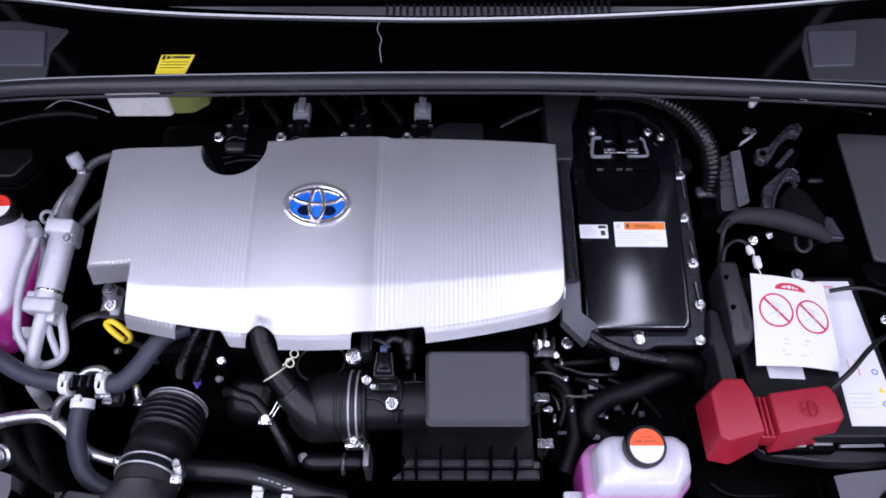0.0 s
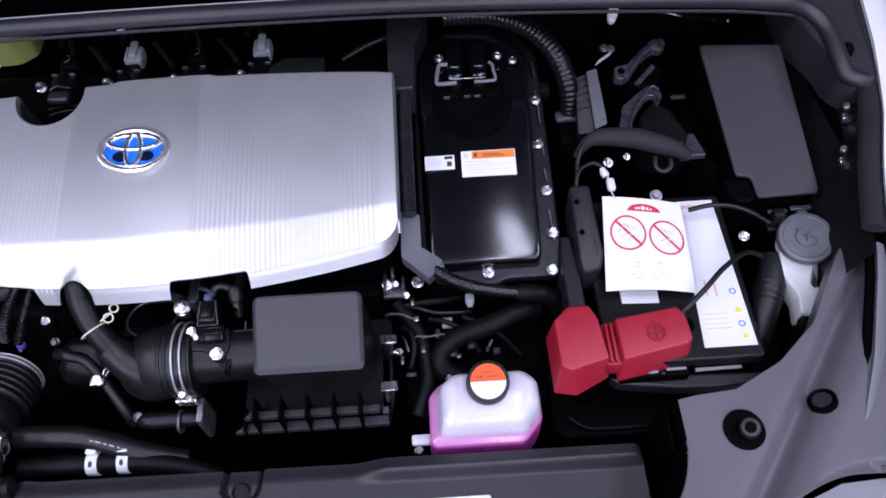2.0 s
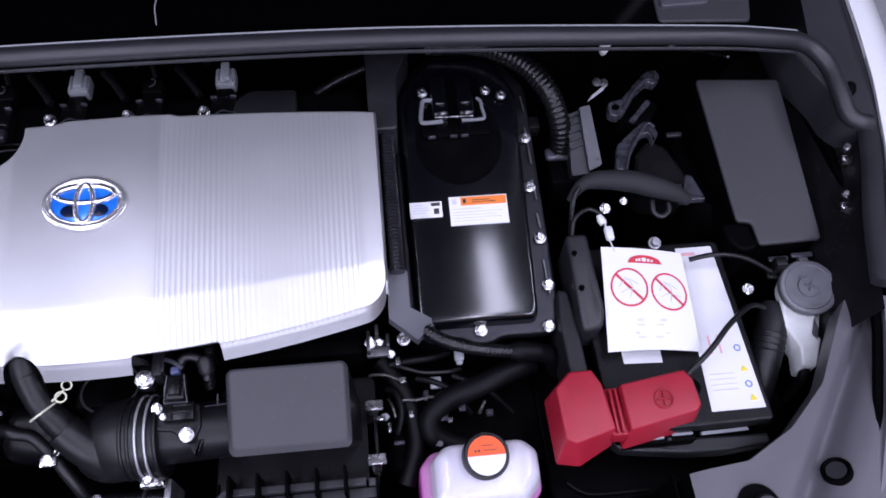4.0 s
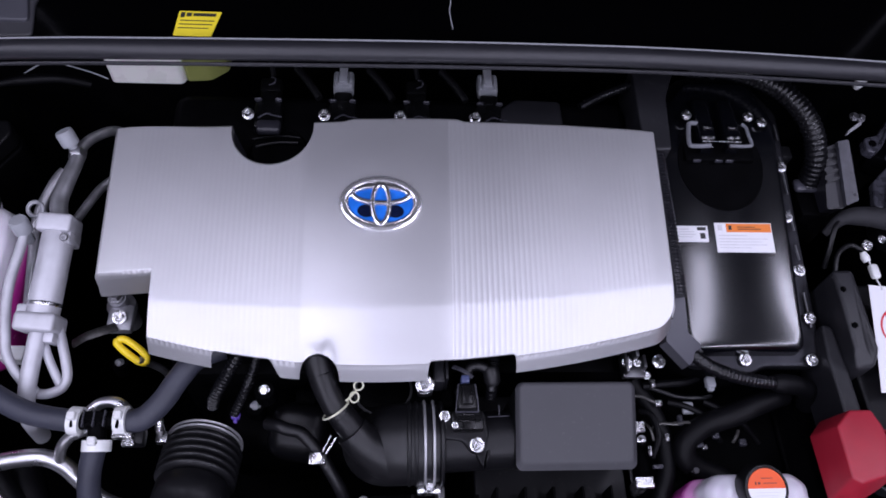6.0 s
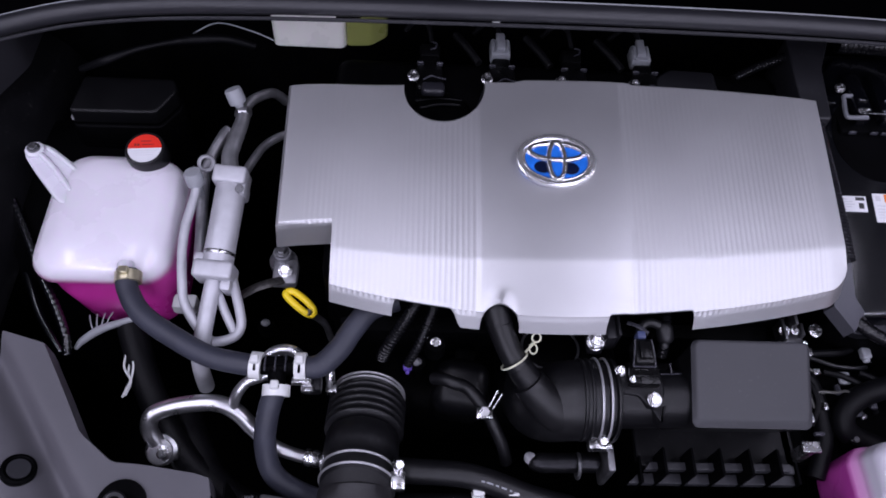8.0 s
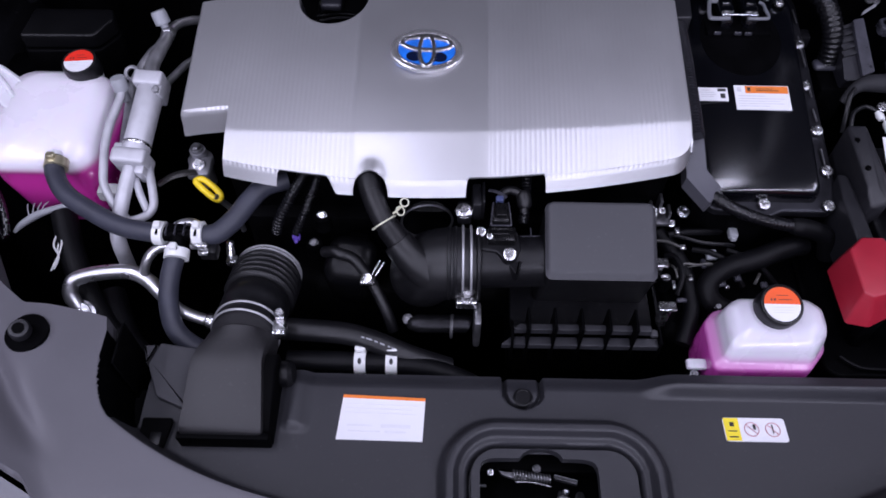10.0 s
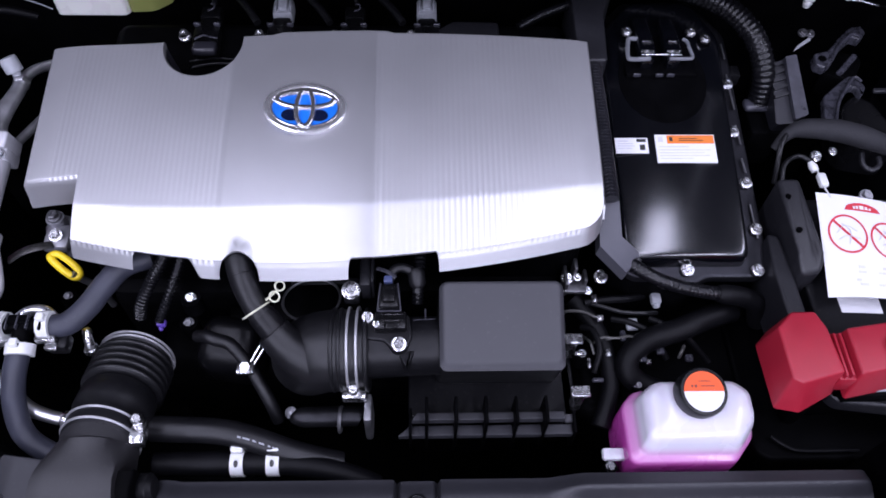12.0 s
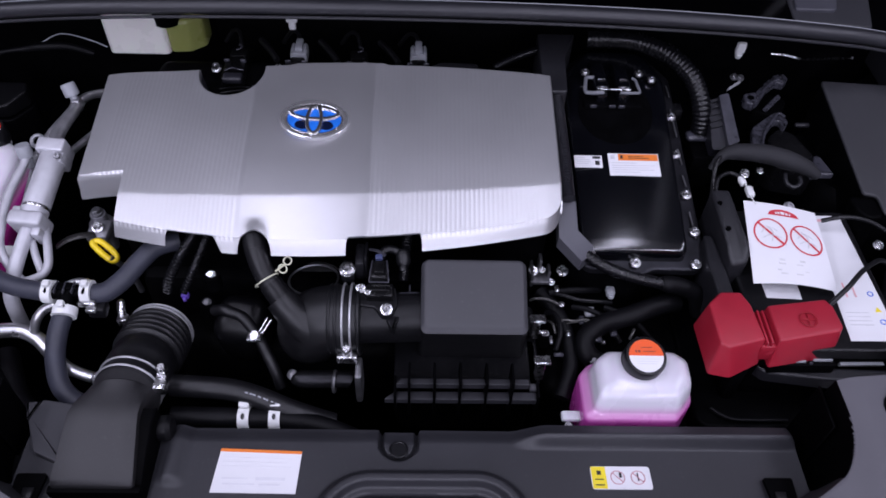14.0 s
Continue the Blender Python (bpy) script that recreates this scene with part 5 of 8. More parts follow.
# ==== coolant tanks ====
def tank_material(name, upper, lower, level, soft):
    m = milky(name, upper, 0.3)
    nt = m.node_tree
    b = nt.nodes["Principled BSDF"]
    b.inputs["Coat Weight"].default_value = 0.35
    b.inputs["Coat Roughness"].default_value = 0.10
    geo = nt.nodes.new("ShaderNodeNewGeometry")
    sep = nt.nodes.new("ShaderNodeSeparateXYZ")
    nt.links.new(geo.outputs["Position"], sep.inputs[0])
    mr = nt.nodes.new("ShaderNodeMapRange")
    mr.interpolation_type = "SMOOTHSTEP"
    mr.inputs[1].default_value, mr.inputs[2].default_value = level - soft, level + soft
    nt.links.new(sep.outputs["Z"], mr.inputs[0])
    mix = nt.nodes.new("ShaderNodeMix")
    mix.data_type = "RGBA"
    mix.inputs[6].default_value = (*lower, 1)
    nt.links.new(mr.outputs[0], mix.inputs[0])
    nt.links.new(b.inputs["Base Color"].links[0].from_socket, mix.inputs[7])
    nt.links.new(mix.outputs[2], b.inputs["Base Color"])
    return m


TANK_R = tank_material("frosted_tank_with_violet_coolant", (0.62, 0.60, 0.66), (0.48, 0.06, 0.35), 0.800, 0.012)
TANK_L = tank_material("frosted_tank_with_magenta_coolant", (0.78, 0.745, 0.81), (0.42, 0.025, 0.24), 0.846, 0.007)


def tank_cap(parent, at, axis, r, turn=0, ink=None):
    m = axis_pose(at, axis)
    x = Vector((1, 0, 0))
    z = Vector(axis).normalized()
    x = (x - z * z.x).normalized()
    y = z.cross(x)
    m = Matrix.Translation(at) @ Matrix((x, y, z)).transposed().to_4x4() @ Matrix.Rotation(radians(turn), 4, "Z")
    prof = [(r * 0.96, -0.008), (r, -0.005), (r, 0.014), (r * 0.95, 0.017), (r * 0.86, 0.0175), (r * 0.84, 0.0165), (0.0, 0.0165)]
    c = part("cap", lathe(prof, 32, m), RUBBER, parent, "black screw cap")
    n = 18
    for nm, a0, mat, lb in (("cap_label_warning", 0, ink or RED_ORANGE, "red-orange half of the cap label"), ("cap_label_white", math.pi, WHITE_LABEL, "white half of the cap label")):
        pts = [(r * 0.82 * math.cos(a0 + math.pi * k / n), r * 0.82 * math.sin(a0 + math.pi * k / n)) for k in range(n + 1)]
        bm = loft([[(px, py, 0.0166) for px, py in pts], [(px, py, 0.0172) for px, py in pts]])
        bm.transform(m)
        part(nm, bm, mat, c, lb)

    def at_cap(u, v):
        return m @ Vector((u * r, v * r, 0.0175))
    part("cap_print", bars(at_cap, [(-0.5, -0.44, 0.16, 0.26), (-0.36, -0.28, 0.16, 0.26), (-0.12, 0.45, 0.2, 0.225), (-0.2, 0.3, 0.4, 0.425)], 0.0002), BLACK_INK, c)
    part("cap_text", bars(at_cap, [(-0.6, 0.6, -0.17, -0.155), (-0.55, 0.5, -0.29, -0.275), (-0.45, 0.45, -0.41, -0.395)], 0.0002), GREY_INK, c)
    return c


tr = thing("inverter_coolant_tank", (0.285, -0.26, 0.72), "frosted white coolant tank with violet-pink coolant and an orange-labelled cap", "coolant tank")
secs = [(0.214, 0.343, -0.316, -0.240, 0.725), (0.213, 0.344, -0.317, -0.238, 0.745), (0.214, 0.344, -0.316, -0.238, 0.790), (0.2145, 0.3435, -0.315, -0.239, 0.7935), (0.217, 0.343, -0.313, -0.239, 0.796), (0.223, 0.3425, -0.309, -0.239, 0.7975), (0.2255, 0.342, -0.307, -0.239, 0.801), (0.228, 0.340, -0.303, -0.240, 0.816), (0.231, 0.337, -0.298, -0.242, 0.825), (0.239, 0.330, -0.290, -0.246, 0.829), (0.252, 0.320, -0.281, -0.254, 0.8305)]
part("tank_body", loft([[(x, y, z + 0.06 * (y + 0.26) * smooth(0.80, 0.815, z)) for x, y in rounded_poly([(a, c + 0.07 * (d - c)), (a + 0.006, c), (b - 0.30 * (d - c), c), (b, c + 0.34 * (d - c)), (b, d - 0.2 * (d - c)), (b - 0.014, d), (a + 0.014, d), (a, d - 0.2 * (d - c))], 0.006)] for a, b, c, d, z in secs]), TANK_R, tr, sharp=48)
part("tank_foot", rbox(0.192, 0.226, -0.305, -0.292, 0.770, 0.778, 0.003), MILKY, tr)
part("filler_neck", lathe([(0.020, -0.012), (0.020, 0.012)], 24, axis_pose((0.282, -0.258, 0.824), (0.02, -0.22, 1))), MILKY, tr)
tank_cap(tr, (0.282, -0.2585, 0.8325), (0.02, -0.22, 1), 0.0242)

tl = thing("engine_coolant_tank", (-0.575, -0.02, 0.7), "frosted coolant tank with magenta coolant and a red-labelled cap", "coolant tank")


def tank_z(x, y):
    return 0.052 * y


secs = [(-0.60, -0.520, -0.098, 0.03, 0.765), (-0.622, -0.508, -0.102, 0.045, 0.785), (-0.642, -0.505, -0.097, 0.052, 0.832), (-0.650, -0.508, -0.090, 0.056, 0.842), (-0.662, -0.514, -0.091, 0.062, 0.846), (-0.662, -0.515, -0.091, 0.062, 0.851), (-0.658, -0.518, -0.090, 0.061, 0.860), (-0.648, -0.524, -0.086, 0.058, 0.869), (-0.628, -0.538, -0.072, 0.048, 0.8755), (-0.60, -0.56, -0.04, 0.03, 0.878)]
part("tank_body", loft([[(x + 0.02 * (y + 0.02), y, z + tank_z(x, y)) for x, y in rrect(a, b, c, d, 0.03, 7)] for a, b, c, d, z in secs]), TANK_L, tl, sharp=70)
part("mount_lug", slab(rounded_poly([(-0.6962, 0.0556), (-0.6965, 0.0690), (-0.6840, 0.0745), (-0.668, 0.0690), (-0.622, 0.0340), (-0.628, -0.014), (-0.644, -0.0063), (-0.6813, 0.0362)], 0.008), 0.873, 0.862, 0.003), MILKY, tl)
part("lug_rib", tube([(-0.686, 0.062, 0.874), (-0.664, 0.044, 0.874), (-0.632, 0.008, 0.872)], 0.0034, 8, 3), MILKY, tl)
part("lug_rib", tube([(-0.672, 0.066, 0.873), (-0.650, 0.050, 0.873), (-0.626, 0.030, 0.872)], 0.0024, 8, 3), MILKY, tl)
part("lug_collar", lathe([(0.0105, -0.003), (0.0105, 0.003), (0.0085, 0.0045), (0.006, 0.0045)], 20, pose(-0.6845, 0.0610, 0.8735)), MILKY, tl)
bolt(tl, (-0.6845, 0.0610, 0.879), 0.0065, (0, 0, 1), DULL_STEEL)
part("filler_neck", lathe([(0.019, -0.012), (0.019, 0.012)], 24, axis_pose((-0.556, 0.057, 0.872), (-0.02, -0.10, 1))), MILKY, tl)
tank_cap(tl, (-0.556, 0.056, 0.877), (-0.02, -0.10, 1), 0.0225, 4, material("red_cap_label", (0.72, 0.025, 0.012), 0.45, 0, 0.05, 60, 0.0))
part("outlet_stub", tube([(-0.556, -0.08, 0.866), (-0.552, -0.098, 0.866)], 0.009, 12, 2), MILKY, tl)

# ==== battery side ====
bat = thing("battery", (0.505, -0.145, 0.67), "black twelve-volt battery with white labels on its top", "battery")
part("battery_case", rbox(0.420, 0.592, -0.250, -0.030, 0.67, 0.838, 0.006), BLACK, bat)
part("battery_top", slab(rrect(0.417, 0.594, -0.252, -0.028, 0.006), 0.848, 0.832, 0.003), DARK_PLASTIC, bat)
q = [(0.528, -0.238, 0.8484), (0.588, -0.238, 0.8484), (0.584, -0.036, 0.8484), (0.540, -0.036, 0.8484)]
FADED_RED = material("faded_red_print", (0.72, 0.4, 0.42), 0.55, 0, 0.08, 90, 0.0)
lab = part("battery_label", plate(*q, 0.0006), WHITE_LABEL, bat, "white battery label with coloured symbols")
f = on_plate(*q)
part("red_print", bars(f, [(0.25, 0.29, 0.32, 0.43), (0.45, 0.49, 0.32, 0.43), (0.1, 0.5, 0.945, 0.965)]), FADED_RED, lab)
for v in (0.345, 0.135):
    part("blue_sign", ring(f(0.82, v), (0, 0, 1), 0.0034, 0.0006, 20, 5), BLUE_INK, lab, "blue round sign")
for v in (0.22, 0.055):
    part("yellow_sign", lathe([(0.0045, -0.0003), (0.0045, 0.0004), (0.0, 0.0004)], 3, Matrix.Translation(f(0.82, v)) @ Matrix.Rotation(radians(-150), 4, "Z")), YELLOW, lab, "yellow triangle sign")
part("label_text", bars(f, [(0.1, 0.6, 0.2, 0.206), (0.1, 0.6, 0.17, 0.176), (0.1, 0.6, 0.14, 0.146), (0.1, 0.6, 0.11, 0.116)]), GREY_INK, lab)
q = [(0.446, -0.176, 0.8486), (0.489, -0.178, 0.8486), (0.490, -0.150, 0.8486), (0.446, -0.148, 0.8486)]
part("small_label", plate(*q, 0.0006), WHITE_LABEL, bat, "small white label")
for y in (-0.21, -0.10):
    part("vent_plug", lathe([(0.010, 0.846), (0.010, 0.852), (0.006, 0.853)], 18, pose(0.512, y, 0)), BLACK, bat)
hold = thing("battery_holder", (0.41, -0.1, 0.7), "black plastic battery holder and cable cover beside the battery", "battery holder")
part("holder_body", slab(rounded_poly([(0.400, -0.030), (0.425, -0.030), (0.427, -0.130), (0.424, -0.142), (0.403, -0.145), (0.399, -0.130)], 0.006), lambda x, y: 0.889 - 0.7 * max(0.0, -0.120 - y), 0.83, 0.004), HOLDER_GREY, hold)
part("holder_strap", slab(rounded_poly([(0.385, -0.085), (0.397, -0.088), (0.400, -0.115), (0.402, -0.190), (0.382, -0.192), (0.381, -0.125)], 0.005), lambda x, y: 0.862 + 0.02 * (y + 0.1), 0.80, 0.003), HOLDER_GREY, hold, "grey-black strap")
part("holder_leg", rbox(0.396, 0.414, -0.26, -0.165, 0.70, 0.835, 0.006), BLACK, hold)
for y in (-0.055, -0.099):
    # black disc on the face, for the shade of a hole
    part("holder_hole", lathe([(0.0032, -0.002), (0.0032, 0.0008), (0.001, 0.0008)], 12, pose(0.406, y, 0.8888)), BLACK, hold)
part("battery_tray", slab(rrect(0.36, 0.66, -0.30, -0.02, 0.02), 0.752, 0.72, 0.004), BLACK, hold)
part("front_bar", slab(rounded_poly([(0.4226, -0.2504), (0.598, -0.2560), (0.598, -0.2680), (0.545, -0.2725), (0.4985, -0.2705), (0.4320, -0.2610)], 0.005), 0.815, 0.797, 0.003), HOLDER_GREY, hold, "grey-black front rail")
strip = part("fuse_strip", rbox(0.432, 0.512, -0.2610, -0.2525, 0.805, 0.830, 0.003), BLACK, hold)
for i, (a, b, dy) in enumerate(((0.436, 0.452, 0.0), (0.4545, 0.4600, 0.002), (0.4625, 0.4760, 0.0), (0.4790, 0.4830, -0.003), (0.4850, 0.5080, 0.001))):
    part("strip_rib", rbox(a, b, -0.2585 + dy + 0.05 * (a - 0.436), -0.2555 + dy + 0.05 * (a - 0.436), 0.8290, 0.8325, 0.0008, 1), GREY_CONNECTOR if i % 2 == 0 else SMOKY, strip)
# pale bar added as the highlight along the tray edge
part("tray_highlight", plate((0.521, -0.2545, 0.8220), (0.574, -0.2535, 0.8220), (0.573, -0.2500, 0.8230), (0.521, -0.2510, 0.8230), 0.006), GREY_CONNECTOR, hold, "pale bar for the highlight on the tray edge")
part("tray_edge", tube([(0.380, -0.276, 0.757), (0.392, -0.286, 0.757), (0.410, -0.2915, 0.757), (0.470, -0.2915, 0.757)], 0.0022, 8, 5), SHADE_RUBBER, hold, "dull tray edge")
red = thing("terminal_cover", (0.43, -0.235, 0.81), "red soft plastic cover over the positive battery terminal", "terminal cover")


def bevelled_prism(bottom, top, z_low, top_z):
    """A block between two outlines with the same number of corners, its edges rounded."""
    bm = loft([[(x, y, z_low) for x, y in bottom], [(x, y, top_z(x, y)) for x, y in top]])
    bmesh.ops.bevel(bm, geom=[e for e in bm.edges if max(v.co.z for v in e.verts) > z_low + 0.004], offset=0.0026, segments=3, profile=0.5, affect="EDGES")
    return bm


part("cover_block", bevelled_prism([(0.355, -0.203), (0.372, -0.186), (0.404, -0.184), (0.414, -0.204), (0.420, -0.257), (0.380, -0.277), (0.356, -0.272)],
                                   [(0.360, -0.206), (0.377, -0.190), (0.401, -0.190), (0.409, -0.207), (0.415, -0.253), (0.371, -0.264), (0.362, -0.258)], 0.828, lambda x, y: 0.876 + 0.08 * (y + 0.2)), RED_PLASTIC, red)
part("hinge_bridge", rbox(0.412, 0.432, -0.258, -0.206, 0.835, 0.862, 0.004), RED_PLASTIC, red)
for hx in (0.4175, 0.4235):
    part("hinge_rib", rbox(hx - 0.0014, hx + 0.0014, -0.256, -0.210, 0.848, 0.869, 0.001), RED_PLASTIC, red)
part("cover_wing", bevelled_prism([(0.426, -0.204), (0.502, -0.193), (0.512, -0.206), (0.515, -0.240), (0.508, -0.249), (0.428, -0.264)],
                                  [(0.428, -0.208), (0.499, -0.198), (0.506, -0.209), (0.509, -0.236), (0.503, -0.242), (0.430, -0.256)], 0.830, lambda x, y: 0.876 + 0.06 * (y + 0.2)), RED_PLASTIC, red)
part("plus_mark", joined(ring((0.470, -0.228, 0.8765), (0, -0.05, 1), 0.0095, 0.0008, 24, 6), rbox(0.4625, 0.4775, -0.229, -0.227, 0.8755, 0.8772, 0.0004, 1), rbox(0.469, 0.471, -0.2355, -0.2205, 0.8755, 0.8772, 0.0004, 1)), material("darker_red_moulding", (0.3, 0.010, 0.02), 0.4, 0, 0.05, 40, 0.0), red, "raised plus mark")

tag = thing("warning_tag", (0.48, -0.11, 0.86), "white paper warning tag with red prohibition circles on the battery", "paper tag")
TC = [Vector(p) for p in ((0.426, -0.168, 0.870), (0.531, -0.173, 0.862), (0.533, -0.058, 0.876), (0.438, -0.049, 0.888))]


def tag_at(u, v, lift=0.0):
    p = TC[0].lerp(TC[1], u).lerp(TC[3].lerp(TC[2], u), v)
    return p + Vector((0, 0, 0.006 * math.sin(math.pi * u) * (1 - 0.5 * v) - 0.004 * (1 - v) ** 2 + lift))


part("paper", sheet(lambda u, v: tag_at(u, v), np.linspace(0, 1, 15), np.linspace(0, 1, 15), 0.0004), WHITE_LABEL, tag)


def tag_disc_ring(cu, cv, ru, w):
    bms = []
    k = 0.105 / 0.118
    n = 40
    ins, outs = [], []
    for i in range(n):
        a = 2 * math.pi * i / n
        ins.append(tag_at(cu + (ru - w) * math.cos(a), cv + (ru - w) * k * math.sin(a), 0.0004))
        outs.append(tag_at(cu + ru * math.cos(a), cv + ru * k * math.sin(a), 0.0004))
    bm = bmesh.new()
    vi, vo = [bm.verts.new(p) for p in ins], [bm.verts.new(p) for p in outs]
    for i in range(n):
        bm.faces.new((vi[i], vo[i], vo[(i + 1) % n], vi[(i + 1) % n]))
    d = ru * 0.69
    s = [tag_at(cu - d + 0.01, cv + d * k + 0.01, 0.0004), tag_at(cu - d - 0.01, cv + d * k - 0.01, 0.0004), tag_at(cu + d - 0.01, cv - d * k - 0.01, 0.0006), tag_at(cu + d + 0.01, cv - d * k + 0.01, 0.0006)]
    bm.faces.new([bm.verts.new(p) for p in s])
    return bm


part("prohibition_sign", tag_disc_ring(0.29, 0.60, 0.215, 0.022), RED_INK, tag, "red prohibition circle")
part("prohibition_sign", tag_disc_ring(0.75, 0.57, 0.215, 0.022), RED_INK, tag, "red prohibition circle")
head = bmesh.new()
cols = []
for i in range(17):
    u = 0.30 + 0.42 * i / 16
    h = 0.085 * math.sqrt(max(0.0, 1 - ((u - 0.51) / 0.21) ** 2))
    cols.append((head.verts.new(tag_at(u, 0.845, 0.0005)), head.verts.new(tag_at(u, 0.8455 + h, 0.0005))))
for i in range(16):
    head.faces.new((cols[i][0], cols[i + 1][0], cols[i + 1][1], cols[i][1]))
part("heading", head, RED_INK, tag, "red arched heading field")
part("heading_print", bars(lambda u, v: tag_at(u, v, 0.0010), [(0.40, 0.425, 0.862, 0.885), (0.435, 0.46, 0.862, 0.892), (0.475, 0.525, 0.862, 0.900), (0.54, 0.57, 0.862, 0.892), (0.585, 0.61, 0.862, 0.882)]), WHITE_LABEL, tag)
part("text_bars", bars(lambda u, v: tag_at(u, v, 0.0004), [(0.34, 0.66, 0.27, 0.295), (0.33, 0.62, 0.225, 0.245), (0.3, 0.68, 0.15, 0.17), (0.33, 0.6, 0.11, 0.13)]), material("faint_print", (0.62, 0.62, 0.62), 0.6, 0, 0.1, 90, 0.0), tag)
for cu, cv in ((0.29, 0.60), (0.75, 0.57)):
    part("sign_drawing", joined(*[tube([tag_at(cu + a, cv + b, 0.0006), tag_at(cu + c, cv + d, 0.0006), tag_at(cu + e, cv + g, 0.0006)], 0.0004, 5, 4) for a, b, c, d, e, g in ((-0.12, 0.0, -0.02, 0.08, 0.1, 0.03), (-0.1, -0.06, 0.0, -0.02, 0.13, -0.05), (-0.05, 0.1, 0.03, 0.02, 0.0, -0.1))]), GREY_INK, tag)
part("string", tube([tag_at(0.16, 0.96, 0.001), (0.449, -0.03, 0.887), (0.452, -0.012, 0.886)], 0.0009, 6, 5), WHITE_CLIP, tag)
part("toggle", joined(rbox(0.447, 0.457, -0.040, -0.022, 0.882, 0.890, 0.003), lathe([(0.004, 0), (0.005, 0.006), (0.003, 0.012)], 10, axis_pose((0.448, -0.018, 0.886), (-0.3, 0.9, 0.2)))), WHITE_CLIP, tag, "white plastic toggle")

fuse = thing("fuse_box", (0.655, 0.06, 0.74), "black fuse box with a flat matt lid beside the strut tower", "fuse box")


def fuse_z(x, y):
    return 0.868 + 0.255 * (y + 0.048)


o = rounded_poly([(0.597, 0.164), (0.704, 0.158), (0.711, -0.048), (0.634, -0.050), (0.630, -0.022), (0.612, -0.020)], 0.006)
part("lid", slab(o, fuse_z, lambda x, y: fuse_z(x, y) - 0.0035, 0.002), FUSE_LID, fuse, "flat matt lid")
part("case", slab(shrink(o, 0.0015), lambda x, y: fuse_z(x, y) - 0.0035, 0.74, 0.001), BLACK, fuse)
part("lock", slab(rounded_poly([(0.598, -0.014), (0.632, -0.016), (0.634, -0.052), (0.612, -0.056), (0.600, -0.040)], 0.008), 0.866, 0.80, 0.004), BLACK, fuse, "black locking lug")
part("latch_bar", joined(rbox(0.648, 0.672, -0.064, -0.058, 0.848, 0.852, 0.001, 1), rbox(0.676, 0.702, -0.062, -0.056, 0.850, 0.854, 0.001, 1)), SMOKY, fuse)
for y0 in (-0.064,):
    part("latch", joined(rbox(0.650, 0.664, y0 - 0.012, y0, 0.83, 0.862, 0.002), rbox(0.648, 0.666, y0 - 0.015, y0 - 0.004, 0.832, 0.838, 0.001, 1)), DARK_PLASTIC, fuse)

SMOKED = material("smoked_grey_plastic", (0.10, 0.10, 0.112), 0.33, 0, 0.2, 60, 0.2)
wash = thing("washer_filler", (0.68, -0.12, 0.72), "white washer filler neck with a dark translucent cap", "washer filler")
part("cap", lathe([(0.030, 0.0), (0.0335, 0.002), (0.0335, 0.0085), (0.032, 0.0105), (0.028, 0.011), (0.0265, 0.0095), (0.013, 0.0095), (0.012, 0.0115), (0.0, 0.0115)], 36, axis_pose((0.687, -0.098, 0.838), (-0.12, -0.18, 1))), SMOKED, wash, "dark grey push-on cap", sharp=28)
part("cap_mark", joined(tube([(0.680, -0.098, 0.851), (0.694, -0.104, 0.851)], 0.0012, 6, 2), tube([(0.684, -0.106, 0.850), (0.689, -0.095, 0.853)], 0.0012, 6, 2)), SMOKED, wash)
part("cap_tab", rbox(0.686, 0.698, -0.066, -0.054, 0.842, 0.849, 0.002), SMOKED, wash)
part("neck", joined(slab(rounded_poly([(0.659, -0.100), (0.712, -0.094), (0.6925, -0.146), (0.7010, -0.149), (0.6895, -0.181), (0.6720, -0.1785), (0.6730, -0.1575), (0.6585, -0.1330)], 0.004), lambda x, y: 0.829 + 0.36 * (y + 0.1), lambda x, y: 0.795 + 0.36 * (y + 0.1), 0.003), lathe([(0.0285, -0.016), (0.0295, 0.0), (0.0295, 0.004)], 28, axis_pose((0.687, -0.098, 0.833), (-0.12, -0.18, 1)))), WHITE_CLIP, wash, "flat white plastic filler neck")
part("neck_foot", tube([(0.681, -0.176, 0.79), (0.678, -0.188, 0.77), (0.676, -0.194, 0.73)], 0.006, 10, 4), RUBBER, wash)
for k in range(3):
    part("cap_rib", tube([(0.676 + 0.006 * k, -0.088 - 0.010 * k, 0.8505 - 0.002 * k), (0.690 + 0.005 * k, -0.092 - 0.009 * k, 0.851 - 0.002 * k)], 0.0008, 6, 2), SMOKED, wash)
fh = thing("filler_hose", (0.63, -0.16, 0.74), "smoky grey ribbed hose beside the washer filler", "hose")
part("hose", tube([(0.6600, -0.102, 0.806), (0.6439, -0.1402, 0.800), (0.6300, -0.1740, 0.788), (0.6181, -0.2024, 0.77), (0.612, -0.215, 0.74)], [0.016, 0.0185, 0.0175, 0.0165, 0.016], 20, 8), HOLDER_GREY, fh)
for k in range(4):
    c = Vector((0.6455, -0.1360, 0.8005)).lerp(Vector((0.6375, -0.1560, 0.7955)), k / 3)
    part("hose_rib", ring(c, (-0.32, -0.9, -0.25), 0.0182, 0.0013, 28, 6), HOLDER_GREY, fh)
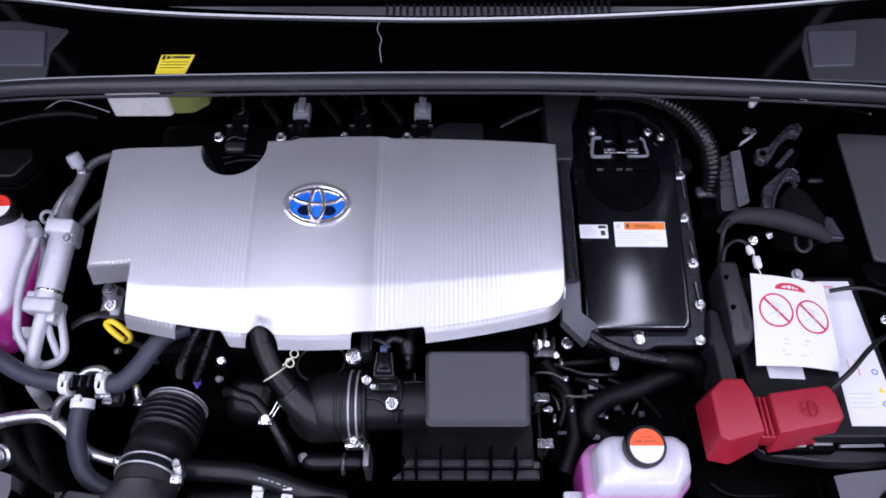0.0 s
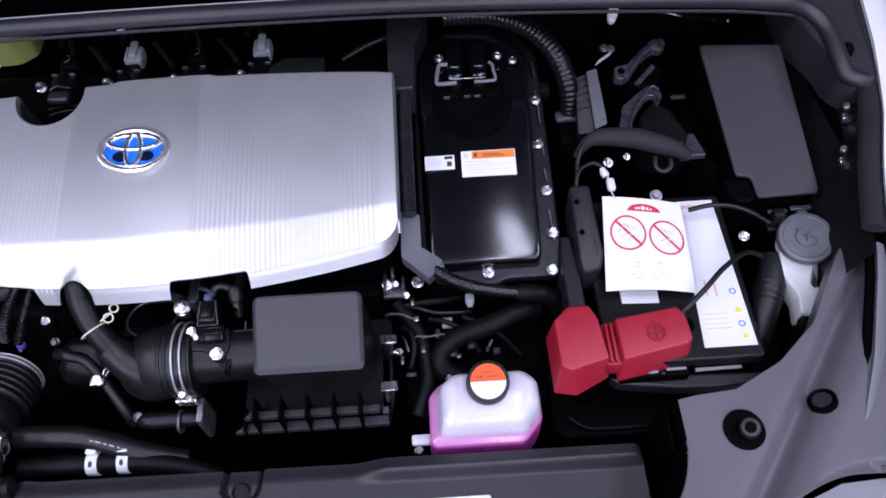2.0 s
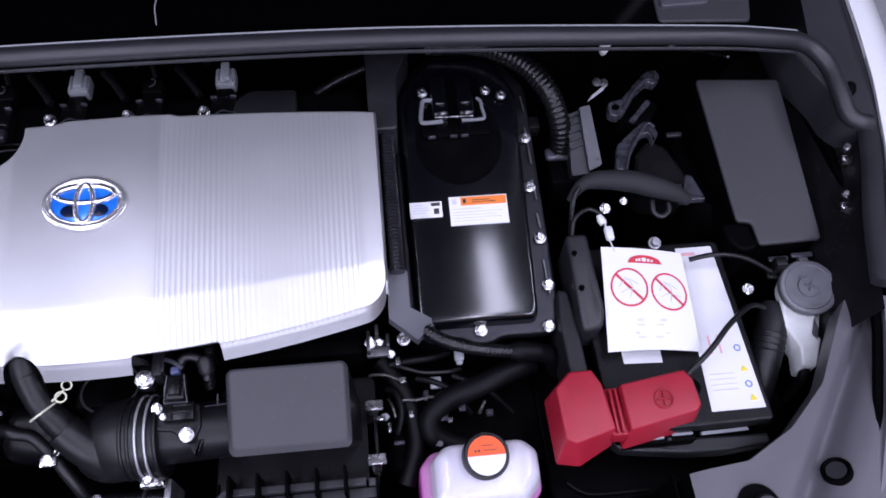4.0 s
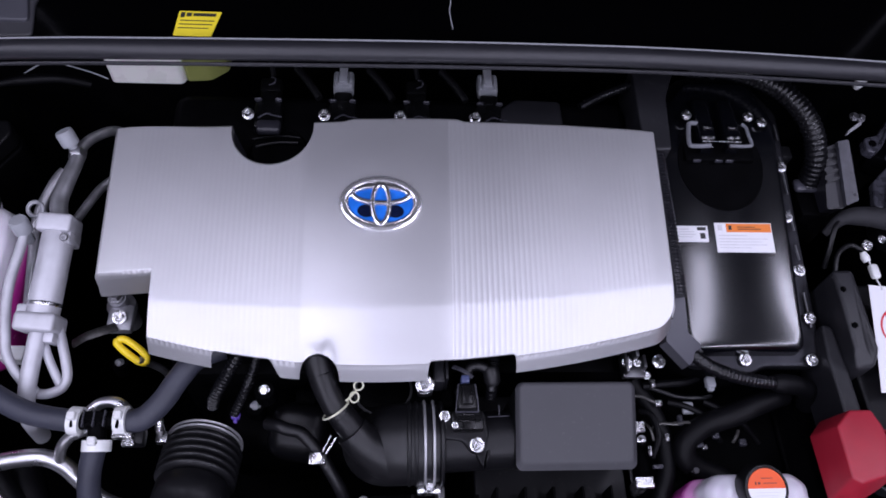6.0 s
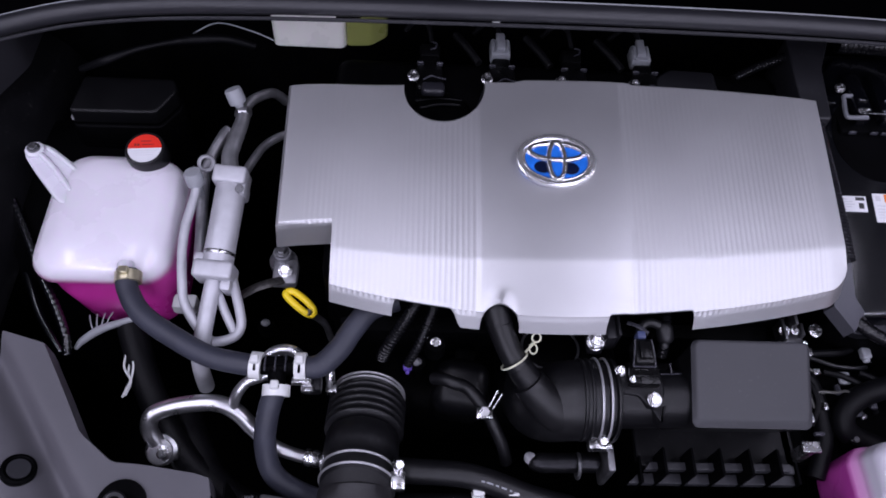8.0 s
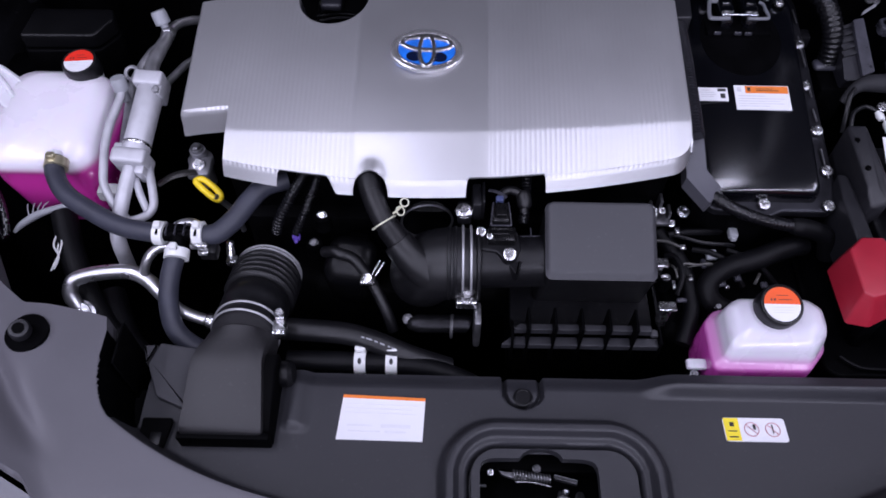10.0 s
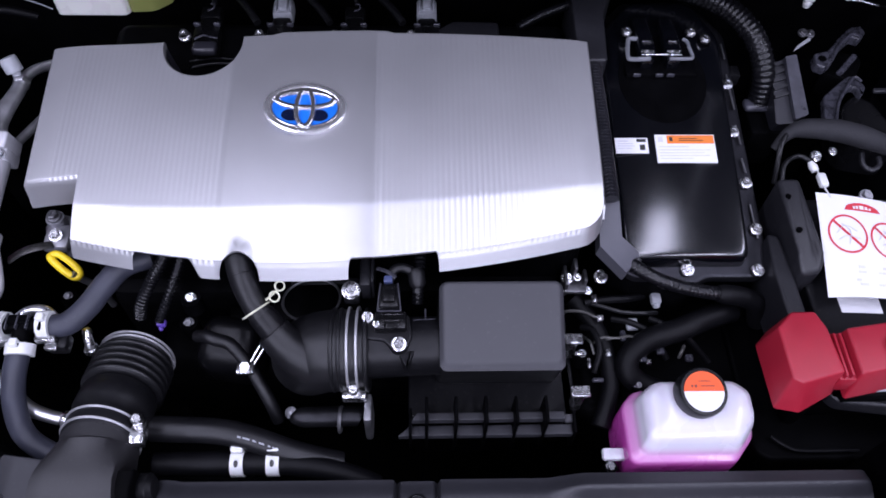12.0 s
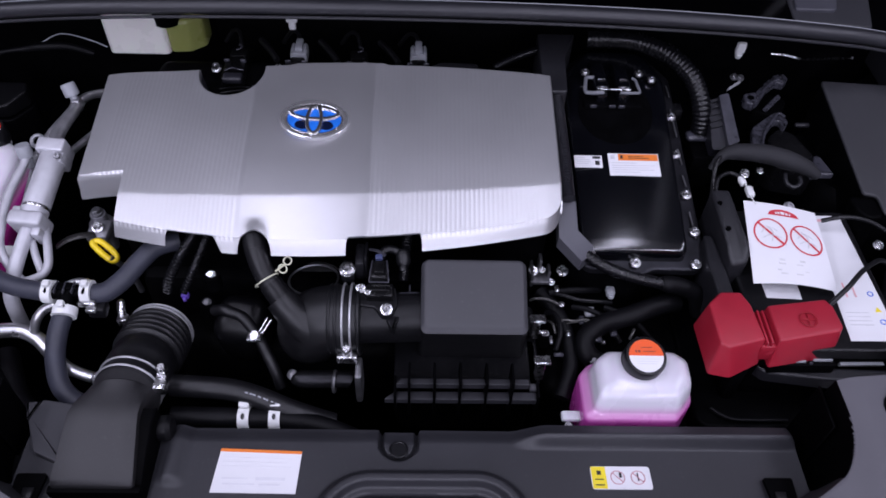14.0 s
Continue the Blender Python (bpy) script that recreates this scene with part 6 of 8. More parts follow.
# ==== hoses and pipes on the tank side ====
hs = thing("coolant_hose", (-0.43, -0.16, 0.8), "dark rubber coolant hoses joined by a black tee with white clamps", "hose")
part("hose", tube([(-0.552, -0.088, 0.868), (-0.549, -0.108, 0.864), (-0.530, -0.135, 0.860), (-0.495, -0.158, 0.857), (-0.455, -0.178, 0.855), (-0.412, -0.186, 0.854)], 0.0112, 18, 8), HOSE_RUBBER, hs)
part("hose", tube([(-0.368, -0.186, 0.853), (-0.346, -0.184, 0.852), (-0.327, -0.167, 0.857), (-0.313, -0.146, 0.863), (-0.296, -0.126, 0.868), (-0.27, -0.115, 0.868)], 0.0118, 18, 8), HOSE_RUBBER, hs)
part("hose", tube([(-0.388, -0.205, 0.846), (-0.396, -0.230, 0.826), (-0.398, -0.254, 0.802), (-0.388, -0.276, 0.782), (-0.355, -0.292, 0.768), (-0.31, -0.30, 0.76)], 0.0112, 18, 8), HOSE_RUBBER, hs)
tee = part("tee", joined(tube([(-0.412, -0.186, 0.854), (-0.368, -0.186, 0.855)], 0.009, 14, 3), tube([(-0.388, -0.184, 0.855), (-0.387, -0.205, 0.848)], 0.009, 14, 3), rbox(-0.400, -0.378, -0.190, -0.180, 0.862, 0.866, 0.001, 1)), BLACK, hs, "black plastic tee")
for p, a in (((-0.408, -0.186, 0.854), (1, -0.1, 0)), ((-0.364, -0.186, 0.855), (1, 0, 0)), ((-0.387, -0.209, 0.846), (0, -1, -0.3))):
    z = Vector(a).normalized()
    part("clamp", joined(lathe([(0.0126, -0.0055), (0.0139, -0.0055), (0.0139, 0.0055), (0.0126, 0.0055)], 20, axis_pose(p, a)), rbox(p[0] - 0.004, p[0] + 0.004, p[1] - 0.004, p[1] + 0.004, p[2] + 0.012, p[2] + 0.019, 0.001, 1)), WHITE_CLIP, hs, "white spring clamp")
part("clamp", joined(lathe([(0.0126, -0.0055), (0.0139, -0.0055), (0.0139, 0.0055), (0.0126, 0.0055)], 20, axis_pose((-0.550, -0.096, 0.866), (0.1, -1, -0.2))), rbox(-0.556, -0.546, -0.1, -0.092, 0.878, 0.885, 0.001, 1)), material("yellow_zinc_clamp", (0.6, 0.55, 0.38), 0.3, 0.8, 0.15, 90, 0.1), hs, "yellow-zinc spring clamp")
for tx in (-0.398, -0.388, -0.378):
    part("tee_rib", rbox(tx - 0.0008, tx + 0.0008, -0.1955, -0.1790, 0.8625, 0.8668, 0.0004, 1), SMOKY, tee)
for sx, sy, sz, w, d in ((-0.408, -0.1925, 0.8665, 0.0012, 0.0035), (-0.364, -0.1925, 0.8675, 0.0012, 0.0055), (-0.3870, -0.2100, 0.8603, 0.0045, 0.0012)):
    part("clamp_slot", rbox(sx - w, sx + w, sy - d, sy + d, sz - 0.002, sz + 0.0009, 0.0004, 1), BLACK, hs, "dark clamp slot")
part("clamp_ear", joined(rbox(-0.372, -0.352, -0.2040, -0.1980, 0.848, 0.856, 0.001, 1), rbox(-0.362, -0.350, -0.2110, -0.2040, 0.846, 0.852, 0.001, 1)), STEEL, hs, "bright clamp ears")
part("clamp_block", rbox(-0.363, -0.343, -0.208, -0.190, 0.832, 0.848, 0.003), DARK_PLASTIC, hs)

ac = thing("refrigerant_pipe", (-0.455, 0.0, 0.78), "bare aluminium refrigerant pipes with a thick silencer and service cap", "pipe")
SA, SB = Vector((-0.4545, 0.020, 0.890)), Vector((-0.4625, -0.080, 0.862))
SD = (SB - SA).normalized()
side = (Vector((1, 0, 0)) - SD * SD.x).normalized()
SM = Matrix((side, SD.cross(side).normalized(), SD)).transposed().to_4x4()
part("silencer", lathe([(0.011, -0.004), (0.0150, 0.0), (0.0165, 0.004), (0.0165, 0.098), (0.0150, 0.102), (0.011, 0.106)], 32, axis_pose(SA, SD)), ALUMINIUM, ac, "thick aluminium silencer")
top = part("clamp_block", rbox(-0.0190, 0.0170, -0.018, 0.018, -0.011, 0.009, 0.0035, 3, Matrix.Translation(SA + SD * 0.002) @ SM), ALUMINIUM, ac, "squarish aluminium clamp block")
part("block_ear", rbox(0.004, 0.0175, -0.0185, 0.012, 0.007, 0.022, 0.003, 2, Matrix.Translation(SA) @ SM), ALUMINIUM, top)
bolt(top, (-0.4445, 0.000, 0.897), 0.0055, (0.2, -0.5, 1), DULL_STEEL)
low_block = part("clamp_block", rbox(-0.0215, 0.0205, -0.019, 0.019, -0.010, 0.010, 0.0045, 3, Matrix.Translation(SB + SD * 0.004) @ SM), ALUMINIUM, ac, "squarish aluminium clamp block")
part("block_ear", rbox(-0.0240, -0.012, -0.020, 0.010, -0.019, -0.008, 0.003, 2, Matrix.Translation(SB + SD * 0.004) @ SM), ALUMINIUM, low_block)
part("block_ear", rbox(0.008, 0.0195, -0.020, 0.010, 0.008, 0.020, 0.003, 2, Matrix.Translation(SB + SD * 0.004) @ SM), ALUMINIUM, low_block)
part("retaining_ring", lathe([(0.0168, -0.002), (0.0174, -0.001), (0.0174, 0.001), (0.0168, 0.002)], 28, axis_pose(SA + SD * 0.088, SD)), STEEL, ac, "bright retaining ring")
part("pipe_lower", tube([SB + SD * 0.002, (-0.4652, -0.1025, 0.856), (-0.4685, -0.1295, 0.846), (-0.4722, -0.1522, 0.832), (-0.4761, -0.1662, 0.81), (-0.478, -0.172, 0.76)], 0.0088, 18, 6), ALUMINIUM, ac)
part("pipe_upper", tube([SA, (-0.4625, 0.0484, 0.890), (-0.4590, 0.0767, 0.892), (-0.4560, 0.098, 0.891), (-0.4560, 0.116, 0.888)], [0.0092, 0.0092, 0.0088, 0.0082, 0.0078], 18, 6), PIPE_GREY, ac)
part("pipe_elbow", tube([(-0.4570, 0.113, 0.889), (-0.4530, 0.132, 0.887), (-0.4447, 0.1495, 0.881), (-0.4299, 0.1690, 0.868), (-0.418, 0.178, 0.845)], [0.0080, 0.0062, 0.0060, 0.0060, 0.0060], 14, 6), PIPE_GREY, ac)
part("elbow_nut", lathe([(0.0085, -0.006), (0.0102, -0.004), (0.0102, 0.004), (0.0085, 0.006)], 6, axis_pose((-0.4565, 0.116, 0.889), (-0.1, 0.9, -0.1))), BRIGHT_PIPE, ac, "bright union nut")
part("service_cap", joined(lathe([(0.0052, -0.010), (0.0052, 0.006), (0.0096, 0.007), (0.0100, 0.009), (0.0100, 0.021), (0.0090, 0.0245), (0.0, 0.025)], 20, axis_pose((-0.4595, 0.1200, 0.893), (-0.32, 0.42, 0.85)))), GREY_CONNECTOR, ac, "pale grey service cap")
part("branch_pipe", tube([(-0.400, 0.116, 0.858), (-0.418, 0.106, 0.860), (-0.434, 0.090, 0.860), (-0.444, 0.0636, 0.863), (-0.450, 0.040, 0.868)], 0.0052, 12, 6), PIPE_GREY, ac)
part("branch_pipe", tube([(-0.474, 0.104, 0.872), (-0.480, 0.0938, 0.871), (-0.490, 0.0655, 0.866), (-0.4945, 0.0413, 0.860), (-0.4935, 0.0091, 0.852), (-0.490, -0.03, 0.846), (-0.488, -0.07, 0.838)], 0.0068, 12, 6), PIPE_GREY, ac)
part("branch_pipe", tube([(-0.4955, 0.016, 0.880), (-0.4962, 0.0050, 0.877), (-0.4985, -0.012, 0.874), (-0.5015, -0.0332, 0.870), (-0.5014, -0.0600, 0.865), (-0.4976, -0.0902, 0.859), (-0.4941, -0.1112, 0.853), (-0.4871, -0.1252, 0.847), (-0.4781, -0.1370, 0.838), (-0.466, -0.146, 0.826)], 0.0052, 12, 6), ALUMINIUM, ac)
part("branch_pipe", tube([(-0.4490, -0.078, 0.854), (-0.4444, -0.0928, 0.850), (-0.4360, -0.1178, 0.845), (-0.4326, -0.1344, 0.840), (-0.4376, -0.1446, 0.835), (-0.4510, -0.1487, 0.830), (-0.4646, -0.1465, 0.823)], 0.0052, 12, 6), ALUMINIUM, ac)
part("branch_pipe", tube([(-0.4640, -0.088, 0.850), (-0.4606, -0.1002, 0.848), (-0.4509, -0.1210, 0.843), (-0.4395, -0.1412, 0.836)], 0.0046, 12, 6), ALUMINIUM, ac)
part("service_cap", joined(lathe([(0.0060, -0.014), (0.0060, 0.0), (0.0096, 0.001), (0.0100, 0.003), (0.0100, 0.015), (0.0088, 0.018), (0.0, 0.0185)], 20, axis_pose((-0.4965, 0.0185, 0.878), (-0.12, 0.25, 1)))), GREY_CONNECTOR, ac, "grey service cap")
part("eye_bracket", ring((-0.4885, 0.044, 0.884), (0, -0.6, 1), 0.0080, 0.0026, 20, 8), CAST, ac)
big = thing("suction_pipe", (-0.43, -0.23, 0.74), "thick aluminium suction pipe with a flange at its end", "pipe")
part("pipe", tube([(-0.512, -0.2451, 0.785), (-0.519, -0.2346, 0.797), (-0.5163, -0.2236, 0.806), (-0.5036, -0.2163, 0.808), (-0.4776, -0.2102, 0.808), (-0.451, -0.2088, 0.806), (-0.4318, -0.2158, 0.800), (-0.4155, -0.229, 0.793), (-0.3949, -0.2449, 0.786), (-0.372, -0.2525, 0.780), (-0.3488, -0.2560, 0.775), (-0.325, -0.262, 0.772)], [0.0088, 0.0088, 0.0088, 0.0088, 0.0088, 0.0088, 0.0088, 0.0085, 0.0075, 0.0066, 0.0066, 0.0066], 18, 6), BRIGHT_PIPE, big)
part("flange", joined(lathe([(0.013, -0.010), (0.016, -0.008), (0.016, 0.002), (0.0125, 0.004), (0.0125, 0.010)], 20, axis_pose((-0.508, -0.250, 0.778), (0.1, -0.5, 1))), rbox(-0.524, -0.492, -0.258, -0.244, 0.764, 0.776, 0.004)), BRIGHT_PIPE, big)
bolt(big, (-0.503, -0.256, 0.788), 0.0065, (0.1, -0.5, 1))
part("pipe_branch", tube([(-0.392, -0.188, 0.842), (-0.4035, -0.1905, 0.838), (-0.4192, -0.1947, 0.832), (-0.4286, -0.2019, 0.824), (-0.434, -0.2089, 0.812), (-0.434, -0.214, 0.802)], 0.0056, 14, 6), BRIGHT_PIPE, big)
part("pipe_arc", tube([(-0.404, -0.172, 0.838), (-0.392, -0.164, 0.842), (-0.376, -0.164, 0.843), (-0.362, -0.176, 0.840), (-0.356, -0.192, 0.832)], 0.006, 12, 6), BRIGHT_PIPE, big)
part("coupling", lathe([(0.008, -0.010), (0.0092, -0.008), (0.0092, 0.004), (0.0075, 0.008)], 16, axis_pose((-0.352, -0.2555, 0.7755), (1, -0.12, 0))), STEEL, big)

for k, pts in enumerate((
        [(-0.56, -0.12, 0.80), (-0.53, -0.19, 0.78), (-0.49, -0.25, 0.75), (-0.43, -0.29, 0.72)],
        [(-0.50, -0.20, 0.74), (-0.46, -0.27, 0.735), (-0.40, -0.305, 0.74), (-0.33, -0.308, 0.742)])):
    single("coolant_hose", tube(pts, 0.0155 if k == 0 else 0.0175, 16, 8), SHADE_RUBBER, "thick black coolant hose running low in the bay", "hose")

low = thing("cooler_hose", (-0.16, -0.28, 0.72), "black hose pair with white clamps along the radiator cover", "hose")
part("hose", tube([(-0.2650, -0.2690, 0.786), (-0.2452, -0.2700, 0.786), (-0.2005, -0.2715, 0.783), (-0.1679, -0.2770, 0.777), (-0.1224, -0.2890, 0.763), (-0.077, -0.2950, 0.745)], 0.0130, 20, 8), RUBBER, low)
part("hose", tube([(-0.262, -0.300, 0.768), (-0.22, -0.299, 0.766), (-0.178, -0.298, 0.762), (-0.140, -0.299, 0.762), (-0.10, -0.302, 0.758), (-0.062, -0.309, 0.745), (-0.04, -0.314, 0.73)], 0.012, 18, 8), SHADE_RUBBER, low)
for x in (-0.179, -0.143):
    part("clamp", joined(lathe([(0.0125, -0.0065), (0.0138, -0.0065), (0.0138, 0.0065), (0.0125, 0.0065)], 20, axis_pose((x, -0.298, 0.762), (1, 0, 0))), rbox(x - 0.006, x + 0.006, -0.292, -0.282, 0.775, 0.781, 0.001, 1)), WHITE_CLIP, low, "white spring clamp")
    part("clamp_mark", lathe([(0.0021, 0.0), (0.0021, 0.0022), (0.0, 0.0023)], 12, axis_pose((x, -0.3025, 0.7742), (0, -0.35, 1)), 1.0, 1.7), BLACK_INK, low)
def print_line(u, v):
    x = -0.178 + 0.044 * u
    y = float(np.interp(x, [-0.2005, -0.1679, -0.1224], [-0.2715, -0.2770, -0.2890]))
    z = float(np.interp(x, [-0.2005, -0.1679, -0.1224], [0.783, 0.777, 0.763]))
    a = 0.45 - 0.13 * v
    return Vector((x, y - 0.0137 * math.sin(a), z + 0.0137 * math.cos(a)))
part("hose_print", bars(print_line, [(0.02, 0.1, 0, 1), (0.14, 0.3, 0, 1), (0.36, 0.44, 0, 1), (0.5, 0.62, 0, 1), (0.7, 0.76, 0, 1), (0.8, 0.95, 0, 1)]), GREY_CONNECTOR, low, "pale printed marks")

# ==== front of the engine ====
RESM = Matrix.Translation((-0.196, -0.174, 0.784)) @ Matrix.Rotation(radians(12), 4, "X") @ Matrix.Rotation(radians(-8), 4, "Z")
RES_PLASTIC = material("resonator_plastic", (0.0022, 0.0022, 0.0027), 0.34, 0, 0.15, 25, 0.2, 1000, spec=0.2)
mount = thing("resonator", (-0.191, -0.203, 0.76), "rounded black plastic resonator before the engine", "resonator")
res = rbox(-0.031, 0.031, -0.034, 0.026, -0.05, 0.032, 0.018, 6)
for v in res.verts:
    v.co.x *= 1.0 - 2.4 * (v.co.y + 0.01)
    v.co.z -= 0.010 * smooth(0.0, -0.04, v.co.y)
res.transform(RESM)
part("shell", res, RES_PLASTIC, mount)
part("mount_ear", rbox(-0.012, 0.012, 0.024, 0.042, -0.01, -0.002, 0.003, 2, RESM), BLACK, mount)
dip = thing("dipstick", (-0.37, -0.105, 0.80), "yellow looped dipstick handle beside the engine", "dipstick")
part("handle", tube([(-0.390, -0.092, 0.837), (-0.383, -0.091, 0.837), (-0.370, -0.098, 0.832), (-0.361, -0.106, 0.827), (-0.361, -0.112, 0.825), (-0.368, -0.112, 0.827), (-0.381, -0.104, 0.833), (-0.390, -0.096, 0.837), (-0.390, -0.092, 0.837)], 0.0040, 10, 6), YELLOW_PLASTIC, dip)
part("stem", tube([(-0.366, -0.112, 0.830), (-0.35, -0.11, 0.80), (-0.345, -0.11, 0.76)], 0.004, 8, 4), DULL_STEEL, dip)
bolt1 = thing("earth_terminal", (-0.40, -0.05, 0.77), "cast bracket with a bolt and a braided earth strap", "bracket")
part("bracket", joined(lathe([(0.011, 0.77), (0.012, 0.805), (0.016, 0.808), (0.016, 0.817), (0.010, 0.821), (0.010, 0.834)], 16, pose(-0.401, -0.040, 0)), rbox(-0.410, -0.382, -0.076, -0.044, 0.815, 0.828, 0.004), rbox(-0.409, -0.393, -0.052, -0.032, 0.816, 0.826, 0.003)), CAST, bolt1)
bolt(bolt1, (-0.395, -0.062, 0.832), 0.0072, (0, -0.3, 1))
bolt(bolt1, (-0.401, -0.040, 0.837), 0.0075, (0, 0, 1), DULL_STEEL)
part("strap", tube([(-0.398, -0.072, 0.828), (-0.410, -0.081, 0.836), (-0.425, -0.086, 0.834), (-0.440, -0.091, 0.826)], 0.0058, 10, 5, squash=0.4), COPPER_TAPE, bolt1, "braided earth strap")
for p in ((-0.2282, -0.1547, 0.851), (-0.2461, -0.150, 0.789), (-0.436, -0.058, 0.69)):
    b = thing("engine_bolt", (p[0], p[1], p[2] - 0.02), "zinc hexagon bolt on the engine's front", "bolt", "engine bolts")
    part("boss", lathe([(0.011, p[2] - 0.02), (0.010, p[2])], 14, pose(p[0], p[1], 0)), BLACK, b)
    bolt(b, p, 0.0054, (0, -0.45, 1), STEEL if p[2] > 0.8 else DULL_STEEL)

for pts, r, lb in (
        ([(-0.240, -0.112, 0.900), (-0.250, -0.129, 0.888), (-0.262, -0.144, 0.874), (-0.277, -0.158, 0.850), (-0.283, -0.163, 0.83)], 0.0066, "black corrugated conduit under the engine cover"),
        ([(-0.226, -0.116, 0.900), (-0.233, -0.136, 0.888), (-0.244, -0.161, 0.870), (-0.257, -0.178, 0.846)], 0.0050, "black corrugated conduit under the engine cover"),
        ([(0.008, -0.12, 0.89), (0.006, -0.15, 0.885), (0.004, -0.17, 0.865)], 0.0062, "black corrugated conduit under the engine cover"),
        ([(0.187, 0.190, 0.945), (0.155, 0.180, 0.938), (0.125, 0.166, 0.93)], 0.0058, "black corrugated conduit behind the engine cover")):
    single("conduit", tube(pts, r, 12, 6, 0.0042, 0.0014), CORRUGATED, lb, "conduit", "thin conduits")
plug = thing("violet_plug", (-0.248, -0.178, 0.83), "small violet-blue connector below the conduits", "connector")
part("plug", joined(rbox(-0.2610, -0.2520, -0.1815, -0.1740, 0.836, 0.844, 0.002), rbox(-0.2585, -0.2545, -0.1850, -0.1810, 0.836, 0.841, 0.001, 1)), material("violet_plastic", (0.09, 0.05, 0.30), 0.4, 0, 0.1, 60, 0.0), plug)

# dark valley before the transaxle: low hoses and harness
single("radiator_hose", tube([(0.355, -0.144, 0.795), (0.3318, -0.1522, 0.800), (0.2899, -0.1682, 0.797), (0.2565, -0.1786, 0.794), (0.2341, -0.1937, 0.788), (0.2316, -0.2087, 0.780), (0.2463, -0.2198, 0.770), (0.2815, -0.2294, 0.760)], 0.0128, 18, 8), SHADE_RUBBER, "thick black hose behind the coolant tank", "hose")

fr = thing("fluid_reservoir", (-0.37, 0.22, 0.88), "yellowed white brake fluid reservoir under the hood seal", "fluid reservoir")
part("reservoir_body", slab(rounded_poly([(-0.428, 0.205), (-0.345, 0.205), (-0.340, 0.214), (-0.340, 0.262), (-0.428, 0.262)], 0.007), 0.974, 0.913, 0.007), MILKY_CREAM, fr, "white plastic body")
part("reservoir_neck", slab(rounded_poly([(-0.341, 0.207), (-0.312, 0.209), (-0.292, 0.226), (-0.292, 0.262), (-0.341, 0.262)], 0.006), 0.966, 0.916, 0.007), MILKY_YELLOW, fr, "yellowed part full of fluid")
part("reservoir_cap", lathe([(0.019, 0.960), (0.019, 0.983), (0.016, 0.986), (0.0, 0.986)], 20, pose(-0.338, 0.218, 0)), BLACK, fr)

bb = thing("relay_box", (-0.60, 0.13, 0.76), "black relay box behind the coolant tank", "relay box")
RELAY_LID = material("satin_black_lid", (0.003, 0.003, 0.0035), 0.35, 0, 0.1, 30, 0.2, 900, spec=0.2)
o = rounded_poly([(-0.660, 0.116), (-0.652, 0.168), (-0.545, 0.168), (-0.540, 0.15), (-0.560, 0.118)], 0.006)
part("lid", slab(o, lambda x, y: 0.882 + 0.1 * (y - 0.12), 0.862, 0.003), RELAY_LID, bb)
part("case", slab(shrink(o, -0.003), 0.858, 0.74, 0.003), BLACK, bb)

# relay block, brackets and taped cable between inverter and fuse box
rel = thing("relay_block", (0.44, 0.08, 0.8), "black finned relay block with a grey plate", "relay block")
RP = [Vector(p) for p in ((0.4272, 0.0589, 0.878), (0.4500, 0.0600, 0.880), (0.4510, 0.1354, 0.905), (0.4300, 0.1308, 0.905))]
part("block", plate(RP[0], RP[1], RP[2], RP[3], 0.045, 0.004), RECESS, rel, "blue-black ribbed block")
part("side_plate", plate((0.4477, 0.0596, 0.886), (0.4641, 0.0661, 0.888), (0.4570, 0.1360, 0.917), (0.4439, 0.1341, 0.915), 0.006, 0.002), SMOKY, rel, "grey edge plate")
for i in range(5):
    t = 0.40 + 0.13 * i
    a, b = RP[0].lerp(RP[3], t), RP[1].lerp(RP[2], t + 0.05)
    part("fin", plate(a + Vector((0, 0, 0.004)), b + Vector((0, 0, 0.004)), b + Vector((0, 0.0045, 0.0055)), a + Vector((0, 0.0045, 0.0055)), 0.005), HOLDER_GREY, rel)
part("metal_tip", plate((0.4569, 0.1432, 0.915), (0.4790, 0.1575, 0.919), (0.4818, 0.1638, 0.921), (0.4620, 0.1500, 0.918), 0.002), CAST, rel, "bright bent metal tip")
for p in ((0.4715, 0.168, 0.922), (0.4800, 0.166, 0.922)):
    bolt(rel, p, 0.0052, (0.1, -0.3, 1), DULL_STEEL)
SMOKY_CLEAR = material("smoky_translucent_bracket_plastic", (0.034, 0.034, 0.042), 0.28, 0, 0.5, 120, 0.4, 300)
bkA = thing("cable_bracket", (0.52, 0.15, 0.86), "smoky grey plastic cable bracket behind the battery", "bracket")
part("block", rbox(-0.018, 0.022, -0.030, 0.020, -0.05, -0.012, 0.006, m=Matrix.Translation((0.528, 0.150, 0.905)) @ Matrix.Rotation(radians(-30), 4, "Z")), BLACK, bkA)
part("arm", slab(rounded_poly([(0.4830, 0.1441), (0.5015, 0.1487), (0.5223, 0.1721), (0.5422, 0.1914), (0.5568, 0.1944), (0.5594, 0.1819), (0.5484, 0.1695), (0.5401, 0.1751), (0.5211, 0.1581), (0.5024, 0.1306), (0.4893, 0.1199), (0.4801, 0.126)], 0.004, 3), 0.911, 0.899, 0.002), SMOKY_CLEAR, bkA, "flat smoky arm")
part("arm_rim", tube([(0.5000, 0.1330, 0.912), (0.5200, 0.1600, 0.912), (0.5395, 0.1775, 0.912), (0.5490, 0.1720, 0.912)], 0.0016, 8, 5), SMOKY, bkA)
# eyelet's shade drawn as a black disc on the arm
part("eyelet", lathe([(0.0048, -0.002), (0.0048, 0.0016), (0.0, 0.0016)], 16, pose(0.4905, 0.1345, 0.9105)), BLACK, bkA, "black disc for the shade in the eyelet")
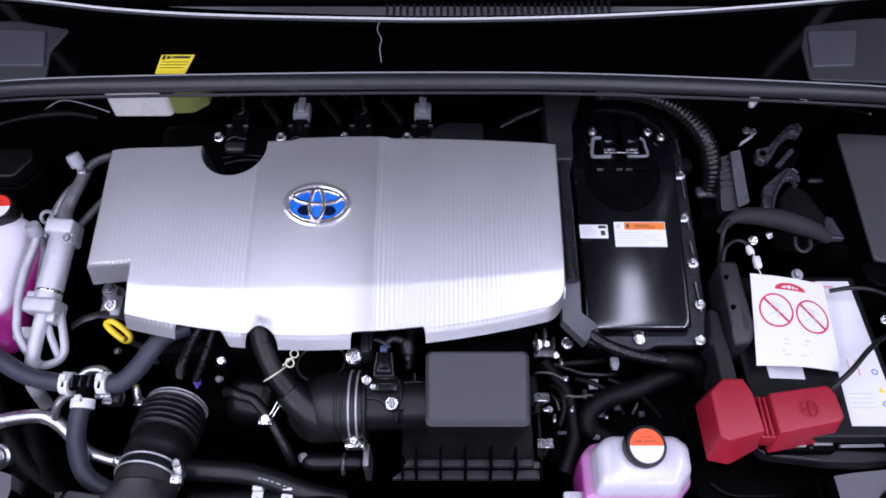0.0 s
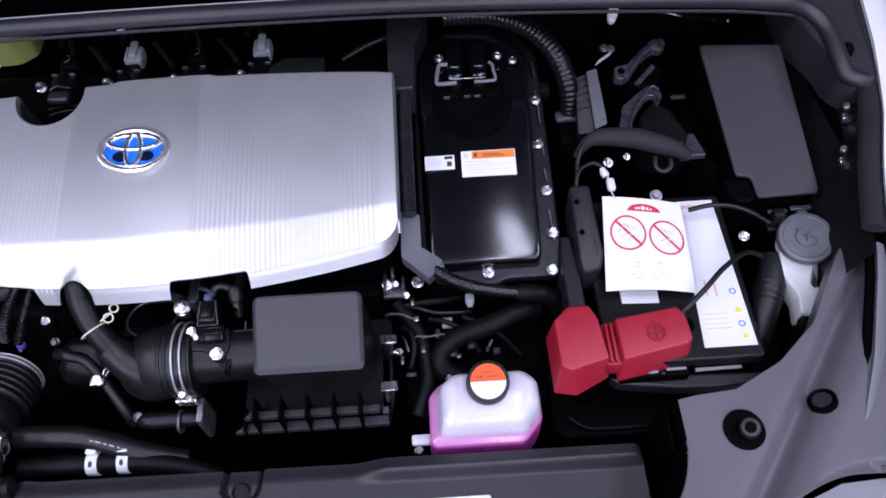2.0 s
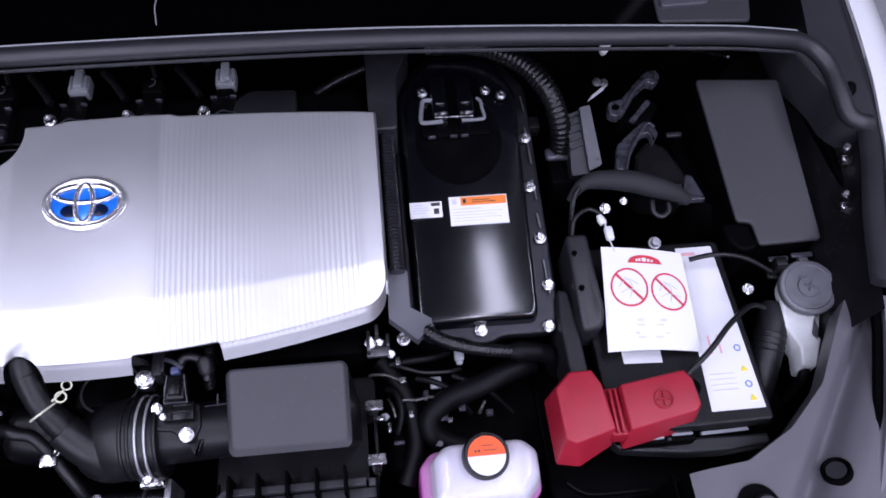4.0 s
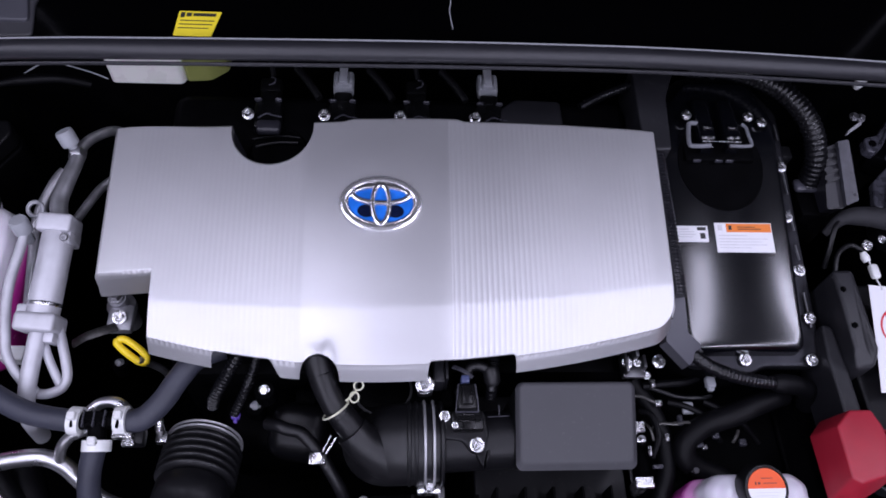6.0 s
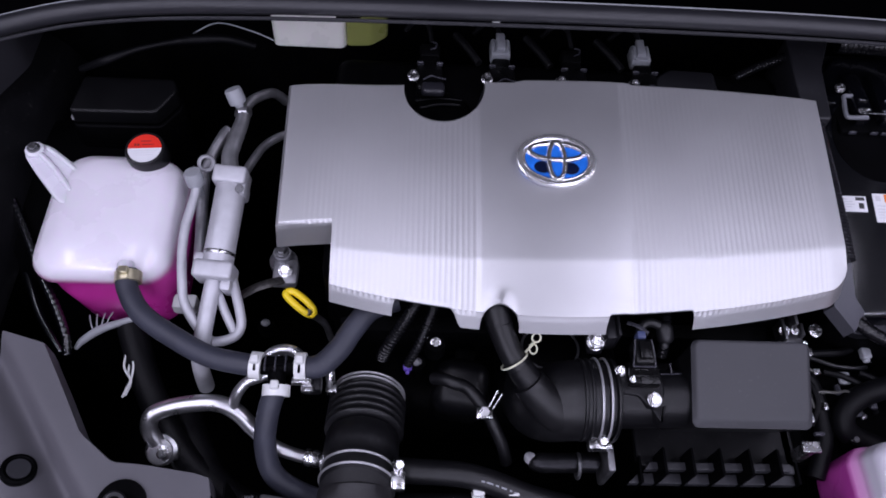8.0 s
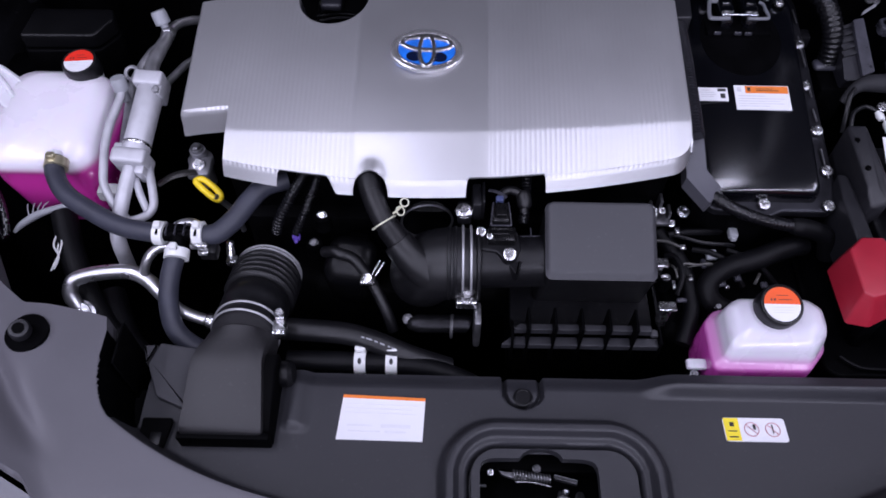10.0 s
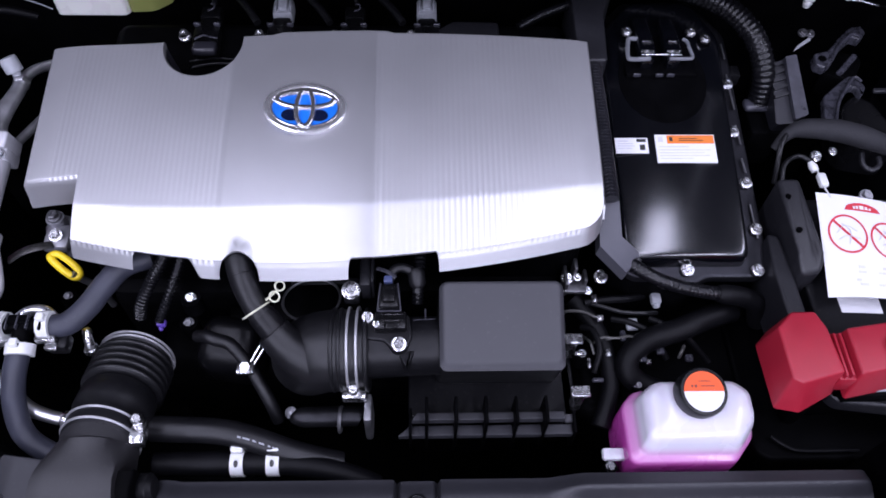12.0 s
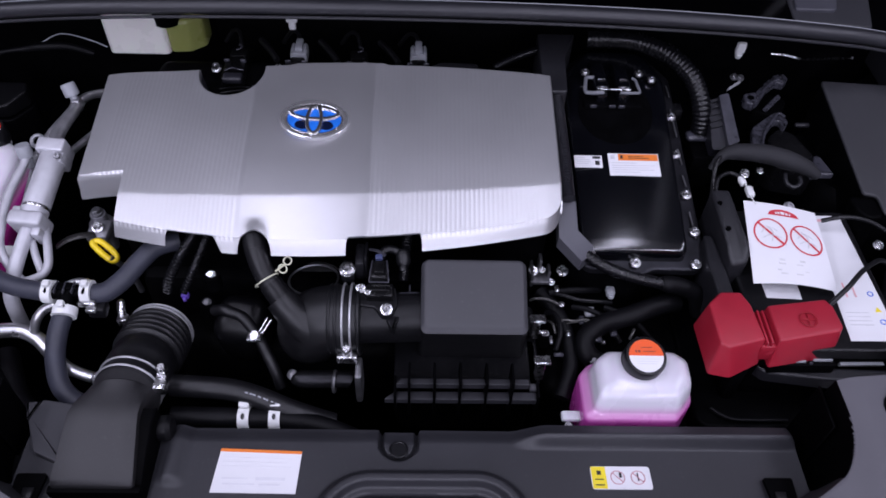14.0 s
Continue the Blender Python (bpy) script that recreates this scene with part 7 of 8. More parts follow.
part("strut", tube([(0.5085, 0.1170, 0.903), (0.5246, 0.1338, 0.905), (0.5359, 0.1455, 0.906)], 0.0036, 8, 4, squash=0.6), SMOKY_CLEAR, bkA)
bkB = thing("cable_bracket", (0.52, 0.06, 0.83), "arched smoky grey cable bracket above the battery", "bracket")
part("cover", slab(rounded_poly([(0.502, 0.052), (0.510, 0.085), (0.532, 0.104), (0.552, 0.092), (0.574, 0.040), (0.556, 0.020), (0.51, 0.03)], 0.008), lambda x, y: 0.880 + 0.12 * (y - 0.06), 0.83, 0.006), RES_BLACK, bkB)
part("arch", slab(rounded_poly([(0.4865, 0.0901), (0.5110, 0.1119), (0.5286, 0.1253), (0.5371, 0.1209), (0.5432, 0.1059), (0.5336, 0.0911), (0.5304, 0.1067), (0.5219, 0.1049), (0.5066, 0.0842), (0.4959, 0.0649), (0.4919, 0.0485), (0.4773, 0.0542)], 0.004, 3), 0.8935, 0.884, 0.002), SMOKY_CLEAR, bkB, "flat smoky arch")
part("arch_rim", tube([(0.5385, 0.1120, 0.896), (0.5307, 0.1180, 0.897), (0.5156, 0.1003, 0.897), (0.4995, 0.0764, 0.896), (0.4890, 0.0500, 0.895)], 0.0018, 8, 5), SMOKY, bkB, "raised grey rim")
part("corner_tab", slab(rounded_poly([(0.556, 0.022), (0.566, 0.050), (0.574, 0.048), (0.582, 0.012), (0.560, 0.012)], 0.003), 0.880, 0.872, 0.002), SMOKY, bkB)
part("tab_post", rbox(0.5515, 0.5555, 0.012, 0.034, 0.868, 0.884, 0.001, 1), SMOKY_CLEAR, bkB)
part("bar", rbox(0.554, 0.574, 0.102, 0.108, 0.885, 0.890, 0.001, 1), HOLDER_GREY, bkB)
part("hook", tube([(0.5200, 0.0200, 0.872), (0.5190, 0.0060, 0.868), (0.5280, 0.0000, 0.866), (0.5380, 0.0060, 0.868), (0.5390, 0.0160, 0.870)], 0.0030, 8, 5), HOLDER_GREY, bkB, "dull cable hook")
tc = thing("taped_cable", (0.49, 0.03, 0.87), "cloth-taped black cable bundle above the battery", "cable")
part("tape_wrap", tube([(0.4200, 0.0300, 0.868), (0.4343, 0.0400, 0.884), (0.4516, 0.0420, 0.890), (0.4865, 0.0360, 0.893), (0.5154, 0.0265, 0.892), (0.5441, 0.0200, 0.884), (0.562, 0.014, 0.874)], [0.004, 0.0075, 0.0110, 0.0130, 0.0130, 0.0105, 0.006], 18, 8), material("matt_cloth_tape", (0.011, 0.011, 0.0135), 0.75, 0, 0.25, 60, 0.8, 500), tc)
part("lead", tube([(0.4343, 0.0400, 0.886), (0.4230, 0.0260, 0.884), (0.4180, 0.0080, 0.872), (0.418, -0.006, 0.85)], 0.0030, 8, 6), RUBBER, tc)
bolt(tc, (0.4822, 0.0180, 0.878), 0.0046, (0.2, -0.3, 1))
neg = thing("negative_cable", (0.60, -0.1, 0.84), "thin black cables crossing the battery", "cable")
part("cable", tube([(0.505, -0.200, 0.858), (0.535, -0.178, 0.872), (0.565, -0.150, 0.872), (0.60, -0.125, 0.862), (0.628, -0.118, 0.84)], 0.0032, 10, 8), RUBBER, neg)
part("cable", tube([(0.545, -0.062, 0.866), (0.575, -0.062, 0.874), (0.61, -0.066, 0.868), (0.645, -0.078, 0.852)], 0.0030, 10, 8), RUBBER, neg)
part("cable", tube([(0.41, -0.03, 0.878), (0.416, -0.008, 0.886), (0.435, 0.004, 0.886), (0.45, -0.004, 0.884)], 0.0028, 10, 8), RUBBER, neg)
bolt(neg, (0.600, -0.108, 0.872), 0.006, (0.2, -0.3, 1))
bolt(neg, (0.455, 0.004, 0.886), 0.006, (0.2, -0.3, 1))
bolt(neg, (0.512, -0.034, 0.862), 0.007, (0, -0.3, 1), CAST)

# ==== details of the radiator cover ====
def on_trim(x, y, lift=0.0):
    return Vector((x, y, trim_height(x, y) + lift))


q = [on_trim(-0.194, -0.403, 0.0014), on_trim(-0.104, -0.404, 0.0014), on_trim(-0.102, -0.356, 0.0014), on_trim(-0.190, -0.353, 0.0014)]
lab = part("specification_label", plate(*q, 0.0012), WHITE_LABEL, trim, "white specification label with an orange top edge")
f = on_plate(*q)
part("label_band", bars(f, [(0, 1, 0.93, 1.0)]), ORANGE, lab, "orange top edge")
part("label_text", bars(f, [(0.05, 0.9, 0.80, 0.806), (0.05, 0.85, 0.70, 0.706), (0.05, 0.9, 0.60, 0.606), (0.1, 0.4, 0.3, 0.34), (0.5, 0.85, 0.28, 0.36), (0.12, 0.5, 0.18, 0.21), (0.55, 0.8, 0.17, 0.21)]), material("pale_print", (0.66, 0.66, 0.69), 0.6, 0, 0.05, 60, 0.0), lab)
q = [on_trim(0.2125, -0.397, 0.0014), on_trim(0.278, -0.397, 0.0014), on_trim(0.277, -0.371, 0.0014), on_trim(0.212, -0.371, 0.0014)]
lab = part("caution_label", plate(*q, 0.0012, 0.003), WHITE_LABEL, trim, "white caution label with a yellow end")
f = on_plate(*q)
part("label_band", bars(f, [(0.01, 0.25, 0.02, 0.98)]), YELLOW, lab, "yellow end")
f2 = on_plate(*q, 0.0008)
part("label_print", bars(f2, [(0.1, 0.17, 0.62, 0.8), (0.06, 0.2, 0.15, 0.2), (0.06, 0.2, 0.4, 0.44), (0.47, 0.51, 0.5, 0.72), (0.77, 0.79, 0.35, 0.72)]), BLACK_INK, lab)
THIN_RED = material("thin_red_print", (0.55, 0.2, 0.24), 0.55, 0, 0.08, 90, 0.0)
for u in (0.44, 0.78):
    c = f2(u, 0.5)
    part("prohibition_mark", joined(ring(c, (0, 0, 1), 0.0075, 0.00035, 24, 5), tube([c + Vector((-0.005, 0.005, 0)), c + Vector((0.005, -0.005, 0))], 0.00035, 5, 2)), THIN_RED, lab)
# fastener clips and rubber stops
c = on_trim(0.003, -0.350)
part("push_clip", joined(lathe([(0.0105, -0.002), (0.0105, 0.002), (0.009, 0.003), (0.0078, 0.0018), (0.0, 0.0018)], 24, pose(c.x, c.y, c.z))), DARK_PLASTIC, trim, "round push clip")


def trim_normal(x, y, e=0.012):
    return Vector((trim_height(x - e, y) - trim_height(x + e, y), trim_height(x, y - e) - trim_height(x, y + e), 2 * e)).normalized()


for x, y in ((0.627, -0.316), (-0.600, -0.300)):
    c = on_trim(x, y, 0.0015)
    part("push_clip", lathe([(0.015, -0.003), (0.015, 0.0025), (0.0125, 0.0035), (0.011, 0.0015), (0.0, 0.0015)], 24, axis_pose(c, trim_normal(x, y))), BLACK, trim, "round push clip")
    part("clip_head", lathe([(0.0098, 0.0), (0.0098, 0.0028), (0.0, 0.0028)], 20, axis_pose(c, trim_normal(x, y))), GREY_PLASTIC, trim, "grey clip head")
for x, y in ((0.537, -0.342), (-0.505, -0.328)):
    c = on_trim(x, y, 0.001)
    # no hollow is cut: a black disc holds the recess shade
    stop = part("stop_recess", lathe([(0.0215, -0.003), (0.0215, 0.0012), (0.0, 0.0012)], 28, axis_pose(c, trim_normal(x, y))), BLACK, trim, "black disc for the shade in a round recess")
    s = 1 if x > 0 else -1
    part("rubber_stop", lathe([(0.0105, 0), (0.0105, 0.012), (0.009, 0.0155), (0.005, 0.016), (0.0042, 0.011), (0.0, 0.011)], 22, axis_pose((c.x + s * 0.005, c.y, c.z), (-s * 0.25, -0.2, 1))), HOLDER_GREY, stop, "grey-black rubber hood stop")
    # small black disc on the stop, for shade inside its socket
    part("stop_socket", lathe([(0.0058, 0.0150), (0.0058, 0.0166), (0.0, 0.0166)], 18, axis_pose((c.x + s * 0.005, c.y, c.z), (-s * 0.25, -0.2, 1))), BLACK, stop, "black disc for the shade in the socket")
for x0 in (0.397, -0.364):
    s = 1 if x0 > 0 else -1
    p = [(x0, -0.386, 0.8022), (x0 + s * 0.032, -0.386, 0.8022), (x0 + s * 0.031, -0.418, 0.8022), (x0 + s * 0.005, -0.423, 0.8022)]
    # slot is a flat black plate that carries the opening's shade
    slot = part("slot", plate(*p, 0.004, 0.003), BLACK, trim, "black plate for the shade in a slot")
    c = Vector((x0 + s * 0.014, -0.406, 0.8022))
    part("slot_pin", rbox(c.x - 0.006, c.x + 0.006, c.y - 0.010, c.y + 0.004, c.z - 0.001, c.z + 0.002, 0.0015), RUBBER, slot)

# much darker copy of the dull steel
LATCH_STEEL = material("dark_latch_steel", (0.07, 0.07, 0.076), 0.34, 0.8, 0.3, 90, 0.25, 900)


def coil(a, b, radius, wire, turns):
    a, b = Vector(a), Vector(b)
    ax = (b - a).normalized()
    u = ax.cross(Vector((0, 0, 1))).normalized()
    v = ax.cross(u)
    n = turns * 12
    pts = [a + (b - a) * (k / n) + (u * math.cos(k * math.pi / 6) + v * math.sin(k * math.pi / 6)) * radius for k in range(n + 1)]
    return tube([tuple(p) for p in pts], wire, 6, 1)


latch = thing("hood_latch", (0.015, -0.45, 0.72), "dark steel hood latch with a coil spring inside its opening", "hood latch")
part("latch_base", rbox(-0.055, 0.085, -0.505, -0.415, 0.728, 0.736, 0.002), BLACK, latch)
part("spring_guide", slab(rounded_poly([(-0.0242, -0.4207), (0.0311, -0.4298), (0.0310, -0.4330), (-0.0061, -0.4318), (-0.0205, -0.4274)], 0.002), 0.767, 0.763, 0.001), DULL_STEEL, latch, "bent steel spring guide")
part("spring", coil((-0.010, -0.4265, 0.7685), (0.0300, -0.4318, 0.7685), 0.0040, 0.0009, 13), DULL_STEEL, latch, "dull coil spring")
part("guide_lip", tube([(-0.006, -0.4340, 0.765), (0.012, -0.4345, 0.766), (0.031, -0.4385, 0.765)], 0.0012, 8, 4), STEEL, latch, "bright lower edge")
part("lever", joined(slab(rounded_poly([(0.0336, -0.4273), (0.0585, -0.4333), (0.0579, -0.4375), (0.0348, -0.4315)], 0.0015), 0.770, 0.764, 0.001), rbox(0.040, 0.048, -0.480, -0.438, 0.745, 0.752, 0.002), rbox(-0.012, 0.045, -0.478, -0.470, 0.742, 0.748, 0.002)), LATCH_STEEL, latch)
part("lever_edge", tube([(0.0345, -0.4280, 0.7705), (0.0580, -0.4340, 0.7705)], 0.0010, 6, 2), DULL_STEEL, latch)
part("pivot_pin", lathe([(0.0035, 0), (0.0035, 0.003), (0.002, 0.0045)], 14, pose(0.0467, -0.4422, 0.759)), STEEL, latch, "bright pivot pin")
part("catch_bar", rbox(0.0105, 0.0252, -0.4568, -0.4545, 0.752, 0.755, 0.0008, 1), STEEL, latch, "bright worn bar")
part("catch_hook", tube([(0.0347, -0.4520, 0.757), (0.0419, -0.4470, 0.759), (0.0507, -0.4499, 0.759), (0.0518, -0.4559, 0.757), (0.0499, -0.4621, 0.754), (0.046, -0.468, 0.748)], 0.0016, 8, 6), DULL_STEEL, latch, "bent wire hook")
bolt(latch, (0.017, -0.4198, 0.765), 0.0042, (0, -0.3, 1), LATCH_STEEL)
bolt(latch, (-0.032, -0.4244, 0.766), 0.0032, (0, -0.3, 1))
for ty in (-0.436, -0.451, -0.466):
    part("guide_tooth", rbox(-0.044, -0.036, ty - 0.0015, ty + 0.0015, 0.755, 0.758, 0.001, 1), DULL_STEEL, latch)
part("striker_hook", tube([(0.035, -0.47, 0.757), (0.048, -0.478, 0.764), (0.046, -0.492, 0.766), (0.02, -0.494, 0.764), (0.004, -0.498, 0.762)], 0.0045, 10, 5), DULL_STEEL, latch)
for p in ((-0.033, -0.466, 0.740), (0.065, -0.44, 0.740), (-0.033, -0.49, 0.740)):
    bolt(latch, p, 0.0045, (0, 0, 1), LATCH_STEEL)

# ==== wiring and small fittings in the dark valleys ====
har = thing("wiring_harness", (0.22, -0.17, 0.74), "black wiring harness with bright plugs between air box and inverter", "wiring harness")
part("trunk", tube([(0.180, -0.125, 0.79), (0.205, -0.165, 0.782), (0.215, -0.215, 0.765), (0.20, -0.26, 0.75)], 0.010, 12, 6), SHADE_RUBBER, har)
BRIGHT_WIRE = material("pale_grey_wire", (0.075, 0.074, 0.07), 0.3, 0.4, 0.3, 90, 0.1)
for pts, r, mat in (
        ([(0.1907, -0.1339, 0.798), (0.2138, -0.1326, 0.802), (0.238, -0.130, 0.800), (0.2598, -0.1208, 0.790)], 0.0044, SHADE_RUBBER),
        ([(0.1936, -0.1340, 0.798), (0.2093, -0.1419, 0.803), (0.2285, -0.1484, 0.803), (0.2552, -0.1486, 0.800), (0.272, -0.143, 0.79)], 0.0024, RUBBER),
        ([(0.1660, -0.1445, 0.795), (0.1708, -0.1451, 0.800), (0.1854, -0.1479, 0.803), (0.1963, -0.1530, 0.803), (0.204, -0.1554, 0.800)], 0.0017, BRIGHT_WIRE),
        ([(0.2100, -0.1763, 0.790), (0.2245, -0.1745, 0.792), (0.2392, -0.1730, 0.790)], 0.0011, BRIGHT_WIRE),
        ([(0.196, -0.180, 0.79), (0.204, -0.178, 0.80), (0.219, -0.179, 0.80), (0.234, -0.177, 0.80), (0.245, -0.178, 0.79)], 0.0015, BRIGHT_WIRE),
        ([(0.230, -0.208, 0.783), (0.237, -0.202, 0.79), (0.246, -0.200, 0.79), (0.252, -0.193, 0.79)], 0.0016, BRIGHT_WIRE),
        ([(0.288, -0.196, 0.785), (0.291, -0.191, 0.79), (0.295, -0.184, 0.79)], 0.0018, BRIGHT_WIRE),
        ([(0.185, -0.160, 0.79), (0.195, -0.168, 0.798), (0.200, -0.190, 0.795), (0.194, -0.21, 0.78)], 0.0034, SHADE_RUBBER),
        ([(0.186, -0.172, 0.79), (0.190, -0.184, 0.80), (0.193, -0.196, 0.796)], 0.0014, BRIGHT_WIRE),
        ([(0.220, -0.150, 0.79), (0.240, -0.158, 0.795), (0.262, -0.170, 0.79), (0.28, -0.19, 0.77)], 0.0036, SHADE_RUBBER),
        ([(0.262, -0.150, 0.79), (0.280, -0.160, 0.792), (0.300, -0.168, 0.785), (0.33, -0.19, 0.76)], 0.0036, SHADE_RUBBER)):
    part("wire", tube(pts, r, 8, 6), mat, har)
part("plug", joined(rbox(0.266, 0.277, -0.1355, -0.1225, 0.792, 0.801, 0.002, 2), rbox(0.268, 0.275, -0.139, -0.1345, 0.792, 0.798, 0.001, 1)), GREY_CONNECTOR, har, "grey plug")
for x, y, z, sx, sy, mt in ((0.2418, -0.157, 0.790, 0.0065, 0.007, GREY_CONNECTOR), (0.1769, -0.1971, 0.800, 0.0055, 0.0022, STEEL), (0.1855, -0.2082, 0.800, 0.002, 0.0055, STEEL), (0.2106, -0.1913, 0.790, 0.003, 0.0045, STEEL), (0.2404, -0.1994, 0.790, 0.0025, 0.004, STEEL), (0.2475, -0.2000, 0.790, 0.004, 0.0025, SMOKY), (0.2040, -0.1554, 0.802, 0.004, 0.0035, STEEL), (0.2290, -0.1720, 0.792, 0.003, 0.006, SMOKY), (0.2690, -0.1880, 0.786, 0.004, 0.004, SMOKY), (0.2540, -0.2010, 0.786, 0.003, 0.003, STEEL), (0.3000, -0.1960, 0.784, 0.004, 0.004, SMOKY), (0.2000, -0.1330, 0.806, 0.003, 0.005, STEEL), (0.1950, -0.2230, 0.790, 0.006, 0.002, SMOKY)):
    part("terminal", joined(rbox(x - sx, x + sx, y - sy, y + sy, z - 0.003, z + 0.002, 0.001, 1), rbox(x - 0.4 * sx, x + 0.4 * sx, y - 0.5 * sy, y + 0.5 * sy, z + 0.001, z + 0.0035, 0.0005, 1)), mt, har, "small bright terminal")
sol = thing("shift_bracket", (0.19, -0.12, 0.80), "bright steel bracket with bolts beside the air box", "bracket")
part("bracket", joined(rbox(0.166, 0.192, -0.128, -0.108, 0.806, 0.812, 0.002), rbox(0.166, 0.170, -0.126, -0.100, 0.80, 0.824, 0.0015), rbox(0.188, 0.192, -0.120, -0.104, 0.80, 0.822, 0.0015), rbox(0.176, 0.180, -0.112, -0.098, 0.81, 0.835, 0.001)), DULL_STEEL, sol)
part("block", rbox(0.165, 0.176, -0.1270, -0.1195, 0.805, 0.812, 0.002), STEEL, sol, "bright square block")
for q, r in (((0.1703, -0.1129, 0.818), 0.0062), ((0.1805, -0.1145, 0.822), 0.0042), ((0.2085, -0.1101, 0.815), 0.0072), ((0.1929, -0.1248, 0.810), 0.0044)):
    bolt(sol, q, r, (0.1, -0.35, 1))
for q in ((0.181, -0.194, 0.792), (0.24, -0.225, 0.78), (0.20, -0.31, 0.772)):
    b = thing("engine_bolt", (q[0], q[1], q[2] - 0.02), "zinc hexagon bolt low in the bay", "bolt", "engine bolts")
    part("boss", lathe([(0.008, q[2] - 0.02), (0.007, q[2])], 12, pose(q[0], q[1], 0)), BLACK, b)
    bolt(b, q, 0.0048, (0.1, -0.4, 1), DULL_STEEL)

# throttle body side hose with its clamp
vac = thing("vacuum_hose", (-0.16, -0.21, 0.76), "short black hose with a bright clamp under the intake elbow", "hose")
part("hose", tube([(-0.228, -0.176, 0.808), (-0.2159, -0.1818, 0.818), (-0.2066, -0.1858, 0.819), (-0.1912, -0.1887, 0.812), (-0.1724, -0.2069, 0.800), (-0.1629, -0.2202, 0.790), (-0.1518, -0.2362, 0.772), (-0.145, -0.248, 0.750)], 0.0068, 12, 6), RUBBER, vac)
part("clamp", joined(ring((-0.1715, -0.2075, 0.7995), (0.5, -0.7, -0.45), 0.0072, 0.0012, 20, 6), rbox(-0.1830, -0.1650, -0.2200, -0.2070, 0.803, 0.809, 0.002), lathe([(0.0055, 0.0), (0.0055, 0.0035), (0.0, 0.0032)], 6, axis_pose((-0.1740, -0.2120, 0.808), (0, -0.5, 1))), tube([(-0.1690, -0.2070, 0.808), (-0.1600, -0.1920, 0.816)], 0.0011, 6, 2), tube([(-0.1650, -0.2090, 0.808), (-0.1550, -0.1950, 0.816)], 0.0011, 6, 2)), STEEL, vac, "bright hose clamp")
thr = thing("throttle_body", (-0.11, -0.16, 0.72), "dark throttle body with a wire clamp behind the intake hose", "throttle body")
part("body", lathe([(0.036, 0), (0.038, 0.01), (0.038, 0.05), (0.034, 0.06)], 28, axis_pose((-0.105, -0.135, 0.80), (-0.1, 0.5, -0.8))), DARK_PLASTIC, thr)
part("clamp_wire", ring((-0.106, -0.152, 0.842), (-0.05, 0.25, 1), 0.030, 0.0014, 32, 6), DULL_STEEL, thr, "dull wire clamp")
part("flange_plate", rbox(-0.15, -0.03, -0.165, -0.120, 0.80, 0.822, 0.006), BLACK, thr)
DARK_METAL = material("oily_dark_metal", (0.016, 0.016, 0.018), 0.35, 0.8, 0.4, 90, 0.4, 400)
pump = thing("coolant_pump", (-0.09, -0.26, 0.72), "dark pipe stub and fittings below the intake hose", "pipe")
part("stub", tube([(-0.124, -0.2555, 0.786), (-0.1134, -0.2588, 0.786), (-0.0636, -0.2582, 0.786), (-0.055, -0.2590, 0.785)], [0.006, 0.0105, 0.0105, 0.010], 14, 4), DARK_METAL, pump)
part("stub_eye", lathe([(0.0062, 0), (0.0062, 0.003), (0.003, 0.0045), (0.0, 0.005)], 16, axis_pose((-0.1252, -0.2545, 0.788), (-0.2, -0.4, 1))), DULL_STEEL, pump, "dull bolt head")
part("stub_ring", ring((-0.075, -0.262, 0.787), (1, -0.05, 0), 0.0125, 0.002, 20, 6), DULL_STEEL, pump)
part("bracket", rbox(-0.050, -0.042, -0.275, -0.245, 0.76, 0.815, 0.003), DULL_STEEL, pump)

# loose pale wires and black cable by the coolant tank
loose = thing("loose_wires", (-0.56, -0.17, 0.74), "pale twisted wires hanging below the coolant tank", "wire")
for pts in ([(-0.566, -0.128, 0.795), (-0.5576, -0.1452, 0.800), (-0.5578, -0.159, 0.802), (-0.5559, -0.1709, 0.802), (-0.5473, -0.1831, 0.800), (-0.5508, -0.1909, 0.795), (-0.5559, -0.198, 0.79)], [(-0.564, -0.126, 0.795), (-0.5576, -0.1452, 0.802), (-0.5499, -0.1587, 0.803), (-0.5467, -0.1706, 0.803), (-0.5473, -0.1831, 0.801), (-0.5512, -0.1894, 0.796), (-0.556, -0.197, 0.79)], [(-0.5590, -0.1480, 0.798), (-0.5530, -0.1620, 0.800), (-0.5520, -0.1740, 0.799), (-0.5480, -0.1850, 0.797), (-0.5530, -0.1960, 0.79)]):
    part("wire", tube(pts, 0.0012, 6, 8), WHITE_CLIP, loose)
part("frayed_lead", joined(tube([(-0.6150, -0.146, 0.795), (-0.6078, -0.1388, 0.800), (-0.5921, -0.1286, 0.805), (-0.5749, -0.1232, 0.810), (-0.5515, -0.116, 0.812)], [0.002, 0.004, 0.0048, 0.004, 0.004], 10, 6), *[tube([(-0.596 + 0.004 * k, -0.131 + 0.001 * k, 0.808), (-0.600 + 0.006 * k, -0.122 + 0.002 * k, 0.810), (-0.604 + 0.008 * k, -0.112 + 0.0015 * k, 0.808)], 0.0008, 5, 4) for k in range(4)]), GREY_CONNECTOR, loose, "grey lead with frayed strands")
part("grey_plug", rbox(-0.512, -0.486, -0.112, -0.094, 0.815, 0.832, 0.004), WHITE_CLIP, loose, "pale plug")
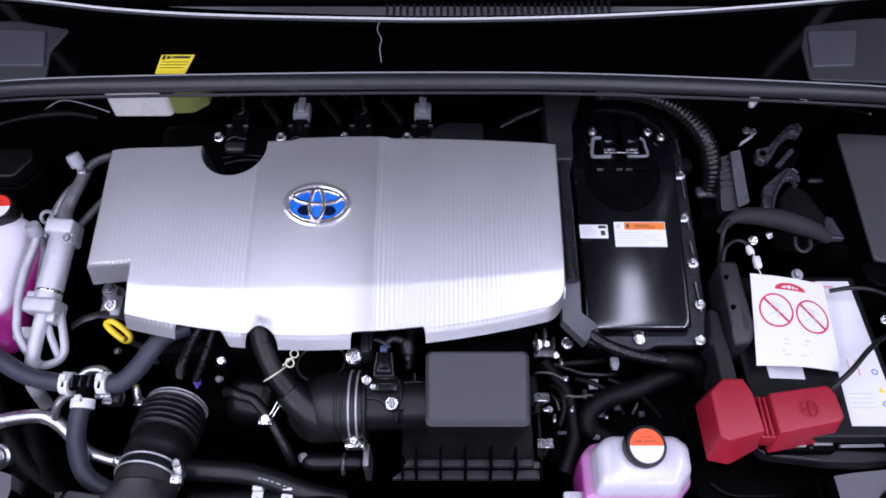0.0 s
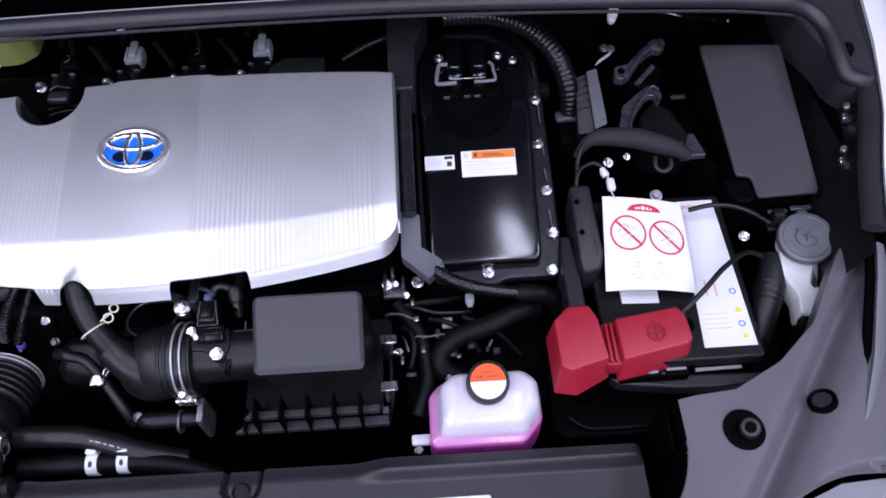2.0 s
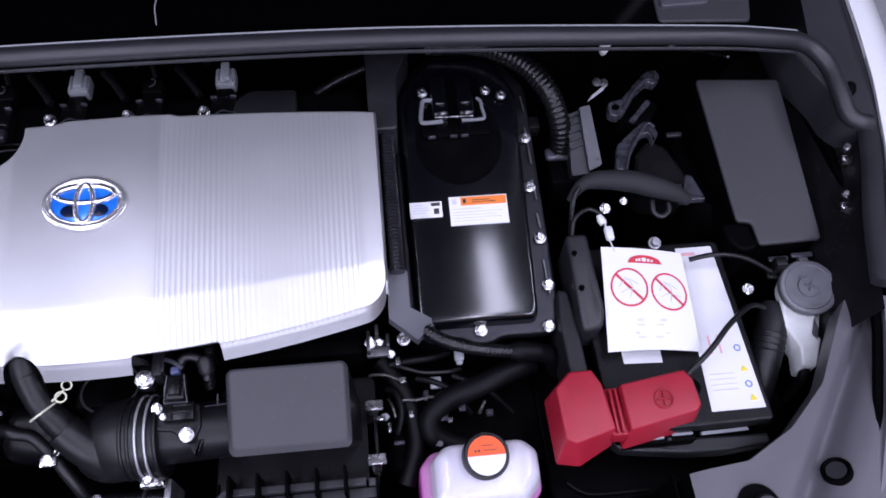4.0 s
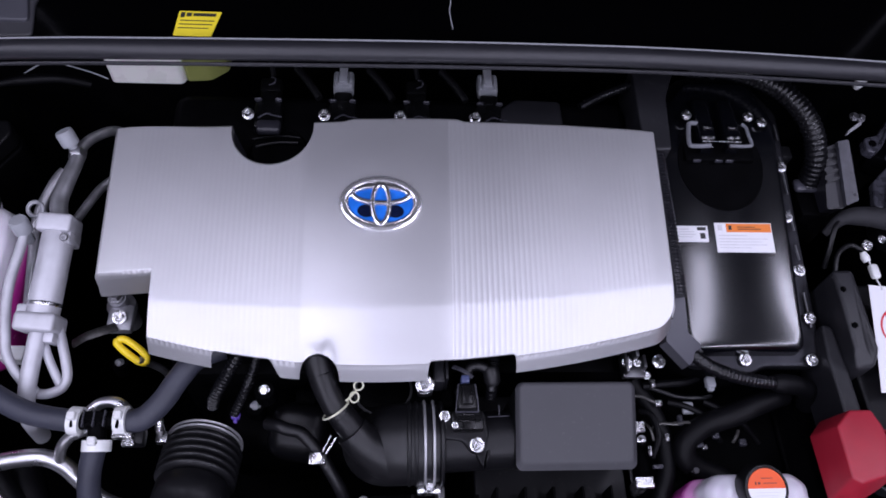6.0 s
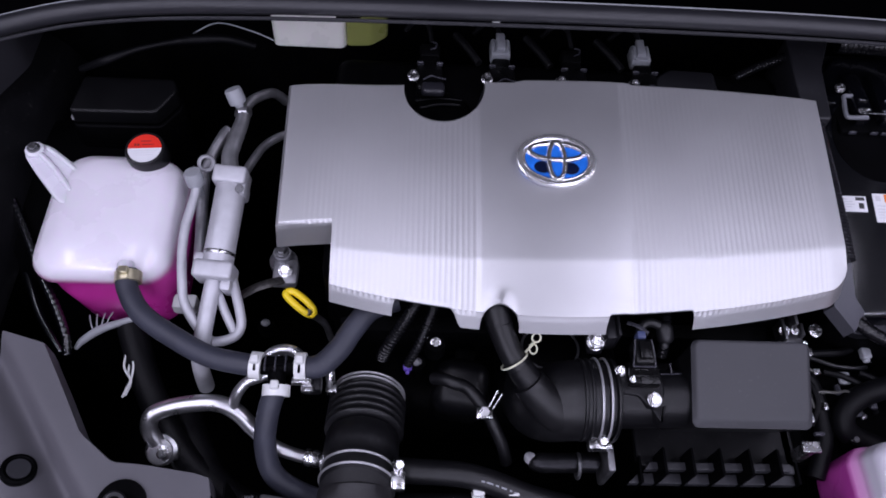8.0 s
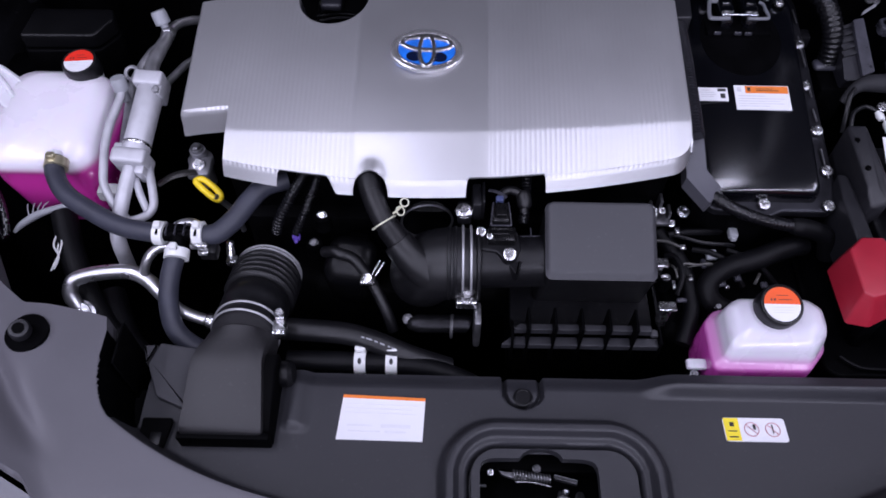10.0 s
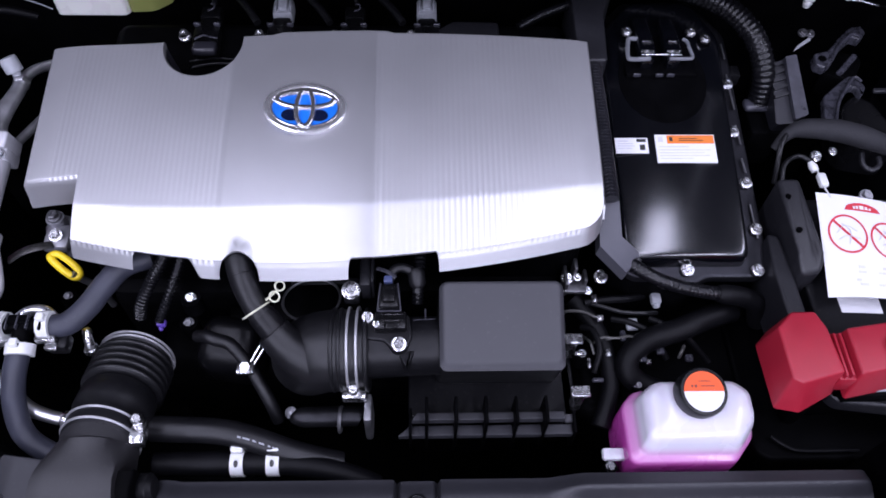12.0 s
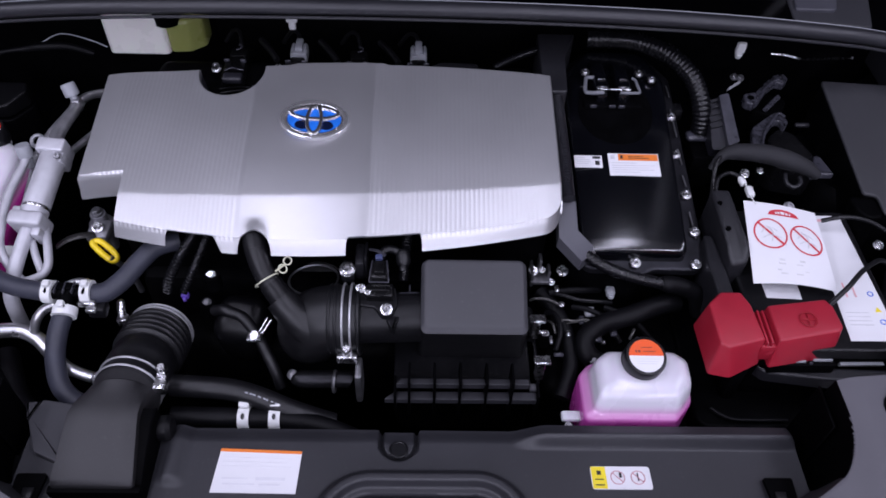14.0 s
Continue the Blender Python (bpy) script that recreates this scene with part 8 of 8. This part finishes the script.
single("black_cable", tube([(-0.735, 0.05, 0.83), (-0.7174, 0.0243, 0.830), (-0.6939, -0.0137, 0.825), (-0.6655, -0.0635, 0.820), (-0.6387, -0.1065, 0.815), (-0.6235, -0.1357, 0.810), (-0.6201, -0.1555, 0.800)], 0.0052, 12, 10, 0.007, 0.0006), GLOSS_BLACK, "glossy taped black cable along the inner wing", "cable")
single("black_cable", tube([(-0.72, -0.01, 0.79), (-0.69, -0.06, 0.79), (-0.67, -0.10, 0.78), (-0.64, -0.14, 0.77)], 0.0045, 10, 6), GLOSS_BLACK, "glossy black cable along the inner wing", "cable")

# cables behind the engine, below the hood seal
single("black_cable", tube([(-0.650, 0.165, 0.90), (-0.613, 0.154, 0.926), (-0.583, 0.168, 0.930), (-0.560, 0.176, 0.932), (-0.538, 0.186, 0.930), (-0.515, 0.189, 0.932), (-0.48, 0.194, 0.930), (-0.45, 0.20, 0.915)], [0.004, 0.005, 0.0036, 0.0030, 0.0042, 0.006, 0.0052, 0.004], 10, 6), SHADE_RUBBER, "taped black cable under the hood seal", "cable")
single("pale_cable", tube([(-0.52, 0.20, 0.93), (-0.49, 0.207, 0.942), (-0.45, 0.20, 0.938), (-0.425, 0.195, 0.93)], 0.0009, 6, 6), GREY_CONNECTOR, "thin pale cable beside the fluid reservoir", "cable")
part("wire_stay", tube([(0.5573, 0.2525, 0.9053), (0.578, 0.243, 0.909), (0.5964, 0.2307, 0.9114), (0.610, 0.195, 0.938), (0.6206, 0.1554, 0.9673)], 0.0018, 8, 5), STEEL, shell, "bright edge under the seal")
hook = thing("seal_clip", (0.47, 0.20, 0.93), "small white clip hanging below the hood seal", "clip")
part("clip", joined(rbox(0.482, 0.496, 0.212, 0.220, 0.930, 0.948, 0.003), lathe([(0.004, 0), (0.006, 0.006), (0.004, 0.010)], 10, pose(0.489, 0.216, 0.922))), WHITE_CLIP, hook)

hook = thing("seal_clip", (-0.16, 0.21, 0.95), "small white clip hanging below the hood seal", "clip")
part("clip", joined(rbox(-0.168, -0.158, 0.214, 0.220, 0.952, 0.966, 0.002), rbox(-0.171, -0.155, 0.213, 0.221, 0.964, 0.970, 0.002)), WHITE_CLIP, hook)

# fittings on the inner wing beside the fuse box
for y, z in ((0.055, 0.905), (-0.005, 0.893)):
    x = float(np.interp(y, RAIL_Y, RAIL_X)) - 0.032
    part("wing_stud", joined(lathe([(0.005, -0.01), (0.005, 0.006), (0.003, 0.008)], 10, axis_pose((x, y, z), (-0.5, -0.2, 1))), rbox(x - 0.008, x + 0.006, y - 0.016, y - 0.006, z - 0.014, z - 0.004, 0.002)), STEEL, shell, "bright stud and bracket")
part("wing_lamp_bracket", rbox(0.735, 0.775, -0.115, -0.078, 0.862, 0.868, 0.003), LID_PLASTIC, shell)
part("hook_rod", tube([(0.745, -0.108, 0.872), (0.735, -0.100, 0.878), (0.742, -0.088, 0.880), (0.765, -0.086, 0.88)], 0.004, 8, 6), GREY_CONNECTOR, shell, "grey hook")
